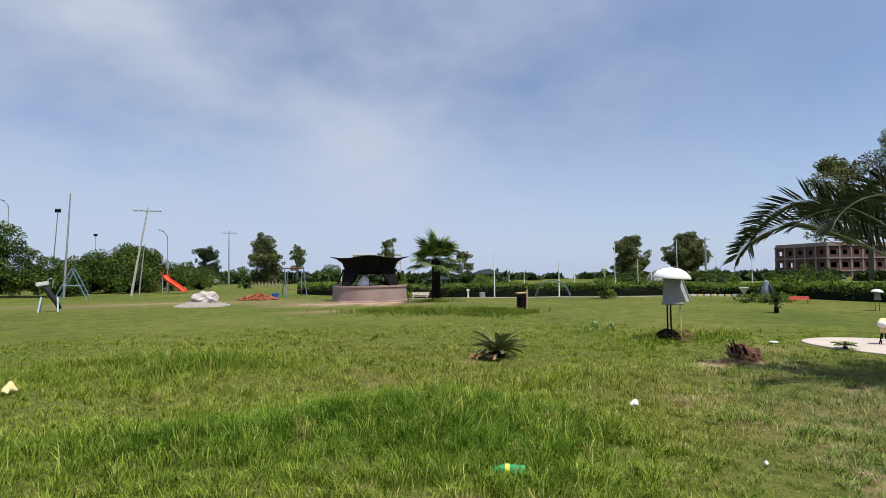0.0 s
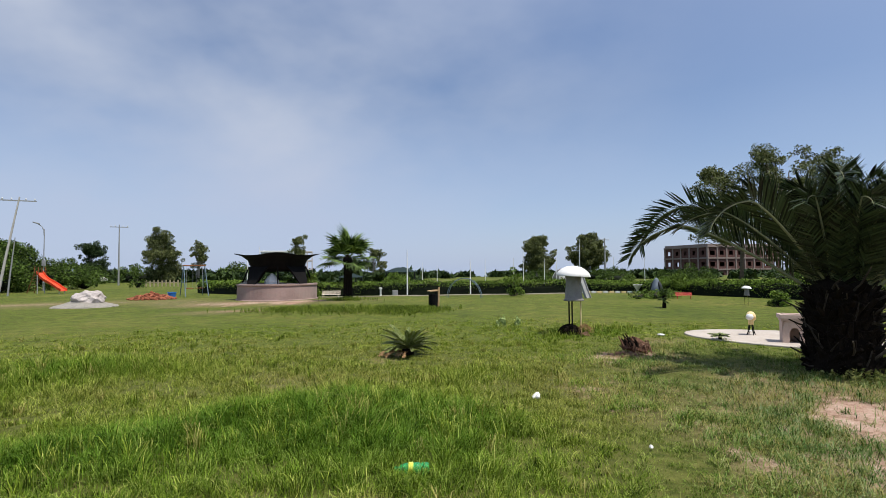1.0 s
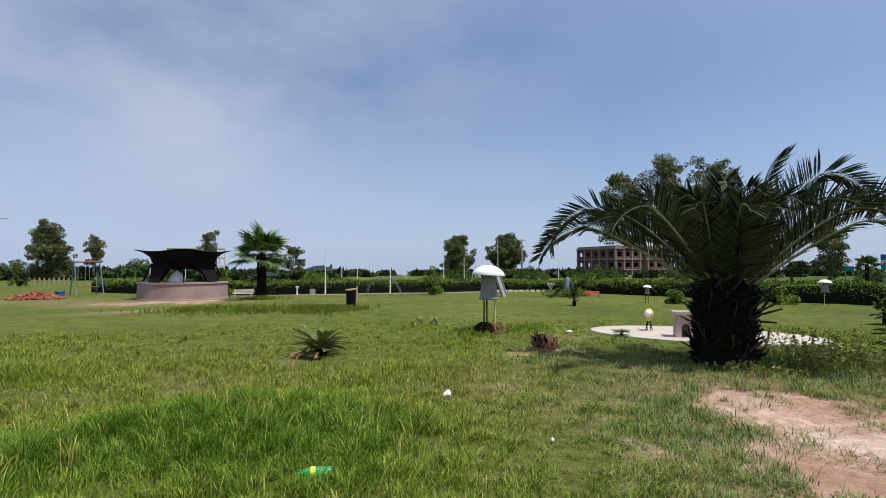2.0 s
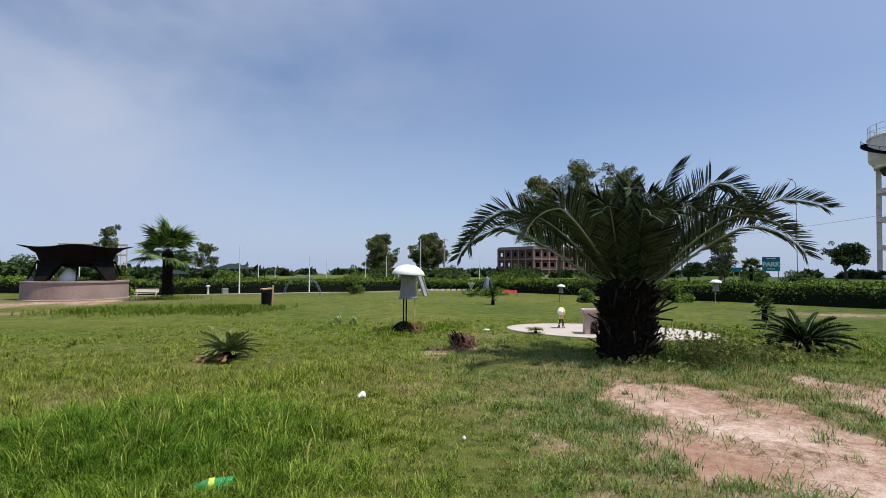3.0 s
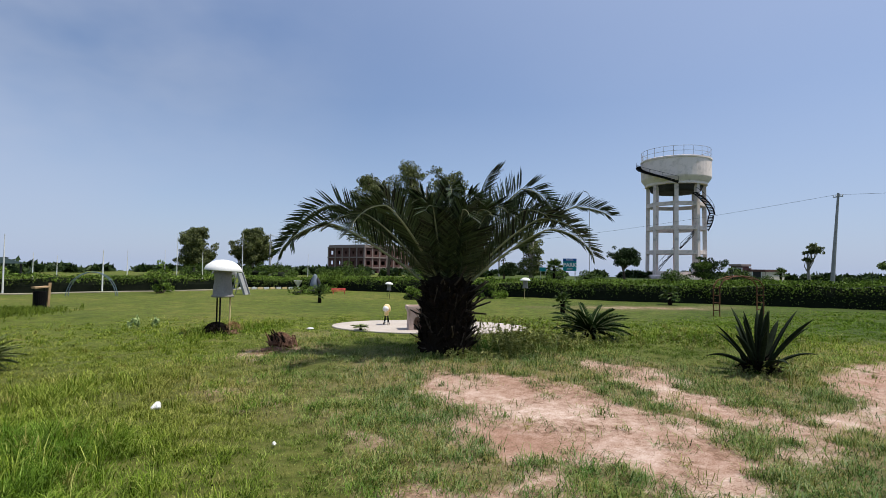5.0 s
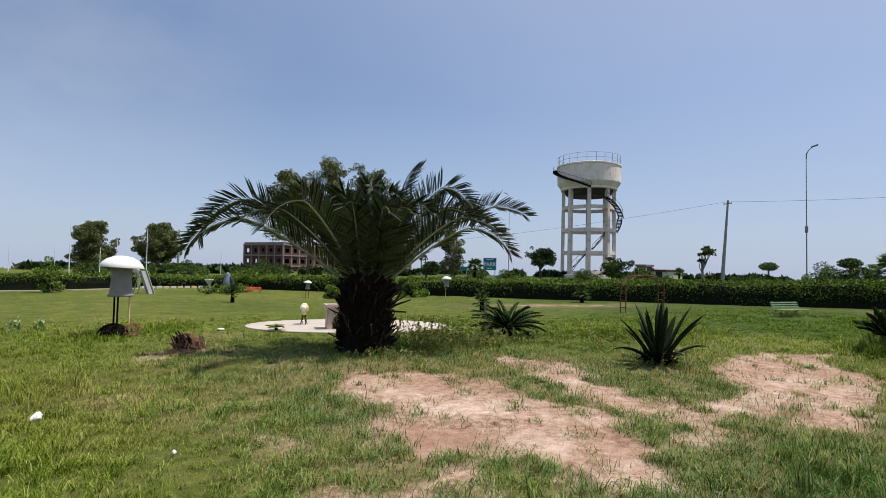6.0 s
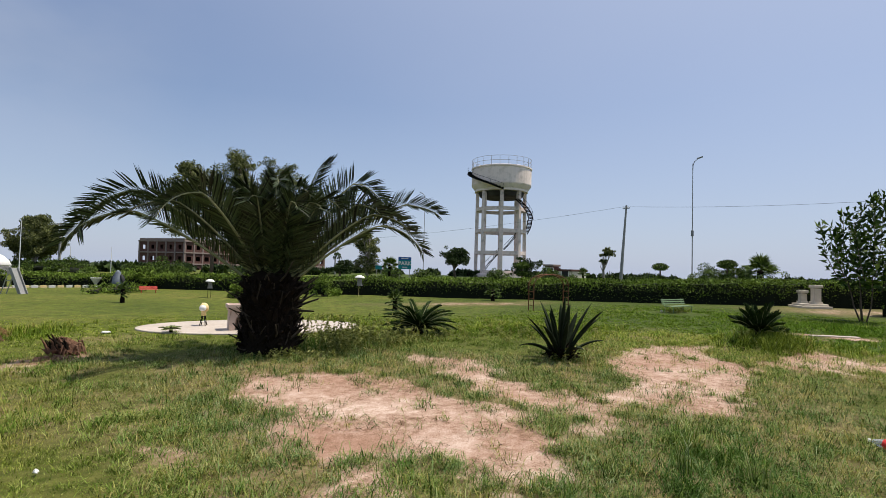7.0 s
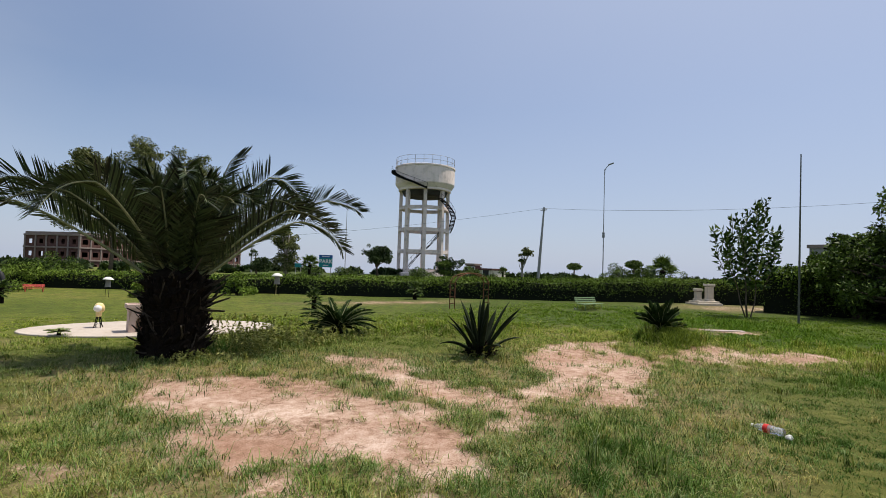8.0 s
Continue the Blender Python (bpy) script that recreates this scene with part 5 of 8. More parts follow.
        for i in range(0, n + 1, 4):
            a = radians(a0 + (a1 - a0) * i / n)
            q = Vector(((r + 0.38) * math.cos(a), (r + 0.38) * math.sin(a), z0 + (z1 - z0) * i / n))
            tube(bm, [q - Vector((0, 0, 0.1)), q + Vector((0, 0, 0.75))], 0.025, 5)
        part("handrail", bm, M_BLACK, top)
    return top


water_tower(89.7, 33.0)


# ---- unfinished building ----
def building(name, x, y, turn, bays_a, bays_b, base, storeys, seed, label):
    """Concrete frame with brick infill; face a runs along local +x, face b along local +y, the near corner at the origin."""
    top = thing(name, x, y, base, turn, label, "building")
    bay, st, t = 3.6, 3.5, 0.35
    wa, wb = bays_a * bay, bays_b * bay
    rnd = random.Random(seed)
    slab = bmesh.new()
    box(slab, wa + 0.7, wb + 0.7, 0.42, None, 0.02)
    me_slab = bpy.data.meshes.new("floor_slab")
    slab.to_mesh(me_slab)
    slab.free()
    for s in range(storeys + 1):
        linked("floor_slab", me_slab, M_FRAMECON, top, "", False, pose(wa / 2, wb / 2, s * st))
    cb = bmesh.new()
    box(cb, 0.5, 0.5, st - 0.42, None, 0.02)
    me_col = bpy.data.meshes.new("column")
    cb.to_mesh(me_col)
    cb.free()
    spots = [(i * bay, 0) for i in range(bays_a + 1)] + [(0, j * bay) for j in range(1, bays_b + 1)] + [(i * bay, wb) for i in range(1, bays_a + 1)] + [(wa, j * bay) for j in range(1, bays_b)]
    for s in range(storeys):
        for px, py in spots:
            linked("column", me_col, M_FRAMECON, top, "", False, pose(px, py, s * st + st / 2))
    # brick panels with one window opening each, in three widths of opening
    kinds = []
    w, h = bay - 0.5, st - 0.42
    for ow, oh, sill in ((1.5, 1.35, 0.75), (1.9, 1.4, 0.7), (1.2, 1.3, 0.8), (0.0, 0.0, 0.0)):
        bm = bmesh.new()
        if ow == 0.0:
            box(bm, w, 0.23, h)
        else:
            box(bm, (w - ow) / 2, 0.23, h, pose(-(w + ow) / 4, 0, 0))
            box(bm, (w - ow) / 2, 0.23, h, pose((w + ow) / 4, 0, 0))
            box(bm, ow, 0.23, sill, pose(0, 0, -h / 2 + sill / 2))
            box(bm, ow, 0.23, h - sill - oh, pose(0, 0, h / 2 - (h - sill - oh) / 2))
        me = bpy.data.meshes.new("brick_panel")
        bm.to_mesh(me)
        bm.free()
        kinds.append(me)
    for s in range(storeys):
        z = s * st + st / 2
        for i in range(bays_a):
            linked("brick_panel", kinds[rnd.choice((0, 0, 1))], M_WALLBRICK, top, "", False, pose((i + 0.5) * bay, 0.05, z))
            linked("brick_panel", kinds[rnd.choice((0, 2, 3, 3))], M_WALLBRICK, top, "", False, pose((i + 0.5) * bay, wb - 0.05, z))
        for j in range(bays_b):
            linked("brick_panel", kinds[rnd.choice((0, 2, 2))], M_WALLBRICK, top, "", False, pose(0.05, (j + 0.5) * bay, z, 0, 0, 90))
            linked("brick_panel", kinds[rnd.choice((0, 2))], M_WALLBRICK, top, "", False, pose(wa - 0.05, (j + 0.5) * bay, z, 0, 0, 90))
        for i in range(1, bays_a):
            if rnd.random() < 0.7:
                linked("brick_panel", kinds[3], M_WALLBRICK, top, "", False, pose(i * bay, wb * 0.5, z, 0, 0, 90) @ Matrix.Diagonal((wb / w * 0.6, 1, 1, 1)))
    pb = bmesh.new()
    for px, py, sx, sy in ((wa / 2, 0, wa, 0.2), (wa / 2, wb, wa, 0.2), (0, wb / 2, 0.2, wb), (wa, wb / 2, 0.2, wb)):
        box(pb, sx, sy, 0.7, pose(px, py, storeys * st + 0.5))
    part("parapet", pb, M_FRAMECON, top)
    return top


building("unfinished_building", 104.9, 140.4, 8.0, 8, 5, -6.3, 4, 3, "four-storey red brick building shell with empty windows")
building("unfinished_building", 138.2, 119.0, 8.0, 2, 4, -6.3, 4, 4, "brick building shell half hidden behind the palm")


def low_house(x, y, turn, w, d, h, mat, trim, label, base=None):
    top = thing("house", x, y, base, turn, label, "house")
    bm = bmesh.new()
    for px, py, sx, sy in ((0, -d / 2, w, 0.25), (0, d / 2, w, 0.25), (-w / 2, 0, 0.25, d - 0.25), (w / 2, 0, 0.25, d - 0.25)):
        box(bm, sx, sy, h, pose(px, py, h / 2 - 0.1))
    part("wall", bm, mat, top)
    bm = bmesh.new()
    box(bm, w + 0.5, d + 0.5, 0.3, pose(0, 0, h + 0.05), 0.02)
    part("roof", bm, trim, top)
    for k in range(max(2, int(w / 3))):
        px = -w / 2 + w * (k + 0.5) / max(2, int(w / 3))
        for s in (-1, 1):
            wi = new("window")
            wi.parent = top
            wi.matrix_basis = pose(px, s * (d / 2 + 0.12), h * 0.58, 0, 0, 0 if s < 0 else 180)
            bm = bmesh.new()
            for qx, qz, sx, sz in ((0, 0.6, 1.3, 0.1), (0, -0.6, 1.3, 0.1), (-0.6, 0, 0.1, 1.1), (0.6, 0, 0.1, 1.1)):
                box(bm, sx, 0.08, sz, pose(qx, -0.03, qz))
            part("window_frame", bm, M_WHITEDULL, wi)
            bm = bmesh.new()
            box(bm, 1.1, 0.03, 1.1)
            part("pane", bm, M_DARK, wi)
    return top


low_house(79.3, 18.1, 70, 3.6, 4.0, 1.5, M_STONE, M_WALLBRICK, "low cream building with a dull reddish roof band")
low_house(78.6, 20.4, 70, 1.3, 1.6, 2.2, M_WALLBRICK, M_FRAMECON, "small brown brick pump house")
low_house(-15.2, 110.0, 5, 7.6, 6.0, 5.5, M_WHITE, M_WHITE, "two-storey white house beyond the lawn")


def bare_frame(x, y, turn, w, d, storeys, label):
    """An open frame of thin slabs and posts, with a parapet."""
    top = thing("frame_building", x, y, None, turn, label, "building")
    st = 1.85
    for k in range(storeys + 1):
        bm = bmesh.new()
        box(bm, w + 0.2, d + 0.2, 0.26, pose(0, 0, 0.1 + k * st), 0.02)
        part("floor_slab", bm, M_FRAMEPALE, top)
    for i in range(4):
        for sy in (-1, 1):
            bm = bmesh.new()
            box(bm, 0.2, 0.2, storeys * st, pose(-w / 2 + w * i / 3, sy * d / 2, storeys * st / 2 + 0.1))
            part("column", bm, M_FRAMEPALE, top)
    bm = bmesh.new()
    box(bm, w * 0.5, 0.2, storeys * st, pose(-w * 0.22, d / 2 - 0.3, storeys * st / 2))
    part("wall", bm, M_STONE, top)
    return top


bare_frame(-10.9, 112.0, 5, 3.0, 4.0, 3, "pale unfinished frame building beside a white house")
low_house(54.0, -20.0, 60, 5.0, 5.0, 4.3, M_GREYPAINT, M_FRAMECON, "grey house behind bushy trees")

# ---- mushroom lamps and lawn features ----
def mushroom(x, y, high, seed, label, mound=True, legs=True, group="mushroom lamps"):
    """A white cap over a grey body, on three thin rods."""
    top = thing("mushroom_lamp", x, y, None, seed * 31.0, label, "garden lamp", group)
    k = high / 1.75
    w = k * 0.9
    cap_z = 1.5 * k
    bm = bmesh.new()
    lathe(bm, [(0.05, cap_z + 0.01 * k), (0.44 * w, cap_z - 0.03 * k), (0.465 * w, cap_z - 0.035 * k), (0.47 * w, cap_z - 0.02 * k), (0.42 * w, cap_z + 0.065 * k), (0.32 * w, cap_z + 0.145 * k), (0.19 * w, cap_z + 0.205 * k), (0.03 * w, cap_z + 0.225 * k)], 32, pose(0, 0, cap_z, 3, 2, 0) @ pose(0, 0, -cap_z), 0.006, seed)
    part("cap", bm, M_WHITE, top, "white domed cap", True)
    z0 = 0.86 * k if legs else 0.0
    bm = bmesh.new()
    lathe(bm, [(0.27 * w, z0), (0.275 * w, z0 + 0.03 * k), (0.24 * w, z0 + 0.06 * k), (0.225 * w, z0 + 0.25 * k), (0.2 * w, z0 + 0.42 * k), (0.225 * w, cap_z - 0.03 * k)], 26, None, 0.004, seed)
    part("body", bm, M_CEMENT if legs else M_WHITEDULL, top, "grey cement body", True)
    if legs:
        for j, a in enumerate((200, 320, 80)):
            bm = bmesh.new()
            p = Vector((0.17 * k * math.cos(radians(a)), 0.17 * k * math.sin(radians(a)), 0))
            tube(bm, [p + Vector((0, 0, -0.12)), p * 0.98 + Vector((0, 0, z0 + 0.04))], 0.018 * k, 8)
            part("rod", bm, M_YELLOW if j == 1 else M_BLACK, top, "yellow rod" if j == 1 else "black rod")
    return top


def rubble(name, x, y, rx, ry, high, mat, n, seed, label, category, piece="clod", flat=0.8, dome=False):
    """A heap of rough lumps."""
    top = thing(name, x, y, None, 0, label, category)
    rnd = random.Random(seed)
    bm = bmesh.new()
    lathe(bm, [(1.0, -0.15), (0.95, 0.0), (0.7, 0.25), (0.4, 0.5), (0.05, 0.55)], 18, Matrix.Diagonal((rx, ry, high, 1)), 0.1, seed)
    part("mound", bm, mat, top, smooth=False)
    kinds = []
    for v in range(3):
        b = bmesh.new()
        bmesh.ops.create_icosphere(b, subdivisions=1, radius=1.0)
        for q in b.verts:
            q.co *= rnd.uniform(0.65, 1.15)
        me = bpy.data.meshes.new(piece)
        b.to_mesh(me)
        b.free()
        kinds.append(me)
    for k in range(n):
        a, q = rnd.uniform(0, 6.283), rnd.random() ** 0.6
        z = high * (math.sqrt(1 - q * q) * 0.72 if dome else (1 - q) * 0.85)
        s = rnd.uniform(0.12, 0.36) * min(rx, ry)
        linked(piece, kinds[k % 3], mat, top, "", False, pose(rx * q * math.cos(a), ry * q * math.sin(a), z, rnd.uniform(0, 360), rnd.uniform(0, 360), 0) @ Matrix.Diagonal((s, s * 0.8, s * flat, 1)))
    return top


def strands(top, n, rx, ry, high, long, wide, mat, seed, label):
    """Loose fibres that stand off a heap."""
    g = np.random.default_rng(seed)
    a, q = g.uniform(0, 6.283, n), g.uniform(0, 1, n) ** 0.5
    p = np.stack([rx * q * np.cos(a), ry * q * np.sin(a), 0.05 + high * np.sqrt(np.clip(1 - q * q, 0, 1))], 1)
    d = np.stack([np.cos(a) * q, np.sin(a) * q, 0.2 + 0.5 * (1 - q)], 1)
    linked("fibres", leaf_mesh("fibres", p, d, long, wide, seed, 0.7, 0.2), mat, top, label)["kind"] = "stuff"


mushroom(5.03, 11.25, 1.64, 1, "white-capped mushroom lamp on thin rods over a dug-up root ball")
strands(rubble("root_ball", 4.93, 11.3, 0.25, 0.22, 0.3, M_FIBRE, 130, 81, "dark fibrous root ball under a mushroom lamp", "root ball", "root_clump", dome=True), 900, 0.25, 0.22, 0.21, 0.06, 0.012, M_FIBRE, 85, "black matted rootlets")
strands(rubble("earth_heap", 5.22, 11.12, 0.13, 0.11, 0.14, M_EARTH, 30, 82, "small heap of red-brown earth and straw beside a root ball", "earth"), 260, 0.16, 0.14, 0.2, 0.13, 0.007, M_DRYFROND, 86, "dry straw")
mushroom(15.5, 18.35, 0.78, 2, "small white-capped mushroom lamp on thin rods")
mushroom(20.6, 14.4, 1.02, 3, "white-capped mushroom lamp in front of the hedge")
mushroom(1.45, 31.0, 0.5, 4, "low white mushroom lamp at the walkway", legs=False)


def stump(x, y):
    """A torn-out palm butt lying over, its broken side bristling with splinters."""
    top = thing("tree_stump", x, y, None, -30, "splintered red-brown palm stump dug out of the ground", "stump")
    rnd = random.Random(9)
    bm = bmesh.new()
    lathe(bm, [(0.03, -0.16), (0.1, -0.15), (0.125, -0.06), (0.12, 0.08), (0.135, 0.16), (0.09, 0.19), (0.03, 0.1)], 18, pose(0.06, 0, 0.1, 0, -62, 0), 0.25, 4)
    part("body", bm, M_STUMP, top)
    for k in range(64):
        u = k / 63
        bm = bmesh.new()
        p = Vector((-0.17 + 0.32 * u + rnd.uniform(-0.03, 0.03), rnd.uniform(-0.13, 0.1), 0.04 + 0.1 * math.sin(math.pi * u)))
        e = p + Vector((-0.06 + rnd.uniform(-0.06, 0.05), rnd.uniform(-0.06, 0.03), rnd.uniform(0.08, 0.24) * (1.15 - 0.7 * u)))
        tube(bm, [p, p.lerp(e, 0.6) + Vector((0.012, 0, 0)), e], [0.026, 0.018, 0.003], 5)
        part("splinter", bm, M_BOOT if k % 3 else M_STUMP, top)
    for k in range(22):
        a = rnd.uniform(-2.8, 1.2)
        bm = bmesh.new()
        p = Vector((0.08 + 0.13 * math.cos(a), 0.12 * math.sin(a), rnd.uniform(0.04, 0.2)))
        d = Vector((math.cos(a), math.sin(a), 0))
        tube(bm, [p, p + d * 0.05 + Vector((0, 0, 0.01)), p + d * 0.1 + Vector((0, 0, -0.12))], [0.02, 0.013, 0.003], 5)
        part("root", bm, M_EARTH if k % 2 else M_STUMP, top)
    return top


strands(stump(5.1, 8.75), 420, 0.2, 0.16, 0.2, 0.09, 0.01, M_STUMP, 87, "torn red-brown fibres")
rubble("earth_heap", 4.72, 8.45, 0.4, 0.22, 0.035, M_EARTH, 26, 84, "scattered red-brown earth round a stump", "earth")

# concrete disc with play pieces
disc = thing("concrete_disc", 9.35, 9.25, None, 0, "oval pale concrete pad in the lawn", "concrete pad")
bm = bmesh.new()
lathe(bm, [(1.0, -0.12), (1.0, 0.02), (0.995, 0.03), (0.5, 0.033), (0.01, 0.035)], 64, Matrix.Rotation(radians(-46), 4, "Z") @ Matrix.Diagonal((2.42, 1.4, 1, 1)))
part("slab", bm, M_SLAB, disc)
DISC_Z = height(9.35, 9.25) + 0.034


def spring_rider(x, y, z):
    """A small seat of a rider: a hooded yellow shell with a white face, on thin bent legs."""
    top = thing("spring_rider", x, y, z, 215, "small yellow and white toy rider on thin legs on the pad", "play rider")
    bm = bmesh.new()
    lathe(bm, [(0.02, 0.0), (0.08, 0.015), (0.085, 0.1), (0.07, 0.2), (0.09, 0.235), (0.03, 0.24)], 16, pose(0, 0, 0.27) @ Matrix.Diagonal((1, 0.8, 1, 1)), 0.05, 3)
    part("body", bm, M_YELLOW, top, "yellow moulded body", True)
    bm = bmesh.new()
    lathe(bm, [(0.15, -0.06), (0.165, -0.04), (0.15, 0.05), (0.1, 0.11), (0.02, 0.13)], 20, pose(-0.03, 0, 0.5, 0, -28, 0) @ Matrix.Diagonal((1, 0.75, 1, 1)), 0.05, 5)
    part("hood", bm, M_YELLOW, top, "yellow hood", True)
    bm = bmesh.new()
    bmesh.ops.create_icosphere(bm, subdivisions=2, radius=1.0, matrix=pose(0.1, 0, 0.5, 0, -28, 0) @ Matrix.Diagonal((0.085, 0.1, 0.09, 1)))
    part("face", bm, M_WHITE, top, "white face", True)
    for sx in (-1, 1):
        for sy in (-1, 1):
            bm = bmesh.new()
            tube(bm, [(0.03 * sx, 0.03 * sy, 0.29), (0.06 * sx, 0.05 * sy, 0.17), (0.045 * sx, 0.06 * sy, 0.09), (0.09 * sx, 0.08 * sy, 0.0)], 0.013, 6)
            part("leg", bm, M_BLACK, top)
    bm = bmesh.new()
    box(bm, 0.22, 0.06, 0.025, pose(0, 0, 0.11), 0.006)
    part("foot_rest", bm, M_WHITE, top)
    return top


spring_rider(8.68, 10.12, DISC_Z).scale = (0.8, 0.8, 0.8)


def play_house(x, y, z):
    top = thing("play_house", x, y, z, -34, "small pink plastered toy house with an arched opening", "play house")
    bm = bmesh.new()
    # walls with an arched doorway through the front
    n, w, h, d, r = 10, 0.31, 0.46, 0.28, 0.13
    arch = [(-r, 0.0), (-r, 0.2)] + [(-r * math.cos(math.pi * k / n), 0.2 + r * math.sin(math.pi * k / n)) for k in range(1, n)] + [(r, 0.2), (r, 0.0)]
    outer = [(-w, 0.0), (-w, 0.2)] + [(-w + 2 * w * k / n, h) for k in range(1, n)] + [(w, 0.2), (w, 0.0)]
    rows = [[bm.verts.new((a, yy, b)) for a, b in ring] for yy in (-d, -d + 0.07) for ring in (outer, arch)]
    for a, b in ((0, 1), (3, 2), (1, 3), (2, 0)):
        for k in range(len(arch) - 1):
            bm.faces.new((rows[a][k], rows[a][k + 1], rows[b][k + 1], rows[b][k]))
    box(bm, 0.07, 2 * d - 0.07, h, pose(-w + 0.035, 0.035, h / 2))
    box(bm, 0.07, 2 * d - 0.07, h, pose(w - 0.035, 0.035, h / 2))
    box(bm, 2 * w - 0.14, 0.07, h, pose(0, d - 0.035, h / 2))
    bmesh.ops.recalc_face_normals(bm, faces=bm.faces)
    part("wall", bm, M_PINKHOUSE, top)
    bm = bmesh.new()
    box(bm, 2 * w + 0.06, 2 * d + 0.06, 0.05, pose(0, 0, h + 0.03), 0.012)
    part("cornice", bm, M_PINKHOUSE, top)
    for sx, sy, px, py in ((2 * w + 0.14, 0.08, 0, -d - 0.02), (2 * w + 0.14, 0.08, 0, d + 0.02), (0.08, 2 * d - 0.044, -w - 0.03, 0), (0.08, 2 * d - 0.044, w + 0.03, 0)):
        bm = bmesh.new()
        box(bm, sx, sy, 0.1, pose(px, py, h + 0.106), 0.015)
        part("parapet", bm, M_PINKHOUSE, top)
    return top


play_house(8.66, 8.98, DISC_Z).scale = (0.66, 0.62, 0.9)
cap = thing("toadstool", 6.82, 10.62, height(6.82, 10.62) - 0.03, 0, "tiny white toadstool ornament in the grass", "ornament")
bm = bmesh.new()
lathe(bm, [(0.02, 0.08), (0.085, 0.085), (0.1, 0.1), (0.07, 0.135), (0.02, 0.145)], 18)
part("cap", bm, M_WHITE, cap, smooth=True)
bm = bmesh.new()
lathe(bm, [(0.028, -0.05), (0.025, 0.09)], 10)
part("stem", bm, M_WHITE, cap)
cap.scale = (0.9, 0.9, 0.6)


# ---- benches ----
def bench(x, y, turn, wide, mat, label, group="", slats=4, back=True, size=1.0):
    top = thing("bench", x, y, None, turn, label, "bench", group)
    top.scale = (size, size, size)
    for k in range(slats):
        bm = bmesh.new()
        box(bm, wide, 0.085, 0.03, pose(0, -0.2 + 0.4 * k / (slats - 1), 0.44), 0.006)
        part("seat_slat", bm, mat, top)
    if back:
        for k in range(3):
            bm = bmesh.new()
            box(bm, wide, 0.03, 0.085, pose(0, 0.27 + 0.035 * k, 0.58 + 0.125 * k, -14, 0, 0), 0.006)
            part("back_slat", bm, mat, top)
    for s in (-1, 1):
        bm = bmesh.new()
        px = s * wide * 0.4
        tube(bm, [(px, -0.22, -0.05), (px, -0.22, 0.43), (px, 0.22, 0.43), (px, 0.26, -0.05)], 0.022, 7)
        part("leg_frame", bm, mat, top)
        if back:
            bm = bmesh.new()
            tube(bm, [(px, 0.24, 0.4), (px, 0.38, 0.9)], 0.02, 7)
            part("back_post", bm, mat, top)
    return top


bench(22.2, 0.72, -32, 1.75, M_GREENBENCH, "pale green slatted bench beside the hedge", size=0.8).scale.z = 0.58
bench(15.65, 22.6, -28, 1.45, M_REDBENCH, "small red slatted bench near a flower bed", size=0.5).scale.z = 0.34
bench(-1.35, 28.7, -6, 1.35, M_STONE, "cream slatted bench behind the fan palm", size=0.75).scale.z = 0.45


# ---- litter bin with a wooden post ----
lbin = thing("litter_bin", 2.98, 19.75, None, 12, "black litter bin with a wooden lid and post", "litter bin")
bm = bmesh.new()
lathe(bm, [(0.17, 0.02), (0.2, 0.3), (0.215, 0.62), (0.2, 0.63), (0.185, 0.6), (0.15, 0.05)], 20)
part("bucket", bm, M_BLACK, lbin)
bm = bmesh.new()
box(bm, 0.46, 0.42, 0.05, pose(-0.0, 0, 0.76, 0, -4, 0), 0.01)
part("lid", bm, M_WOOD, lbin, "pale wooden lid board")
bm = bmesh.new()
box(bm, 0.08, 0.08, 0.95, pose(0.27, 0, 0.42, 0, 3, 0), 0.008)
part("post", bm, M_WOOD, lbin, "orange-brown wooden post")
for s in (-0.17, 0.17):
    bm = bmesh.new()
    tube(bm, [(s, 0.12, 0.0), (s, 0.12, 0.75)], 0.02, 6)
    part("stay", bm, M_BLACK, lbin)
lbin.scale = (0.82, 0.82, 0.95)


# ---- round plinth with a black sculpted canopy ----
plinth = thing("round_plinth", -4.15, 28.75, None, 0, "round pink plastered plinth on the lawn", "plinth")
bm = bmesh.new()
lathe(bm, [(2.12, -0.25), (2.12, 0.06), (2.06, 0.08), (2.04, 0.76), (2.08, 0.79), (2.08, 0.86), (0.05, 0.88)], 56)
part("drum", bm, M_PINK, plinth)
PL = height(-4.15, 28.75) + 0.87
canopy = thing("steel_canopy", -4.15, 28.75, PL, 8, "black sheet-steel canopy with upturned corners on flared legs", "canopy")
bm = bmesh.new()
n = 48
prof = [(0.55, 0.62, 0.0), (0.8, 0.66, 0.0), (1.25, 0.74, 0.1), (1.4, 0.95, 0.1), (1.45, 1.2, 0.3), (1.62, 1.38, 0.8), (1.85, 1.46, 1.1), (1.84, 1.49, 1.1), (1.55, 1.46, 0.8), (1.4, 1.36, 0.3), (1.1, 1.2, 0.1), (0.05, 1.15, 0.0)]
rings = []
for r, z, k in prof:
    ring = []
    for j in range(n):
        a = 2 * math.pi * j / n
        c = abs(math.cos(2 * a)) ** 3
        rr = r * (1 + 0.17 * k * c)
        ring.append(bm.verts.new((rr * math.cos(a), rr * math.sin(a), z + 0.1 * k * c)))
    rings.append(ring)
for a, b in zip(rings, rings[1:]):
    for j in range(n):
        bm.faces.new((a[j], a[(j + 1) % n], b[(j + 1) % n], b[j]))
bm.faces.new(rings[0][::-1])
bm.faces.new(rings[-1])
part("bowl", bm, M_BLACK, canopy, smooth=True)
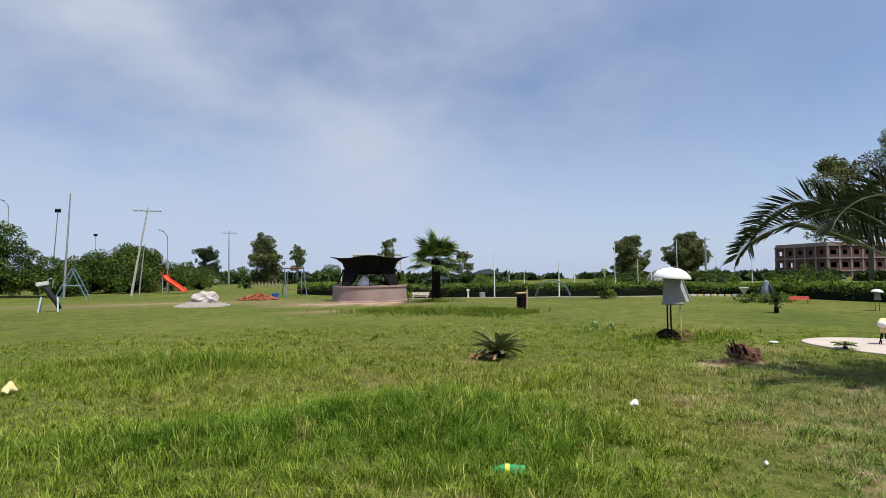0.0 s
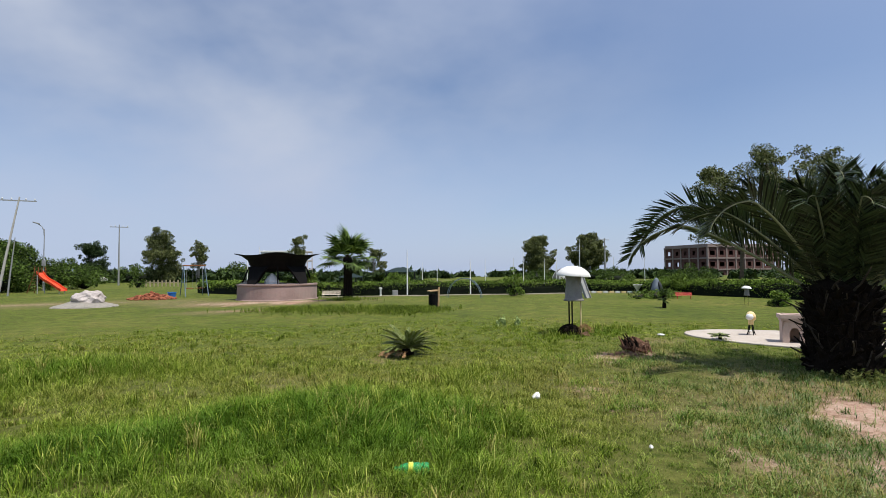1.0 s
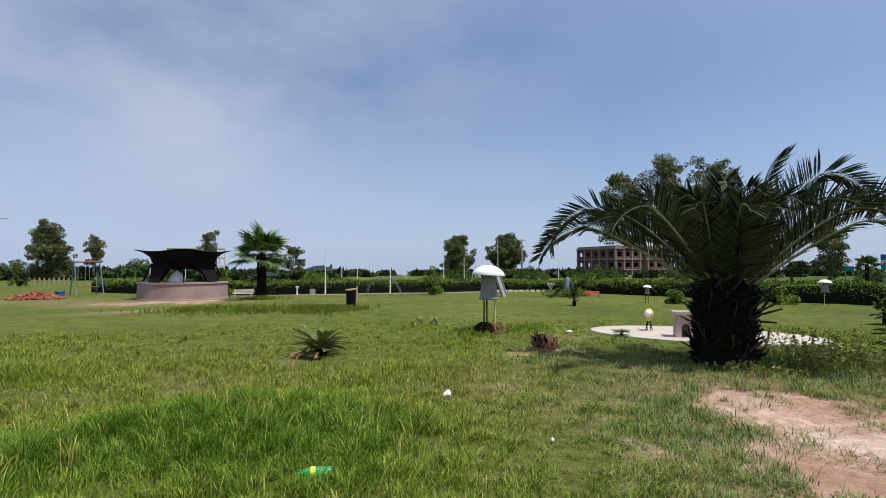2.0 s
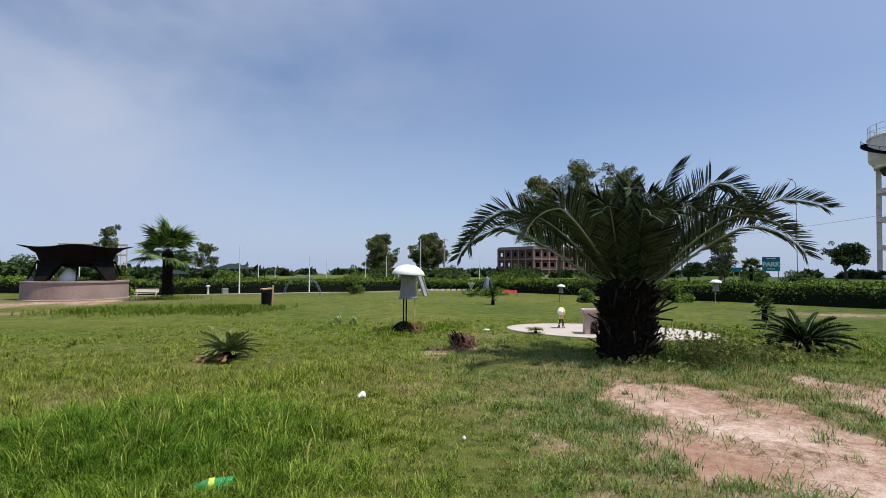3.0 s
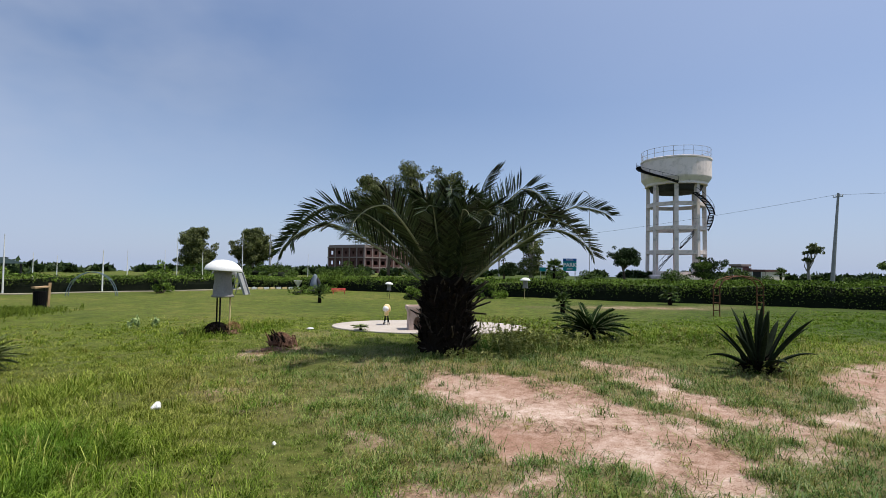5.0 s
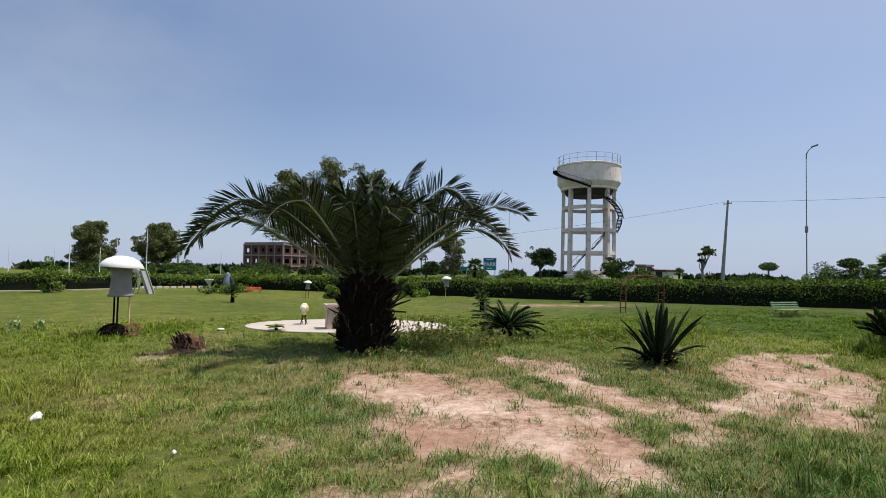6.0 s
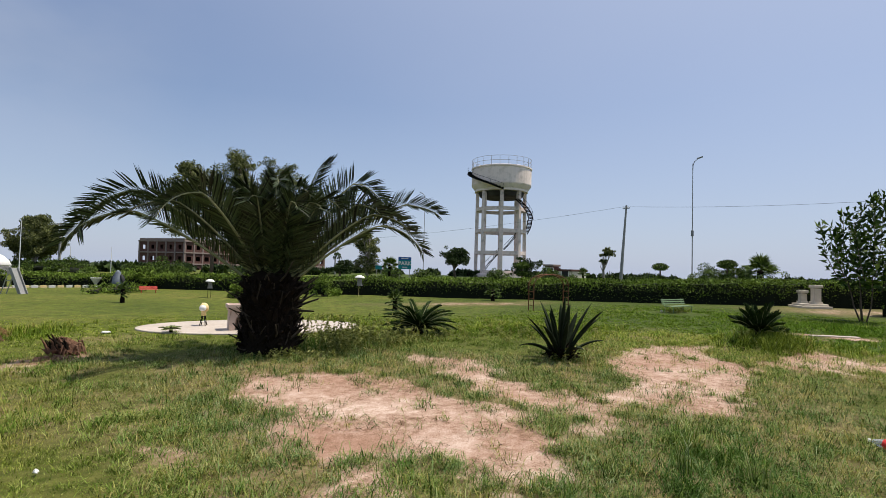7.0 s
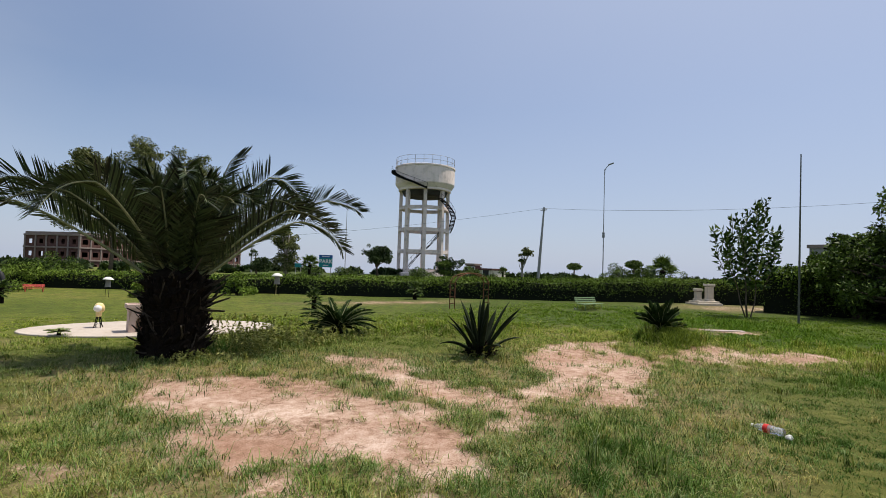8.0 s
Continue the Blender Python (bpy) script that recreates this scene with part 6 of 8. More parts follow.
for k in range(4):
    bm = bmesh.new()
    rows = []
    for s in (0, 0.25, 0.5, 0.75, 1.0):
        w, rr, z = 0.72 - 0.44 * s ** 0.6, 1.3 + 0.5 * s, 0.9 * (1 - s)
        rows.append([bm.verts.new((rr + q, v, z)) for q, v in ((-0.05, -w), (-0.05, w), (0.05, w), (0.05, -w))])
    for a, b in zip(rows, rows[1:]):
        for j in range(4):
            bm.faces.new((a[j], a[(j + 1) % 4], b[(j + 1) % 4], b[j]))
    bm.faces.new(rows[0][::-1])
    bm.faces.new(rows[-1])
    part("leg", bm, M_BLACK, canopy, "", False, pose(0, 0, 0, 0, 0, 90 * k + 45))
    bm = bmesh.new()
    tube(bm, [(1.45, 0, 0.9), (1.8, 0, 0.0)], 0.035, 6)
    part("strut", bm, M_BLACK, canopy, "", False, pose(0, 0, 0, 0, 0, 90 * k))
cone = thing("white_cone", -4.3, 27.75, PL, 0, "pointed white stone finial under the canopy", "finial")
bm = bmesh.new()
lathe(bm, [(0.37, 0.0), (0.37, 0.1), (0.34, 0.2), (0.18, 0.42), (0.04, 0.56)], 20)
part("stone", bm, M_WHITE, cone)
rubble("grey_stone_heap", -5.65, 28.3, 0.28, 0.25, 0.24, M_GRAVEL, 8, 91, "small grey stone heap on the plinth edge", "stone").location.z = PL


# ---- play equipment ----
def bars(top, name, segs, r, mat, label=""):
    for p in segs:
        bm = bmesh.new()
        tube(bm, p, r, 8)
        part(name, bm, mat, top, label)


def a_frame(x, y, turn, wide, high, mat, label, bar_mat=None, seats=True):
    top = thing("swing", x, y, None, turn, label, "swing")
    sp = high * 0.45
    for s in (-1, 1):
        bars(top, "leg", [[(s * wide / 2, -sp, -0.05), (s * wide / 2 * 0.94, 0, high)], [(s * wide / 2, sp, -0.05), (s * wide / 2 * 0.94, 0, high)]], 0.027, mat)
        bars(top, "brace", [[(s * wide / 2 * 0.97, -sp * 0.55, high * 0.45), (s * wide / 2 * 0.97, sp * 0.55, high * 0.45)]], 0.025, mat)
    bars(top, "top_bar", [[(-wide / 2, 0, high), (wide / 2, 0, high)]], 0.04, bar_mat or mat)
    if seats:
        for px in (-wide * 0.2, wide * 0.22):
            for q in (-0.18, 0.18):
                bars(top, "chain", [[(px + q, 0, high), (px + q, 0, 0.5)]], 0.01, M_STEEL)
            bm = bmesh.new()
            box(bm, 0.44, 0.18, 0.04, pose(px, 0, 0.48), 0.01)
            part("seat", bm, M_RUST, top)
    return top


a_frame(-24.9, 34.4, 116, 1.4, 2.0, M_BLUE, "faded blue A-frame swing on the lawn", None, False)
a_frame(-10.0, 34.3, 28, 1.3, 1.9, M_BLUEGREY, "faded blue swing with a rusty red top bar", M_RUST)


def slide(x, y, turn):
    top = thing("slide", x, y, None, turn, "red children's slide with a steel ladder", "slide")
    bm = bmesh.new()
    rows = []
    for s in np.linspace(0, 1, 12):
        px, pz = 0.1 + 2.6 * s, 1.55 * (1 - s) ** 1.25 * (1 - 0.12 * math.sin(6.283 * s)) + 0.22
        rows.append([bm.verts.new((px, q, pz + z)) for q, z in ((-0.3, 0.2), (-0.27, 0.2), (-0.25, 0.03), (0.25, 0.03), (0.27, 0.2), (0.3, 0.2), (0.28, -0.03), (-0.28, -0.03))])
    for a, b in zip(rows, rows[1:]):
        for j in range(8):
            bm.faces.new((a[j], a[(j + 1) % 8], b[(j + 1) % 8], b[j]))
    bm.faces.new(rows[0][::-1])
    bm.faces.new(rows[-1])
    bmesh.ops.recalc_face_normals(bm, faces=bm.faces)
    part("chute", bm, M_REDSLIDE, top, "red chute")
    for q in (-0.3, 0.3):
        bars(top, "ladder_rail", [[(-0.85, q, -0.05), (-0.05, q, 1.75), (-0.05, q, 2.3), (0.35, q, 2.25), (0.4, q, 1.6)]], 0.03, M_RUST)
        bars(top, "leg", [[(0.25, q, 1.6), (0.3, q, -0.05)]], 0.035, M_STEEL)
    for k in range(6):
        s = (k + 0.7) / 6.5
        bars(top, "rung", [[(-0.85 + 0.8 * s, -0.3, 1.75 * s), (-0.85 + 0.8 * s, 0.3, 1.75 * s)]], 0.02, M_RUST)
    bars(top, "foot", [[(2.5, -0.22, -0.05), (2.5, -0.22, 0.22)], [(2.5, 0.22, -0.05), (2.5, 0.22, 0.22)]], 0.03, M_STEEL)
    return top


slide(-23.3, 42.6, -24).scale = (0.9, 0.9, 0.85)
rider = thing("rocking_rider", -17.1, 22.2, None, 25, "black rocking rider leaning on a pale blue stand", "play rider")
rider.scale = (0.85, 0.85, 0.85)
for s in (-0.42, 0.42):
    bars(rider, "leg", [[(s, -0.22, -0.05), (s * 0.8, 0, 0.75)], [(s, 0.22, -0.05), (s * 0.8, 0, 0.75)]], 0.04, M_PALEBLUE)
bm = bmesh.new()
tube(bm, [(0.45, 0, 0.12), (0.3, 0, 0.45), (0.05, 0, 0.85), (-0.15, 0, 1.2), (-0.25, 0, 1.45)], [0.09, 0.12, 0.13, 0.14, 0.09], 12)
part("body", bm, M_DARK, rider, "black body", True)
bm = bmesh.new()
box(bm, 0.5, 0.3, 0.2, pose(-0.3, 0, 1.42, 0, -10, 0), 0.03)
part("seat", bm, M_WHITEDULL, rider, "white seat")
bars(rider, "handle", [[(-0.1, -0.1, 1.3), (-0.05, -0.1, 1.65), (0.08, 0, 1.7), (0.12, 0.1, 1.6), (0.1, 0.1, 1.2)]], 0.02, M_STEEL)

# twin pale hoops
hoops = thing("climbing_hoops", 5.75, 27.1, None, -28, "weathered blue-grey climbing hoops in front of the hedge", "climbing frame")
for q in (-0.14, 0.14):
    bars(hoops, "hoop", [[(0.95 * math.cos(math.pi * k / 24), q, -0.05 + 1.1 * math.sin(math.pi * k / 24)) for k in range(25)]], 0.016, M_BLUEGREY)
for k in range(1, 8):
    a = math.pi * k / 8
    bars(hoops, "rung", [[(0.95 * math.cos(a), -0.14, -0.05 + 1.1 * math.sin(a)), (0.95 * math.cos(a), 0.14, -0.05 + 1.1 * math.sin(a))]], 0.009, M_BLUEGREY)
# rusty ladder arch
arch = thing("ladder_arch", 20.0, 5.15, None, -28, "rusty orange arched climbing ladder on the lawn", "climbing frame")
AR = [(-0.95, 0.0), (-0.95, 0.5), (-0.95, 1.0), (-0.78, 1.2), (-0.4, 1.32), (0.0, 1.36), (0.4, 1.32), (0.78, 1.2), (0.95, 1.0), (0.95, 0.5), (0.95, 0.0)]
for q in (-0.13, 0.13):
    bars(arch, "rail", [[(a, q, b - (0.05 if b == 0 else 0)) for a, b in AR]], 0.02, M_ARCH)
for a, b in [(-0.95, 0.2), (-0.95, 0.45), (-0.95, 0.7), (-0.95, 0.95), (0.95, 0.2), (0.95, 0.45), (0.95, 0.7), (0.95, 0.95), (-0.6, 1.26), (-0.2, 1.34), (0.2, 1.34), (0.6, 1.26)]:
    bars(arch, "rung", [[(a, -0.13, b), (a, 0.13, b)]], 0.015, M_ARCH)
# small grey slide by the far hedge
ss = thing("slide", 11.55, 24.8, None, 205, "small grey steel slide near the far hedge", "slide")
ss.scale = (0.7, 0.8, 0.82)
bm = bmesh.new()
box(bm, 0.5, 0.06, 1.5, pose(0, 0, 0.6, 24, 0, 0), 0.015)
for q in (-0.24, 0.24):
    box(bm, 0.05, 0.16, 1.5, pose(q, 0.04, 0.62, 24, 0, 0), 0.01)
part("chute", bm, M_POLE, ss, "grey steel chute")
bars(ss, "leg", [[(-0.2, -0.3, 1.25), (-0.2, -0.75, -0.05)], [(0.2, -0.3, 1.25), (0.2, -0.75, -0.05)]], 0.025, M_STEEL)
bars(ss, "rung", [[(-0.2, -0.3 - 0.45 * s, 1.25 - 1.3 * s), (0.2, -0.3 - 0.45 * s, 1.25 - 1.3 * s)] for s in (0.2, 0.45, 0.7)], 0.015, M_STEEL)


# ---- heaps of building stuff ----
pile = thing("sheeted_heap", -11.7, 24.9, None, 5, "gravel heap under a crumpled white plastic sheet", "heap")
pile.scale = (0.85, 0.85, 0.85)
bm = bmesh.new()
lathe(bm, [(1.6, -0.1), (1.5, 0.02), (1.0, 0.16), (0.5, 0.36), (0.05, 0.4)], 30, Matrix.Diagonal((1, 0.8, 1, 1)), 0.05, 12)
part("gravel", bm, M_GRAVEL, pile, "pale grey gravel skirt")
bm = bmesh.new()
bmesh.ops.create_icosphere(bm, subdivisions=4, radius=1.0)
rr = random.Random(14)
for v in bm.verts:
    q = noise.noise(v.co * 1.7) * 0.24 + noise.noise(v.co * 4.1) * 0.1 + noise.noise(v.co * 9.0) * 0.045
    v.co = Vector((v.co.x * 0.78, v.co.y * 0.6, max(v.co.z, -0.3) * 0.46)) * (1 + q) + Vector((0.15, 0, 0.36))
part("sheet", bm, M_SHEET, pile, "crumpled white plastic sheet")
bricks = thing("brick_heap", -11.2, 30.9, None, 0, "loose heap of red bricks on the grass", "bricks")
bm = bmesh.new()
box(bm, 0.225, 0.11, 0.075, None, 0.006)
me_brick = bpy.data.meshes.new("brick")
bm.to_mesh(me_brick)
bm.free()
rr = random.Random(17)
for k in range(240):
    a, q = rr.uniform(0, 6.283), rr.random() ** 0.55
    linked("brick", me_brick, M_BRICK, bricks, "", False, pose(1.2 * q * math.cos(a), 0.75 * q * math.sin(a), 0.04 + max(0, 0.42 * (1 - q) * rr.uniform(0.3, 1.0)), rr.uniform(-35, 35), rr.uniform(-35, 35), rr.uniform(0, 180)))
tub = thing("plastic_tub", -10.5, 31.9, None, 0, "blue plastic tub behind a brick heap", "tub")
tub.scale = (0.58, 0.58, 0.62)
bm = bmesh.new()
lathe(bm, [(0.3, 0.0), (0.4, 0.55), (0.43, 0.56), (0.43, 0.6), (0.37, 0.58), (0.28, 0.05)], 22)
part("shell", bm, M_TUB, tub)
# ---- stone piers at the hedge ----
def pier(x, y, wide, high, label):
    top = thing("stone_pier", x, y, None, 20, label, "pier", "pair of stone piers")
    bm = bmesh.new()
    box(bm, wide, wide, high - 0.12, pose(0, 0, (high - 0.12) / 2 - 0.02), 0.02)
    part("shaft", bm, M_STONE, top)
    bm = bmesh.new()
    box(bm, wide * 1.35, wide * 1.35, 0.13, pose(0, 0, high - 0.05), 0.025)
    part("coping", bm, M_STONE, top)
    bm = bmesh.new()
    box(bm, wide * 1.3, wide * 1.3, 0.12, pose(0, 0, 0.04), 0.02)
    part("foot", bm, M_STONE, top)
    return top


base = thing("stepped_base", 30.0, -4.62, None, 20, "low stepped cream stone base under two piers", "stone base")
for sx, sy, z in ((1.15, 1.35, 0.05), (0.95, 1.1, 0.15)):
    bm = bmesh.new()
    box(bm, sx, sy, 0.12, pose(0, 0, z), 0.02)
    part("step", bm, M_STONE, base)
SB = height(30.0, -4.62) + 0.21
pier(30.1, -4.35, 0.27, 0.6, "short cream stone pier with a coping").location.z = SB
pier(29.95, -4.85, 0.31, 0.86, "tall cream stone pier with a coping").location.z = SB


# ---- flower bed, urn and ornament ----
for k, (x, y, r, h) in enumerate([(14.5, 23.3, 0.6, 0.5), (15.3, 23.6, 0.7, 0.55), (16.1, 24.2, 0.6, 0.5), (13.8, 23.6, 0.6, 0.45), (14.6, 24.1, 0.6, 0.5)]):
    bush("flower_bush", x, y, r, r, h, M_HEDGE, 620 + k, "low leafy bush in a flower bed", 110, 0.09, "bush")
orn = thing("bird_ornament", 15.2, 24.2, None, 200, "dark grey and white standing bird ornament in a bed", "ornament")
orn.scale = (0.8, 0.8, 0.85)
bm = bmesh.new()
lathe(bm, [(0.2, 0.0), (0.29, 0.2), (0.31, 0.5), (0.25, 0.8), (0.16, 0.98), (0.15, 1.08), (0.03, 1.2)], 18)
part("body", bm, M_SLATE, orn, "slate grey body", True)
for s in (-1, 1):
    bm = bmesh.new()
    bmesh.ops.create_icosphere(bm, subdivisions=2, radius=1.0, matrix=pose(0.0, s * 0.32, 0.66, s * 20, 0, 0) @ Matrix.Diagonal((0.14, 0.1, 0.36, 1)))
    part("wing", bm, M_DARK, orn, "dark wing", True)
urn = thing("urn_planter", 16.65, 28.5, None, 0, "white stone urn planter near the gap in the hedge", "urn")
bm = bmesh.new()
lathe(bm, [(0.22, 0.0), (0.22, 0.08), (0.1, 0.14), (0.09, 0.3), (0.18, 0.42), (0.36, 0.72), (0.4, 0.76), (0.38, 0.8), (0.3, 0.76), (0.05, 0.7)], 22)
part("bowl", bm, M_WHITEDULL, urn, smooth=False)
urn.scale = (0.65, 0.65, 0.65)
for k in range(11):
    kb = thing("kerb_block", 13.6 + 0.34 * k, 29.6 - 0.1 * k, None, -16, "painted kerb block beside the walkway", "kerb", "painted kerb blocks")
    bm = bmesh.new()
    box(bm, 0.26, 0.12, 0.15, pose(0, 0, 0.05), 0.012)
    part("block", bm, M_YELLOW if k % 2 else M_WHITEDULL, kb)
sbox = thing("stone_block", 2.3, 30.9, None, 8, "small grey stone block at the walkway", "block")
sbox.scale = (0.75, 0.75, 0.8)
bm = bmesh.new()
box(bm, 0.42, 0.34, 0.4, pose(0, 0, 0.18), 0.03)
part("stone", bm, M_GREYPAINT, sbox)


# ---- low picket fence on the rough ground ----
fence = thing("picket_fence", -21.7, 58.1, None, -15, "low broken cream picket fence on rough ground", "fence")
for k in range(9):
    bm = bmesh.new()
    box(bm, 0.14, 0.06, 0.75 - 0.12 * (k % 3 == 1), pose(0.44 * k, 0, 0.3), 0.01)
    part("picket", bm, M_PICKET, fence)
bm = bmesh.new()
box(bm, 3.6, 0.05, 0.08, pose(1.76, 0.055, 0.42))
part("rail", bm, M_PICKET, fence)


# ---- poles, lamps, wires ----
def pole(name, x, y, high, r, mat, label, category, lean=0.0, lean_dir=0.0, group=""):
    top = thing(name, x, y, None, 0, label, category, group)
    bm = bmesh.new()
    e = Vector((math.sin(radians(lean)) * math.cos(radians(lean_dir)), math.sin(radians(lean)) * math.sin(radians(lean_dir)), math.cos(radians(lean)))) * high
    tube(bm, [(0, 0, -0.3), e * 0.35, e * 0.7, e], [r * 1.15, r * 0.95, r * 0.72, r * 0.55], 10)
    part("shaft", bm, mat, top)
    return top, e


for x, y, h in ((3.0, 30.45, 2.7), (6.8, 30.3, 2.1), (-6.6, 45.5, 3.0), (-5.4, 46.0, 3.2), (-8.4, 47, 3.6), (-9.2, 46.0, 2.8), (6.6, 52, 2.2), (8.6, 55, 2.0), (13.2, 52, 2.6), (16.5, 49.5, 4.2), (15.8, 50.5, 2.6), (18.9, 50.0, 2.6), (21.6, 47.5, 4.4), (21.0, 52.0, 3.4), (26.5, 50.0, 2.6), (33, 55, 2.8)):
    pole("white_pole", x, y, h, 0.036, M_WPOLE, "thin white painted pole near the hedge", "pole", 0, 0, "thin white poles")
pole("leaning_post", -22.75, 38.25, 3.9, 0.05, M_POLE, "thin dark post beside a leaning utility pole", "post", 5, 20)
pole("flag_pole", -26.7, 36.0, 7.4, 0.07, M_POLE, "tall thin grey pole on the lawn", "pole", 2.2, 50)
pole("flag_pole", 20.45, -5.95, 5.65, 0.032, M_POLEDARK, "tall thin dull green pole beside the bushy trees", "pole", 0.6, -75)


def utility_pole(x, y, high, lean, lean_dir, label, arms=1, turn=0.0, r=0.16, mat=M_POLE, arm=1.8):
    top, e = pole("utility_pole", x, y, high, r, mat, label, "utility pole", lean, lean_dir)
    for k in range(arms):
        bm = bmesh.new()
        p = e * (1 - 0.04 - 0.08 * k)
        box(bm, arm - 0.6 * k, 0.07, 0.07, Matrix.Translation(p) @ pose(0, 0, 0, 0, 0, turn))
        part("cross_arm", bm, M_POLE, top)
        for s in (-0.45, -0.2, 0.2, 0.45):
            bm = bmesh.new()
            lathe(bm, [(0.035, 0), (0.05, 0.06), (0.02, 0.14)], 8, Matrix.Translation(p) @ pose(0, 0, 0, 0, 0, turn) @ pose(s * (arm - 0.6 * k), 0, 0.05))
            part("insulator", bm, M_WHITEDULL, top)
    return e


utility_pole(-23.2, 38.0, 6.7, 9.0, 20, "leaning grey concrete utility pole with a cross arm", 1, 20, 0.08, M_POLEPALE, 1.9)
utility_pole(31.8, 62.3, 5.4, 0, 0, "wooden utility pole with a cross arm behind trees", 1, 30, 0.14)
utility_pole(-27.0, 64.4, 7.0, 0, 0, "pale concrete utility pole on rough ground", 1, 20, 0.09, M_POLE)
utility_pole(60.1, 7.9, 8.9, 3.6, -75, "slightly leaning grey utility pole behind the hedge", 1, 60, 0.17, M_POLE, 0.9)


def street_lamp(x, y, high, turn, label, heads=1, lean=0.0):
    top, e = pole("street_lamp", x, y, high, 0.048, M_POLE, label, "street lamp", lean, turn)
    for s in (1, -1)[:heads]:
        c, sn = math.cos(radians(turn)) * s, math.sin(radians(turn)) * s
        bm = bmesh.new()
        tube(bm, [e - Vector((0, 0, 0.5)), e - Vector((-0.03 * c, -0.03 * sn, 0.1)), e + Vector((0.16 * c, 0.16 * sn, 0.2)), e + Vector((0.42 * c, 0.42 * sn, 0.42))], [0.045, 0.04, 0.035, 0.03], 7)
        part("arm", bm, M_POLE, top)
        bm = bmesh.new()
        box(bm, 0.5, 0.22, 0.1, Matrix.Translation(e + Vector((0.56 * c, 0.56 * sn, 0.5))) @ pose(0, 0, 0, 0, 0, turn) @ pose(0, 0, 0, 0, -18 * s, 0), 0.03)
        part("lamp_head", bm, M_POLE, top)
    bm = bmesh.new()
    box(bm, 0.22, 0.22, 0.5, pose(0, 0, high * 0.45), 0.02)
    part("control_box", bm, M_POLE, top)
    return top


street_lamp(50.65, 0.65, 11.2, -90, "tall grey street lamp behind the hedge")
street_lamp(66.4, 36.2, 11.9, 110, "tall grey street lamp near a sign")
for x, y, h, lean in ((-38.9, 45.6, 7.9, 0), (-26.0, 48.2, 5.2, 0)):
    street_lamp(x, y, h, 200, "grey street lamp behind tall bushes", 1, lean)


def floodlight_pole(x, y, high, lean, lean_dir):
    """A thin leaning pole that carries one square floodlight."""
    top, e = pole("floodlight_pole", x, y, high, 0.05, M_POLE, "thin leaning pole with a small square floodlight", "floodlight", lean, lean_dir, "floodlight poles")
    bm = bmesh.new()
    box(bm, 0.42, 0.14, 0.3, Matrix.Translation(e + Vector((0, 0, 0.15))) @ pose(0, 0, 0, 25, 0, 35), 0.02)
    box(bm, 0.36, 0.02, 0.24, Matrix.Translation(e + Vector((0.05, -0.08, 0.12))) @ pose(0, 0, 0, 25, 0, 35), 0.005)
    part("lamp_head", bm, M_DARK, top)
    return top


floodlight_pole(-32.9, 42.9, 6.9, 8.0, -30)
floodlight_pole(-44.0, 65.0, 6.6, -4.0, -30)


def wire(p0, p1, sag):
    p0, p1 = Vector(p0), Vector(p1)
    top = new("overhead_wire")
    top.location = p0
    tagged(top, "thin black overhead wire between poles", "wire", "overhead wires")
    bm = bmesh.new()
    tube(bm, [(p1 - p0) * s - Vector((0, 0, sag * 4 * s * (1 - s))) for s in (k / 24 for k in range(25))], 0.012, 5)
    part("cable", bm, M_WIRE, top)


TOPW = (60.3, 7.5, 8.75)
wire(TOPW, (66.0, 52.0, 5.4), 0.5)
wire(TOPW, (52.0, -26.0, 8.4), 0.6)
pole("utility_pole", 66.0, 52.0, 5.6, 0.14, M_POLE, "grey utility pole hidden behind trees", "utility pole")
pole("utility_pole", 51.8, -26.0, 8.6, 0.14, M_POLE, "grey utility pole beyond the bushy trees", "utility pole")


# ---- park sign ----
sign = thing("park_sign", 52.1, 30.8, None, -32, "teal park sign board on two posts", "sign")
sign.matrix_basis = pose(52.1, 30.8, height(52.1, 30.8), 0, 0, -60)
bm = bmesh.new()
box(bm, 1.5, 0.06, 1.4, pose(0, 0, 1.9), 0.015)
part("board", bm, M_SIGN, sign)
bm = bmesh.new()
box(bm, 1.5, 0.012, 0.32, pose(0, -0.038, 2.44))
part("band", bm, M_SIGNBLUE, sign, "blue top band")
for s in (-0.6, 0.6):
    bars(sign, "post", [[(s, 0.06, -0.2), (s, 0.06, 1.4)]], 0.045, M_POLE)


def words(text, size, m, mat, parent, name="lettering"):
    cu = bpy.data.curves.new(name, "FONT")
    cu.body, cu.size, cu.align_x, cu.align_y, cu.extrude = text, size, "CENTER", "CENTER", 0.006
    cu.offset = 0.02
    tmp = new("tmp", cu)
    deps = bpy.context.evaluated_depsgraph_get()
    me = bpy.data.meshes.new_from_object(tmp.evaluated_get(deps))
    bpy.data.objects.remove(tmp)
    me.materials.clear()
    return linked(name, me, mat, parent, "", False, m)


words("PARK", 0.6, pose(0, -0.045, 1.86, 90, 0, 0), M_WHITE, sign)
for w, z in ((0.8, 2.44), (0.62, 1.42)):
    bm = bmesh.new()
    box(bm, w, 0.012, 0.09, pose(0, -0.05, z))
    part("text_bar", bm, M_WHITE, sign)
s2 = thing("small_sign", 47.6, 31.4, None, -60, "small green sign board low behind the hedge", "sign")
bm = bmesh.new()
box(bm, 0.7, 0.05, 0.42, pose(0, 0, 1.35), 0.01)
part("board", bm, M_SIGN, s2)
bars(s2, "post", [[(-0.25, 0.05, -0.1), (-0.25, 0.05, 1.3)], [(0.25, 0.05, -0.1), (0.25, 0.05, 1.3)]], 0.03, M_POLE)


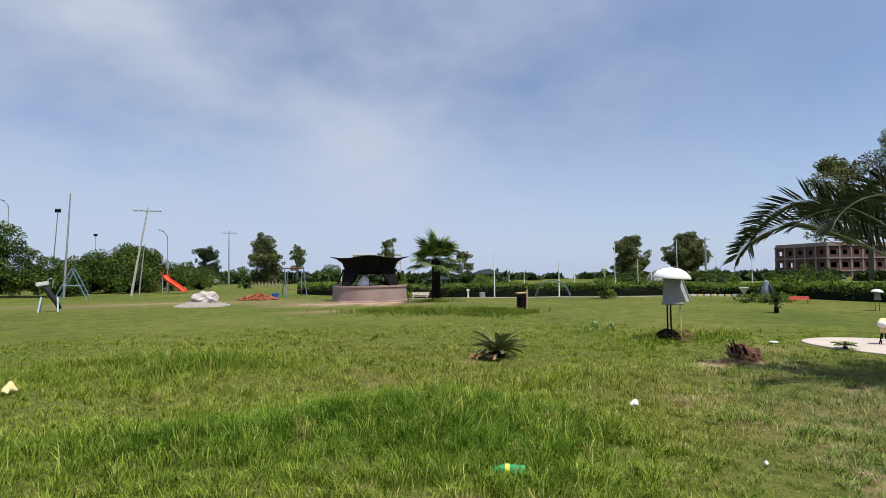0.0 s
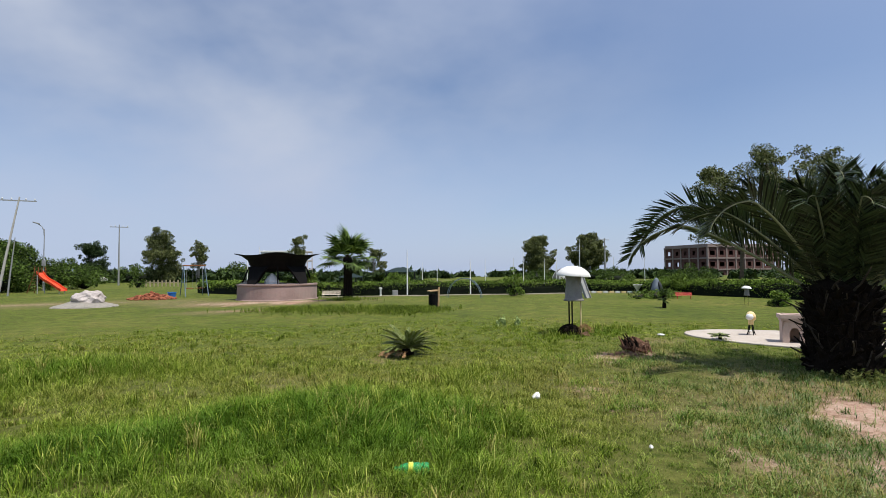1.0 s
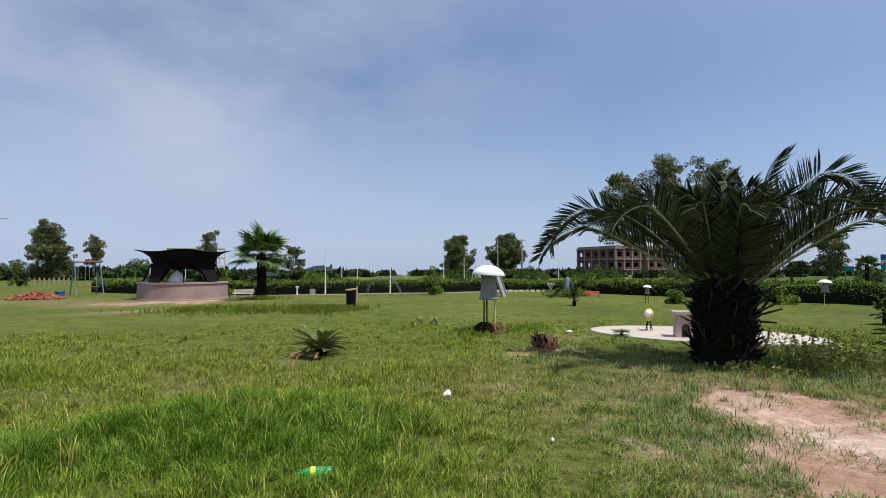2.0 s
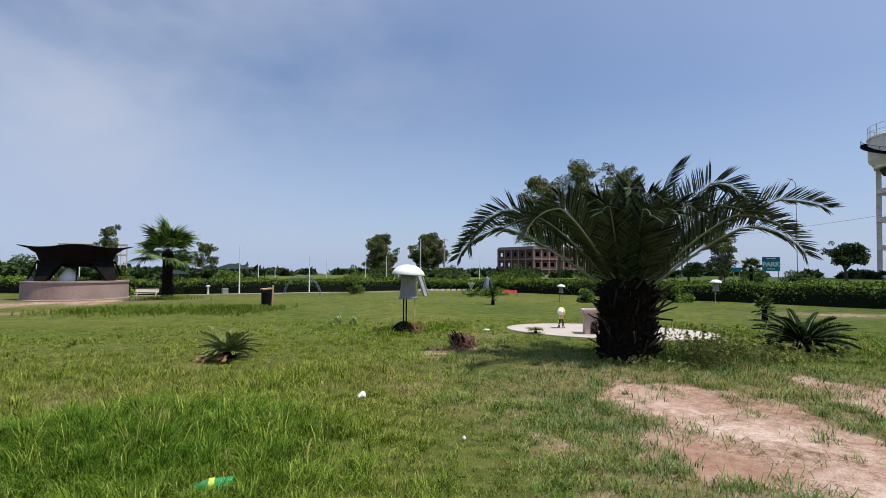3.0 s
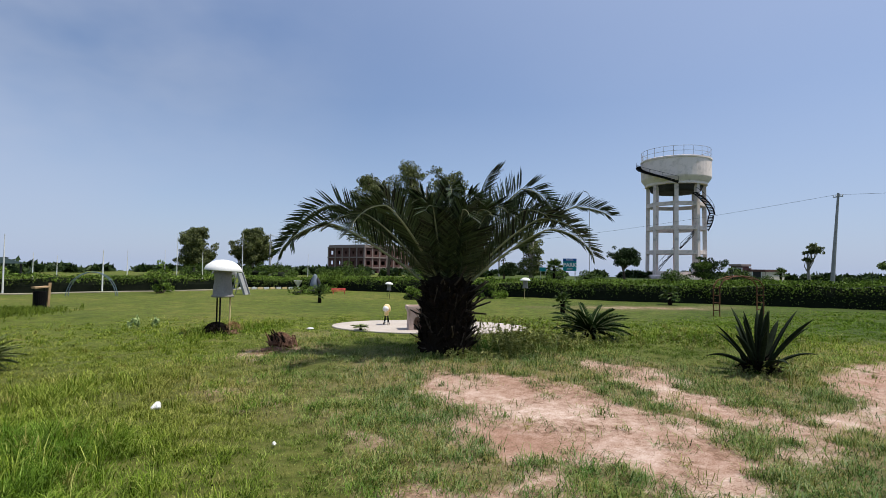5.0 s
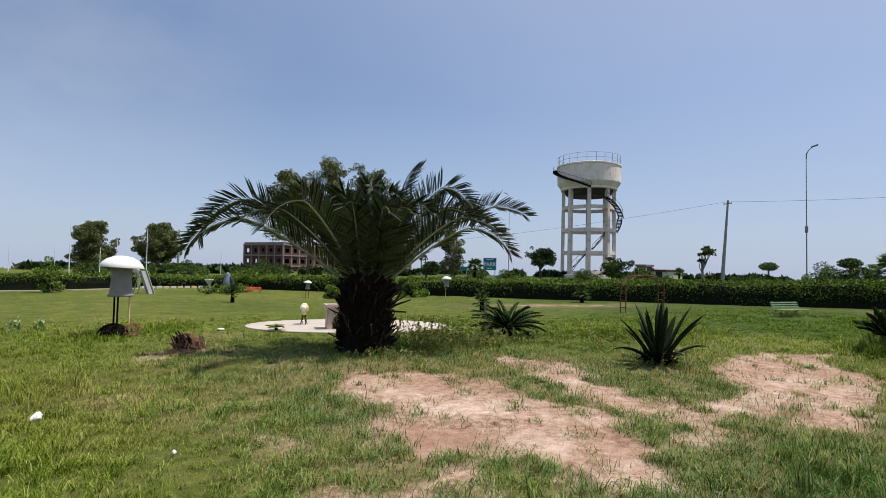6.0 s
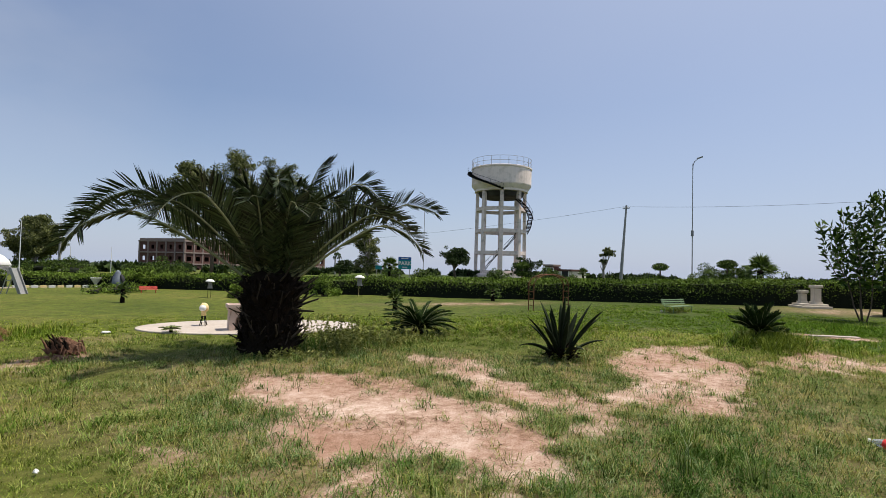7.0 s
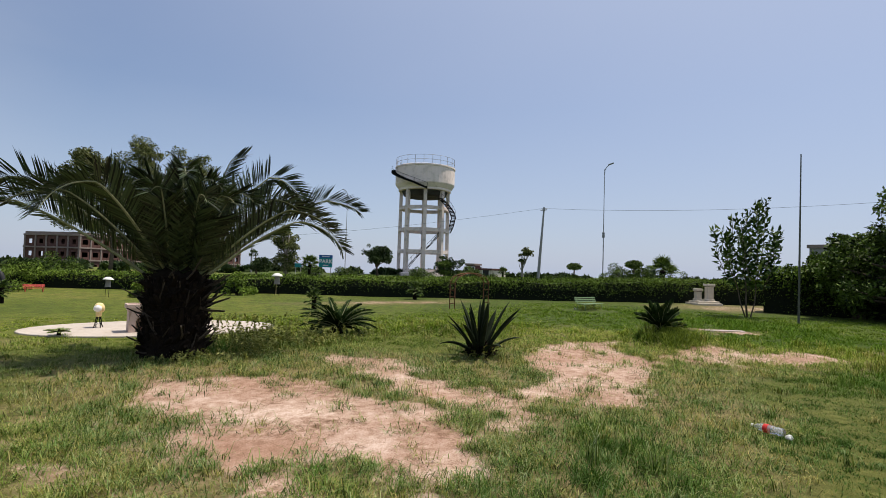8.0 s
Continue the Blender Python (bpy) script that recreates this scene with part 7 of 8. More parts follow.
# ---- gazebo, low green roofs, striped tent, parked car ----
def gazebo(x, y, w, high, label):
    top = thing("gazebo", x, y, None, 20, label, "gazebo")
    bm = bmesh.new()
    v = [bm.verts.new(q) for q in ((-w, -w, high), (w, -w, high), (w, w, high), (-w, w, high), (-w * 0.3, 0, high + w * 0.35), (w * 0.3, 0, high + w * 0.35))]
    for f in ((0, 1, 5, 4), (1, 2, 5), (2, 3, 4, 5), (3, 0, 4), (3, 2, 1, 0)):
        bm.faces.new([v[i] for i in f])
    bmesh.ops.recalc_face_normals(bm, faces=bm.faces)
    part("roof", bm, M_GREENROOF, top)
    for sx in (-1, 1):
        for sy in (-1, 1):
            bm = bmesh.new()
            tube(bm, [(sx * w * 0.8, sy * w * 0.8, -0.1), (sx * w * 0.8, sy * w * 0.8, high + 0.02)], 0.09, 8)
            part("post", bm, M_DARK, top)
    return top


gazebo(5.0, 59.7, 1.55, 1.25, "small gazebo with a dark green roof")
gazebo(-0.6, 55.0, 1.1, 0.75, "low green-roofed shelter behind the hedge")
tent = thing("striped_shelter", 23.1, 55.2, None, 0, "small white striped dome shelter behind the hedge", "shelter")
for k in range(8):
    bm = bmesh.new()
    rows = []
    for j in range(9):
        e = math.pi / 2 * j / 8
        rows.append([bm.verts.new((1.3 * math.cos(e) * math.cos(a), 1.3 * math.cos(e) * math.sin(a), 1.55 * math.sin(e))) for a in (math.pi * k / 4, math.pi * (k + 0.5) / 4, math.pi * (k + 1) / 4)])
    for a, b in zip(rows, rows[1:]):
        for j in range(2):
            bm.faces.new((a[j], a[j + 1], b[j + 1], b[j]))
    bmesh.ops.solidify(bm, geom=bm.faces[:], thickness=0.03)
    part("panel", bm, M_WHITE if k % 2 else M_GREYPAINT, tent)


def car(x, y, turn):
    top = thing("car", x, y, None, turn, "white parked car on rough ground", "car")
    bm = bmesh.new()
    prof = [(-2.1, 0.35), (-2.1, 0.75), (-1.9, 0.88), (-1.2, 0.95), (-0.6, 1.4), (0.7, 1.42), (1.3, 0.98), (2.0, 0.88), (2.1, 0.6), (2.1, 0.35)]
    l2 = [[bm.verts.new((a, s * (0.82 if b < 1.0 else 0.66), b)) for a, b in prof] for s in (-1, 1)]
    for k in range(len(prof)):
        j = (k + 1) % len(prof)
        bm.faces.new((l2[0][k], l2[0][j], l2[1][j], l2[1][k]))
    bm.faces.new(l2[0][::-1])
    bm.faces.new(l2[1])
    bmesh.ops.recalc_face_normals(bm, faces=bm.faces)
    part("body", bm, M_CAR, top)
    for s in (-1, 1):
        bm = bmesh.new()
        v = [bm.verts.new(q) for q in ((-1.0, s * 0.79, 1.0), (1.1, s * 0.79, 1.0), (0.62, s * 0.69, 1.34), (-0.55, s * 0.69, 1.34))]
        bm.faces.new(v)
        bmesh.ops.solidify(bm, geom=bm.faces[:], thickness=0.02 * s)
        part("side_window", bm, M_DARK, top)
        for px in (-1.3, 1.35):
            w = new("wheel")
            w.parent = top
            w.matrix_basis = pose(px, s * 0.76, 0.32, 90, 0, 0)
            bm = bmesh.new()
            lathe(bm, [(0.2, -0.1), (0.3, -0.1), (0.32, -0.06), (0.32, 0.06), (0.3, 0.1), (0.2, 0.1)], 20)
            part("tyre", bm, M_DARK, w)
            bm = bmesh.new()
            lathe(bm, [(0.19, -0.105), (0.19, 0.105)], 16)
            part("rim", bm, M_STEEL, w)
    return top


car(-34.8, 74.0, 10)


# ---- litter ----
def bottle(x, y, turn, k, mat, band, cap_mat, label, band_label, dent):
    top = thing("plastic_bottle", x, y, height(x, y) + 0.05 * k + 0.02, turn, label, "bottle")
    bm = bmesh.new()
    lathe(bm, [(0.02, -0.16), (0.04, -0.165), (0.046, -0.15), (0.047, -0.09), (0.043, -0.07), (0.047, -0.05), (0.047, 0.04), (0.043, 0.06), (0.046, 0.075), (0.034, 0.12), (0.016, 0.155), (0.014, 0.175)], 20, pose(0, 0, 0, 0, 90, 0) @ Matrix.Scale(k, 4), dent, 6)
    part("shell", bm, mat, top, smooth=True)
    bm = bmesh.new()
    lathe(bm, [(0.0485, 0.0), (0.0495, 0.004), (0.0495, 0.046), (0.0485, 0.05)], 20, pose(0, 0, 0, 0, 90, 0) @ Matrix.Scale(k * 1.02, 4), dent * 0.6, 6)
    part("label_band", bm, band, top, band_label)
    bm = bmesh.new()
    lathe(bm, [(0.017, 0.172), (0.017, 0.195), (0.012, 0.197)], 14, pose(0, 0, 0, 0, 90, 0) @ Matrix.Scale(k, 4))
    part("cap", bm, cap_mat, top)
    return top


bottle(0.49, 3.86, 172, 0.84, M_GREENPET, M_YELLOWLABEL, M_GREENPET, "empty green plastic bottle lying in the grass", "yellow-green label", 0.07).scale = (0.86, 1.05, 1.0)
bottle(6.35, -1.5, 50, 0.82, M_CLEARPET, M_REDLABEL, M_WHITE, "crushed clear plastic bottle lying on the lawn", "red label", 0.1)


def scrap(x, y, size, mat, seed, label):
    """A limp, folded scrap with a twisted peak."""
    top = thing("litter_scrap", x, y, height(x, y) + size * 0.45 + 0.02, seed * 40.0, label, "litter")
    bm = bmesh.new()
    bmesh.ops.create_icosphere(bm, subdivisions=3, radius=size)
    r = random.Random(seed)
    p = [r.uniform(0, 6.283) for _ in range(3)]
    for v in bm.verts:
        a, u = math.atan2(v.co.y, v.co.x), v.co.z / size
        fold = 1 + 0.3 * math.sin(3 * a + p[0] + 2 * u) + 0.16 * math.sin(7 * a + p[1] - 3 * u) + 0.08 * math.sin(13 * a + 5 * u)
        w = (1.05 - 0.55 * max(u, 0)) * fold
        v.co = Vector((v.co.x * w * 1.15 + 0.35 * size * max(u, 0), v.co.y * w * 0.8, v.co.z * (1.15 if u > 0 else 0.6) + 0.1 * size * math.sin(5 * a + p[2])))
    part("crumple", bm, mat, top, smooth=True)


scrap(2.2, 5.92, 0.046, M_PAPER, 1, "crumpled white plastic bag in the grass")
scrap(2.55, 4.05, 0.018, M_PAPER, 2, "scrap of white plastic in the grass")
scrap(-5.74, 6.75, 0.09, M_YELLOW, 3, "crumpled yellow wrapper in the grass")
scrap(21.9, 1.3, 0.05, M_PAPER, 4, "scrap of white plastic on the lawn")
scrap(6.18, -1.62, 0.03, M_PAPER, 5, "scrap of white plastic beside a bottle")
scrap(3.35, 1.42, 0.045, M_PAPER, 6, "scrap of white plastic on bare earth")

# ---- grass and weeds ----
def clear_of(x, y):
    """1 where grass may stand, 0 on slabs, inside things and before the bench, to keep it in the camera's view."""
    k = np.ones_like(x)
    for cx, cy, r in ((-4.15, 28.75, 2.1), (6.88, 6.27, 0.4), (21.6, 0.7, 1.1)):
        k = np.where(np.hypot(x - cx, y - cy) < r, 0.0, k)
    c, s = math.cos(radians(-46)), math.sin(radians(-46))
    dx, dy = x - 9.35, y - 9.25
    k = np.where(((dx * c + dy * s) / 2.6) ** 2 + ((dy * c - dx * s) / 1.45) ** 2 < 0.99, 0.0, k)
    return k


def tallness(x, y):
    """How high the grass stands, in metres."""
    h = 0.042 + 0.045 * field(x, y, 2.2, 51) ** 1.5 + 0.05 * np.clip(field(x, y, 5.0, 52) - 0.45, 0, 1) * 2
    h = h + 0.16 * bell(x, y, -4.4, 8.9, 1.5, 0.7) + 0.17 * bell(x, y, -1.2, 5.3, 1.3, 0.55, 20) + 0.15 * bell(x, y, 0.6, 5.1, 1.2, 0.75, -10) + 0.1 * bell(x, y, 1.8, 7.3, 0.9, 0.6)
    h = h + 0.05 * bell(x, y, -4.0, 8.0, 3.6, 1.4, 8) + 0.04 * bell(x, y, -0.2, 5.6, 1.1, 1.0) + 0.10 * bell(x, y, -2.8, 4.4, 1.6, 0.9) + 0.07 * bell(x, y, 0.4, 4.0, 2.0, 1.2) + 0.04 * bell(x, y, 1.2, 6.0, 1.6, 1.6)
    h = h + 0.3 * bell(x, y, 12.7, -1.15, 0.8, 0.9) + 0.08 * bell(x, y, 9.2, 1.5, 0.7, 0.6) + 0.18 * bell(x, y, 11.0, -5.6, 2.6, 2.2) + 0.16 * bell(x, y, 7.2, 0.0, 0.8, 0.5, 20)
    h = h + 0.2 * bell(x, y, 8.1, 5.9, 1.5, 0.7, -40) + 0.12 * bell(x, y, 12.2, 3.6, 2.2, 0.9, -30) + 0.1 * bell(x, y, 8.0, 1.2, 1.2, 0.5, -30)
    h = h + 0.22 * bell(x, y, -0.6, 18.6, 3.4, 0.55, -14) + 0.12 * bell(x, y, 1.6, 17.6, 1.6, 0.5) + 0.14 * bell(x, y, 5.4, 11.6, 1.2, 0.6, 20)
    h = h + 0.1 * bell(x, y, 17.5, -4.0, 3.0, 2.0) + 0.08 * bell(x, y, 4.2, 0.2, 1.0, 0.6, -20) + 0.1 * bell(x, y, 5.7, 0.2, 1.2, 0.6, 0) + 0.06 * bell(x, y, 6.4, 1.3, 0.5, 0.9)
    h = h + 0.1 * bell(x, y, 4.9, -0.1, 1.2, 0.6, -10) + 0.06 * bell(x, y, 3.6, 1.2, 0.5, 0.4)
    h = np.maximum(h * (1 - 0.4 * np.clip(1.4 * bell(x, y, 3.4, 4.4, 1.9, 2.2, 20), 0, 1)) * (1 - 0.2 * bell(x, y, 2.9, 2.6, 1.0, 0.9)), 0.032)
    # kept low round the bottle so that the camera sees it
    return h * (1 - 0.7 * np.clip(1.5 * bell(x, y, 0.48, 3.9, 0.18, 0.14), 0, 1))


def lush_side(x, y):
    """1 towards the tall hedge, 0 over the rest of the lawn."""
    return np.clip((np.degrees(np.arctan2(x, y)) - 66) / 16, 0, 1)


def trodden(x, y):
    """How worn and dull the lawn is, 0 to 1: round the bare patches, not in the long grass beyond the walk."""
    return np.clip((x - 0.35 * y - 0.5) / 2.0, 0, 1) * np.clip((13.0 - np.hypot(x, y)) / 4.0, 0, 1) * np.clip(0.6 + 0.8 * field(x, y, 0.8, 66), 0, 1)


def dull_blades(ob):
    """Marks the blades of a grass mesh that stand on worn lawn."""
    co = np.empty(len(ob.data.vertices) * 3, dtype=np.float32)
    ob.data.vertices.foreach_get("co", co)
    co = co.reshape(-1, 3).astype(float)
    mark = ob.data.attributes.new("dull", "FLOAT", "POINT")
    mark.data.foreach_set("value", trodden(co[:, 0], co[:, 1]).astype(np.float32))


def blades(r0, r1, a0, a1, density, wide, jointed, seed, tall=1.0):
    """Blades of grass over a ring sector of lawn round the walk's start, angles clockwise from +y."""
    g = np.random.default_rng(seed)
    n = int(density * math.pi * (r1 * r1 - r0 * r0) * (a1 - a0) / 360)
    r = np.sqrt(g.uniform(r0 * r0, r1 * r1, n))
    a = np.radians(g.uniform(a0, a1, n))
    x, y = r * np.sin(a), r * np.cos(a)
    tuft = field(x, y, 0.16, 60, 2)
    keep = g.uniform(0, 1, n) < clear_of(x, y) * (1 - 0.992 * np.clip(bareness(x, y) * 1.9, 0, 1) ** 0.8) * np.clip(2.0 * (tuft - 0.2), 0.25, 1)
    if r0 >= 18.0:
        keep &= g.uniform(0, 1, n) < lush_side(x, y)
    x, y, tuft = x[keep], y[keep], tuft[keep]
    margin = bareness(x, y, True)
    more = g.uniform(0, 1, len(x)) > 0.8 * margin
    x, y, tuft, margin = x[more], y[more], tuft[more], margin[more]
    n = len(x)
    h = tallness(x, y) * g.uniform(0.45, 1.35, n) * (0.35 + 1.3 * tuft ** 1.3) * (0.6 + 0.8 * field(x, y, 0.55, 63)) * tall * (1 - 0.45 * np.clip(bareness(x, y), 0, 1)) * (1 - 0.5 * margin) * (1 - 0.4 * trodden(x, y))
    stray = g.uniform(0, 1, n) < 0.012 * (1 - 0.8 * trodden(x, y))
    h = np.where(stray, h * 1.7 + 0.03, h) * np.clip((18.2 + 9.0 * lush_side(x, y) - np.hypot(x, y)) / 4.5, 0.08, 1)
    z = relief(x, y) - 0.01
    t = g.uniform(0, 6.283, n)
    lean = g.uniform(0.25, 1.5, n)
    la = t + g.normal(0, 0.9, n) + 1.57
    lx, ly = np.cos(la) * lean * h, np.sin(la) * lean * h
    w = wide * g.uniform(0.6, 1.3, n)
    sx, sy = np.cos(t) * w, np.sin(t) * w
    if jointed:
        v = np.stack([np.stack([x - sx, y - sy, z], 1), np.stack([x + sx, y + sy, z], 1), np.stack([x + sx * 0.75 + lx * 0.35, y + sy * 0.75 + ly * 0.35, z + h * 0.6], 1),
                      np.stack([x - sx * 0.75 + lx * 0.35, y - sy * 0.75 + ly * 0.35, z + h * 0.6], 1), np.stack([x + lx, y + ly, z + h * (1 - 0.25 * lean)], 1)], 1).reshape(-1, 3)
        o = np.arange(n)[:, None] * 5
        f = np.concatenate([o + np.array([0, 1, 2]), o + np.array([0, 2, 3]), o + np.array([3, 2, 4])], 1).reshape(-1, 3)
    else:
        v = np.stack([np.stack([x - sx, y - sy, z], 1), np.stack([x + sx, y + sy, z], 1), np.stack([x + lx, y + ly, z + h * (1 - 0.2 * lean)], 1)], 1).reshape(-1, 3)
        f = np.arange(n * 3).reshape(-1, 3)
    # below zero the blades darken; long grass thus carries its own shade
    dry = np.clip(bareness(x, y) * 1.5, 0, 0.8) + 0.55 * margin + np.where(stray, 0.5, 0.0) + 0.25 * bell(x, y, 11.0, 4.0, 3.0, 1.0, -35) + 0.32 * bell(x, y, -2.0, 10.5, 4.5, 2.6) + 0.2 * bell(x, y, 0.5, 7.6, 2.0, 0.8) + 0.18 * bell(x, y, -1.6, 7.2, 1.8, 0.9) + 0.3 * bell(x, y, 3.0, 6.6, 1.8, 1.6) + 0.22 * bell(x, y, 3.2, 4.2, 1.6, 1.8) + 0.35 * bell(x, y, 7.0, 4.8, 1.6, 0.8, -40) + 0.3 * bell(x, y, 19.0, 9.0, 4.0, 1.2, -40) - 3.4 * np.clip(tallness(x, y) - 0.075, 0, 0.2) - 0.3 * lushness(x, y) - 0.05 * bell(x, y, -0.6, 4.3, 2.4, 1.1) - 0.35 * bell(x, y, 5.6, -1.8, 2.2, 1.4) - 0.9 * bell(x, y, 4.9, -0.1, 1.3, 0.7, -10) - 0.5 * bell(x, y, 6.3, 0.0, 0.9, 0.6) - 0.22 * bell(x, y, 4.6, 0.2, 3.2, 3.0) - 0.2 * bell(x, y, 3.0, 3.6, 1.6, 1.4)
    return v, f, np.repeat(np.clip(dry, -0.4, 0.9), 5 if jointed else 3)


parts_v, parts_f, parts_d, count = [], [], [], 0
for args in ((2.2, 6.5, -50, 122, 4700, 0.0029, True, 701), (6.5, 11.0, -48, 120, 4300, 0.0046, False, 702, 0.95), (11.0, 18.0, -47, 118, 1700, 0.0085, False, 703, 0.6),
             (2.2, 6.5, -44, 24, 3200, 0.0027, True, 707), (2.2, 7.5, 24, 122, 4200, 0.003, False, 708), (18.0, 27.0, 66, 118, 900, 0.012, False, 709, 0.8), (0.0, 2.2, 0, 360, 1800, 0.005, False, 705), (2.2, 14.0, 122, 310, 110, 0.014, False, 706)):
    v, f, dry = blades(*args)
    parts_d.append(dry)
    parts_v.append(v)
    parts_f.append(f + count)
    count += len(v)
grass = linked("grass", array_mesh("grass", np.concatenate(parts_v), np.concatenate(parts_f)), M_GRASS)
dry_at = grass.data.attributes.new("dry", "FLOAT", "POINT")
dry_at.data.foreach_set("value", np.concatenate(parts_d).astype(np.float32))
dull_blades(grass)
tagged(grass, "rough green lawn grass with dry straw blades", "grass", kind="stuff")


def tufts(n, seed):
    """Clumps of long curving grass blades where the lawn stands high."""
    g = np.random.default_rng(seed)
    r, a = np.sqrt(g.uniform(2.4 ** 2, 15.0 ** 2, n * 6)), np.radians(g.uniform(-48, 118, n * 6))
    x, y = r * np.sin(a), r * np.cos(a)
    w = clear_of(x, y) * (1 - bareness(x, y)) * (1 - 0.85 * bareness(x, y, True)) * np.clip((tallness(x, y) - 0.04) * 6, 0.06, 1) * (np.hypot(x - 0.48, y - 3.8) > 0.38) * (1 - 0.75 * trodden(x, y))
    ok = g.uniform(0, 1, len(x)) < w
    x, y = x[ok][:n], y[ok][:n]
    vs, fs, ds, c = [], [], [], 0
    for cx, cy in zip(x, y):
        m = int(g.integers(14, 34))
        hi = (0.05 + 0.85 * float(tallness(cx, cy))) * g.uniform(0.6, 1.3)
        bx, by = cx + g.normal(0, 0.035, m), cy + g.normal(0, 0.035, m)
        bz = relief(bx, by) - 0.01
        t = g.uniform(0, 6.283, m)
        h = hi * g.uniform(0.5, 1.15, m)
        out = h * g.uniform(0.2, 0.9, m)
        wd = g.uniform(0.0022, 0.0045, m)
        sx, sy, ox, oy = -np.sin(t) * wd, np.cos(t) * wd, np.cos(t) * out, np.sin(t) * out
        rows = []
        for k, (up, side, fat) in enumerate(((0, 0, 1.0), (0.55, 0.22, 0.9), (0.9, 0.6, 0.6), (0.88, 1.05, 0.05))):
            rows.append(np.stack([bx + ox * side - sx * fat, by + oy * side - sy * fat, bz + h * up], 1))
            rows.append(np.stack([bx + ox * side + sx * fat, by + oy * side + sy * fat, bz + h * up], 1))
        vs.append(np.stack(rows, 1).reshape(-1, 3))
        o = c + np.arange(m)[:, None] * 8
        fs.append(np.concatenate([o + np.array([0, 1, 3, 2]), o + np.array([2, 3, 5, 4]), o + np.array([4, 5, 7, 6])], 1).reshape(-1, 4))
        ds.append(np.full(m * 8, 0.75 if g.uniform() < 0.16 else 0.0))
        c += m * 8
    ob = linked("grass_tufts", array_mesh("grass_tufts", np.concatenate(vs), np.concatenate(fs)), M_GRASS)
    k = ob.data.attributes.new("dry", "FLOAT", "POINT")
    k.data.foreach_set("value", np.concatenate(ds).astype(np.float32))
    dull_blades(ob)
    return tagged(ob, "tufts of long bright green grass in the lawn", "grass", kind="stuff")


tufts(1500, 711)


def dry_tufts(n, seed):
    """Low sprawling clumps, half of them dying back, on and round the bare patches."""
    g = np.random.default_rng(seed)
    x, y = g.uniform(1.5, 14.5, n * 14), g.uniform(-5.0, 9.5, n * 14)
    b, halo = bareness(x, y), bareness(x, y, True)
    ok = (g.uniform(0, 1, len(x)) < clear_of(x, y) * np.where(b > 0.45, 0.03, 0.15 + 0.85 * b) * np.clip(halo * 2, 0, 1)) & (halo > 0.15)
    x, y = x[ok][:n], y[ok][:n]
    vs, fs, ds, c = [], [], [], 0
    for cx, cy in zip(x, y):
        green = g.uniform() < 0.5
        m = int(g.integers(30, 70)) if green else int(g.integers(16, 46))
        r = g.uniform(0.04, 0.12)
        bx, by = cx + g.normal(0, r, m), cy + g.normal(0, r, m)
        bz = relief(bx, by) - 0.006
        t = g.uniform(0, 6.283, m)
        ln = g.uniform(0.03, 0.12, m) * (1.15 if green else 1.0)
        up = ln * g.uniform(0.2, 1.0, m)
        wd = g.uniform(0.0018, 0.0034, m)
        sx, sy, ox, oy = -np.sin(t) * wd, np.cos(t) * wd, np.cos(t) * ln, np.sin(t) * ln
        rows = []
        for k, (hi, side, fat) in enumerate(((0, 0, 1.0), (0.8, 0.45, 0.8), (0.75, 1.0, 0.1))):
            rows.append(np.stack([bx + ox * side - sx * fat, by + oy * side - sy * fat, bz + up * hi], 1))
            rows.append(np.stack([bx + ox * side + sx * fat, by + oy * side + sy * fat, bz + up * hi], 1))
        vs.append(np.stack(rows, 1).reshape(-1, 3))
        o = c + np.arange(m)[:, None] * 6
        fs.append(np.concatenate([o + np.array([0, 1, 3, 2]), o + np.array([2, 3, 5, 4])], 1).reshape(-1, 4))
        ds.append(np.repeat(np.clip((g.uniform(-0.35, 0.1) if green else g.uniform(0.25, 0.9)) + g.normal(0, 0.15, m), -0.4, 0.95), 6))
        c += m * 6
    ob = linked("dry_grass", array_mesh("dry_grass", np.concatenate(vs), np.concatenate(fs)), M_GRASS)
    k = ob.data.attributes.new("dry", "FLOAT", "POINT")
    k.data.foreach_set("value", np.concatenate(ds).astype(np.float32))
    dull_blades(ob)
    return tagged(ob, "low brown and green clumps of grass on bare earth", "grass", kind="stuff")


dry_tufts(4600, 712)


def weeds(name, spots, seed, label, mat, long=0.075, wide=0.022, up=0.5):
    """Leafy weeds: thin stalks with small leaves."""
    g = np.random.default_rng(seed)
    ps, ds, sv, sf, c = [], [], [], [], 0
    for cx, cy, sx, sy, turn, n, hi in spots:
        ct, st = math.cos(radians(turn)), math.sin(radians(turn))
        for k in range(n):
            u, w = g.normal(0, sx * 0.6), g.normal(0, sy * 0.6)
            x, y = cx + u * ct - w * st, cy + u * st + w * ct
            h = hi * g.uniform(0.35, 1.1)
            z = height(x, y)
            lx, ly = g.normal(0, 0.25, 2) * h
            sv += [(x - 0.004, y, z - 0.02), (x + 0.004, y, z - 0.02), (x + lx, y + ly, z + h)]
            sf.append((c, c + 1, c + 2))
            c += 3
            for s in g.uniform(0.15, 1.0, int(6 + 26 * h)):
                ps.append((x + lx * s, y + ly * s, z + h * s))
                ds.append((g.normal(0, 1), g.normal(0, 1), up))
    leaf = leaf_mesh(name, np.array(ps), np.array(ds), long, wide, seed, 0.4)
    ob = linked(name, leaf, mat)
    tagged(ob, label, "weeds", kind="stuff")
    st_me = array_mesh("stalks", np.array(sv), np.array(sf))
    linked("stalks", st_me, mat, ob)["kind"] = "stuff"
    return ob


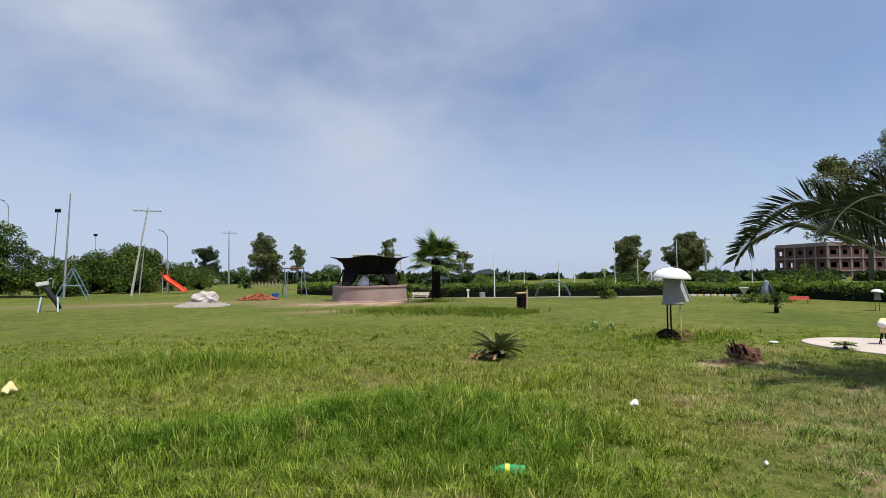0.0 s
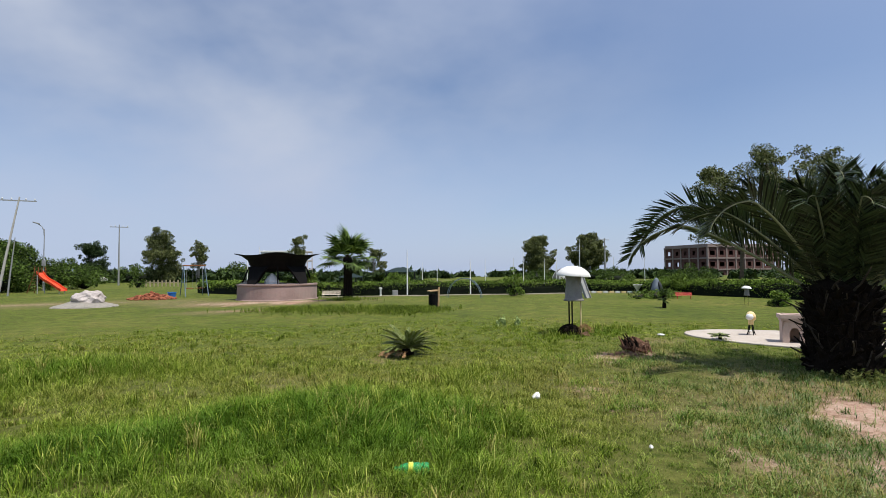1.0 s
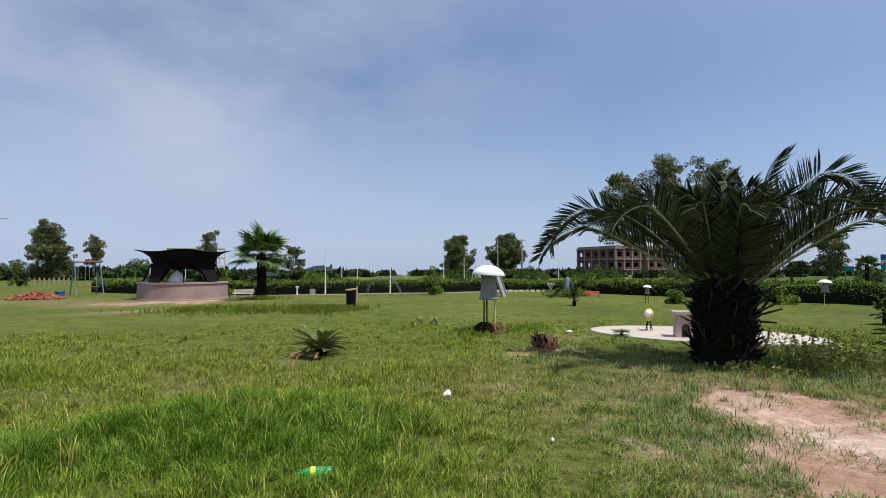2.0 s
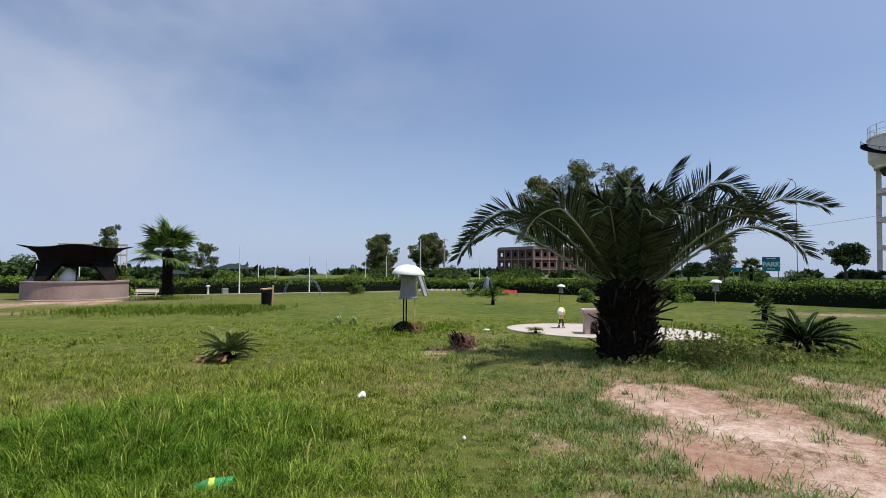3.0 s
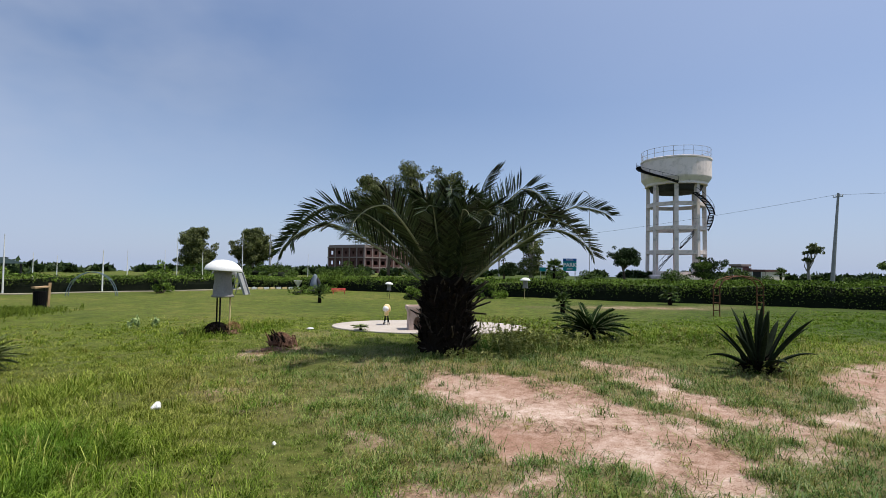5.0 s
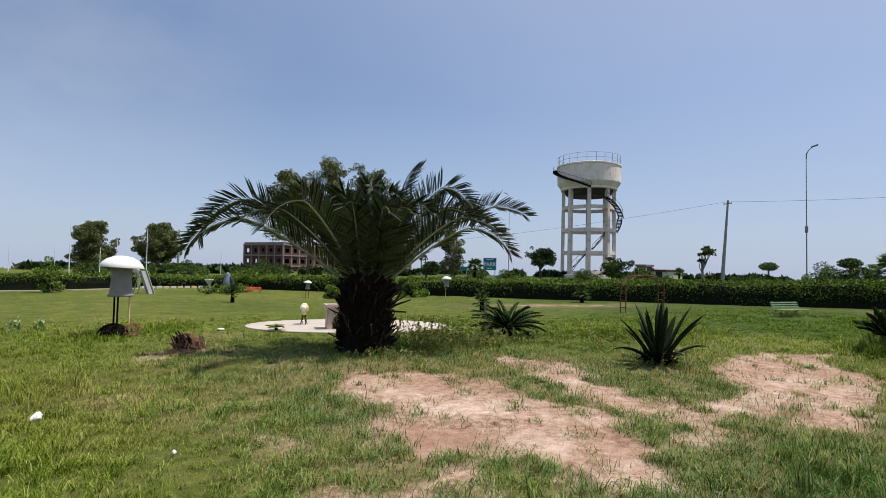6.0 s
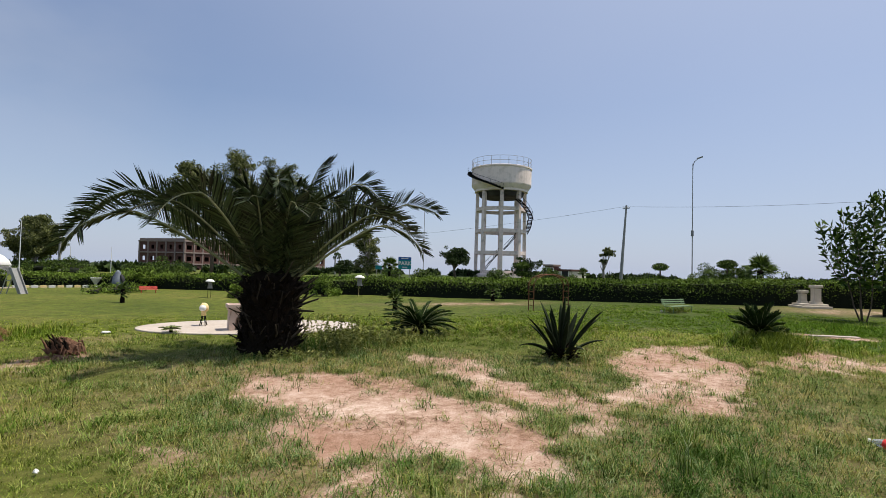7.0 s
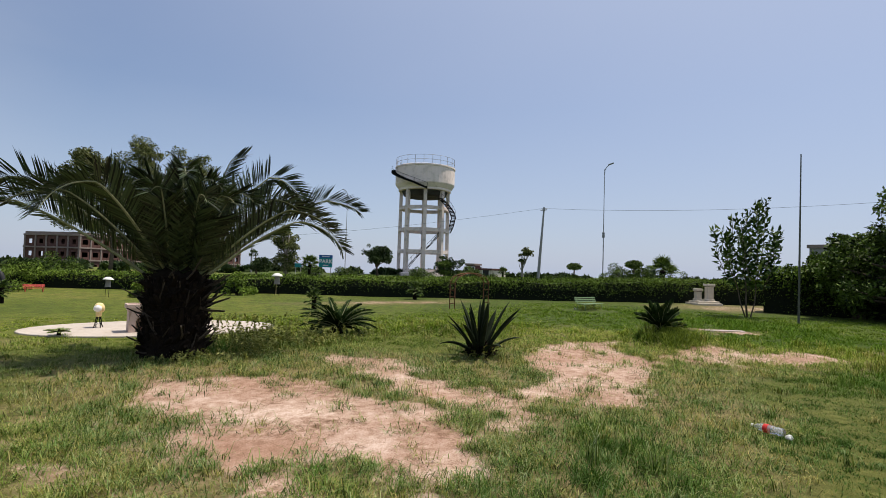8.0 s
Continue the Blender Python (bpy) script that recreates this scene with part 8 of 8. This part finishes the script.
weeds("weeds", [(7.95, 5.85, 0.9, 0.45, -40, 130, 0.58), (8.9, 5.3, 0.7, 0.3, -30, 50, 0.35), (6.7, 5.65, 0.6, 0.15, -40, 50, 0.16), (7.6, 5.4, 0.25, 0.25, 0, 60, 0.4), (9.0, 5.0, 0.9, 0.4, -30, 90, 0.26), (9.3, 1.95, 0.4, 0.35, 0, 70, 0.2), (12.9, -1.2, 0.8, 0.7, 0, 35, 0.2), (22.1, 0.8, 0.5, 0.25, -42, 60, 0.24),
                (12.0, 3.2, 1.4, 0.6, -30, 120, 0.25)], 91, "straggly green and straw weeds round the palm and cycads", M_WEED)
weeds("weeds", [(3.93, 13.3, 0.1, 0.08, 0, 7, 0.3), (4.3, 13.2, 0.12, 0.1, 0, 7, 0.25)], 92, "two small leafy weeds in the lawn", M_PALEWEED, 0.1, 0.05)
weeds("long_grass", [(-2.2, 19.1, 1.5, 0.5, -16, 520, 0.15), (1.7, 17.7, 1.0, 0.55, 10, 620, 0.18), (-0.2, 18.0, 1.6, 0.6, -14, 460, 0.12), (0.4, 19.2, 1.2, 0.3, -4, 200, 0.2),
                     (12.55, -1.3, 0.6, 0.45, 0, 300, 0.26), (-0.3, 24.6, 0.9, 0.4, 0, 240, 0.16), (2.6, 19.3, 0.9, 0.4, 0, 260, 0.16)], 93, "stands of long green grass on the lawn", M_LONG, 0.16, 0.012, 2.2)


def clods(n, seed):
    """Loose crumbs of earth and small stones on the bare patches."""
    g = np.random.default_rng(seed)
    x, y = g.uniform(2.5, 14.0, n * 8), g.uniform(-4.5, 9.0, n * 8)
    ok = bareness(x, y) > g.uniform(0.15, 0.9, len(x))
    x, y = x[ok][:n], y[ok][:n]
    m = len(x)
    base = np.array([(1, 0, 0), (-1, 0, 0), (0, 1, 0), (0, -1, 0), (0, 0, 1), (0, 0, -1)], dtype=float)
    tri = np.array([(0, 2, 4), (2, 1, 4), (1, 3, 4), (3, 0, 4), (2, 0, 5), (1, 2, 5), (3, 1, 5), (0, 3, 5)])
    s = 0.003 + 0.011 * g.uniform(0, 1, m) ** 4
    v = base[None] * s[:, None, None] * g.uniform(0.6, 1.3, (m, 6, 1)) + g.normal(0, 0.25, (m, 6, 3)) * s[:, None, None]
    v = v * np.array([1, 1, 0.7]) + np.stack([x, y, relief(x, y) + s * 0.3], 1)[:, None, :]
    f = (np.arange(m)[:, None, None] * 6 + tri[None]).reshape(-1, 3)
    ob = linked("earth_clods", array_mesh("earth_clods", v.reshape(-1, 3), f), M_CLOD)
    return tagged(ob, "loose crumbs of dry reddish earth", "earth", kind="stuff")


clods(900, 721)
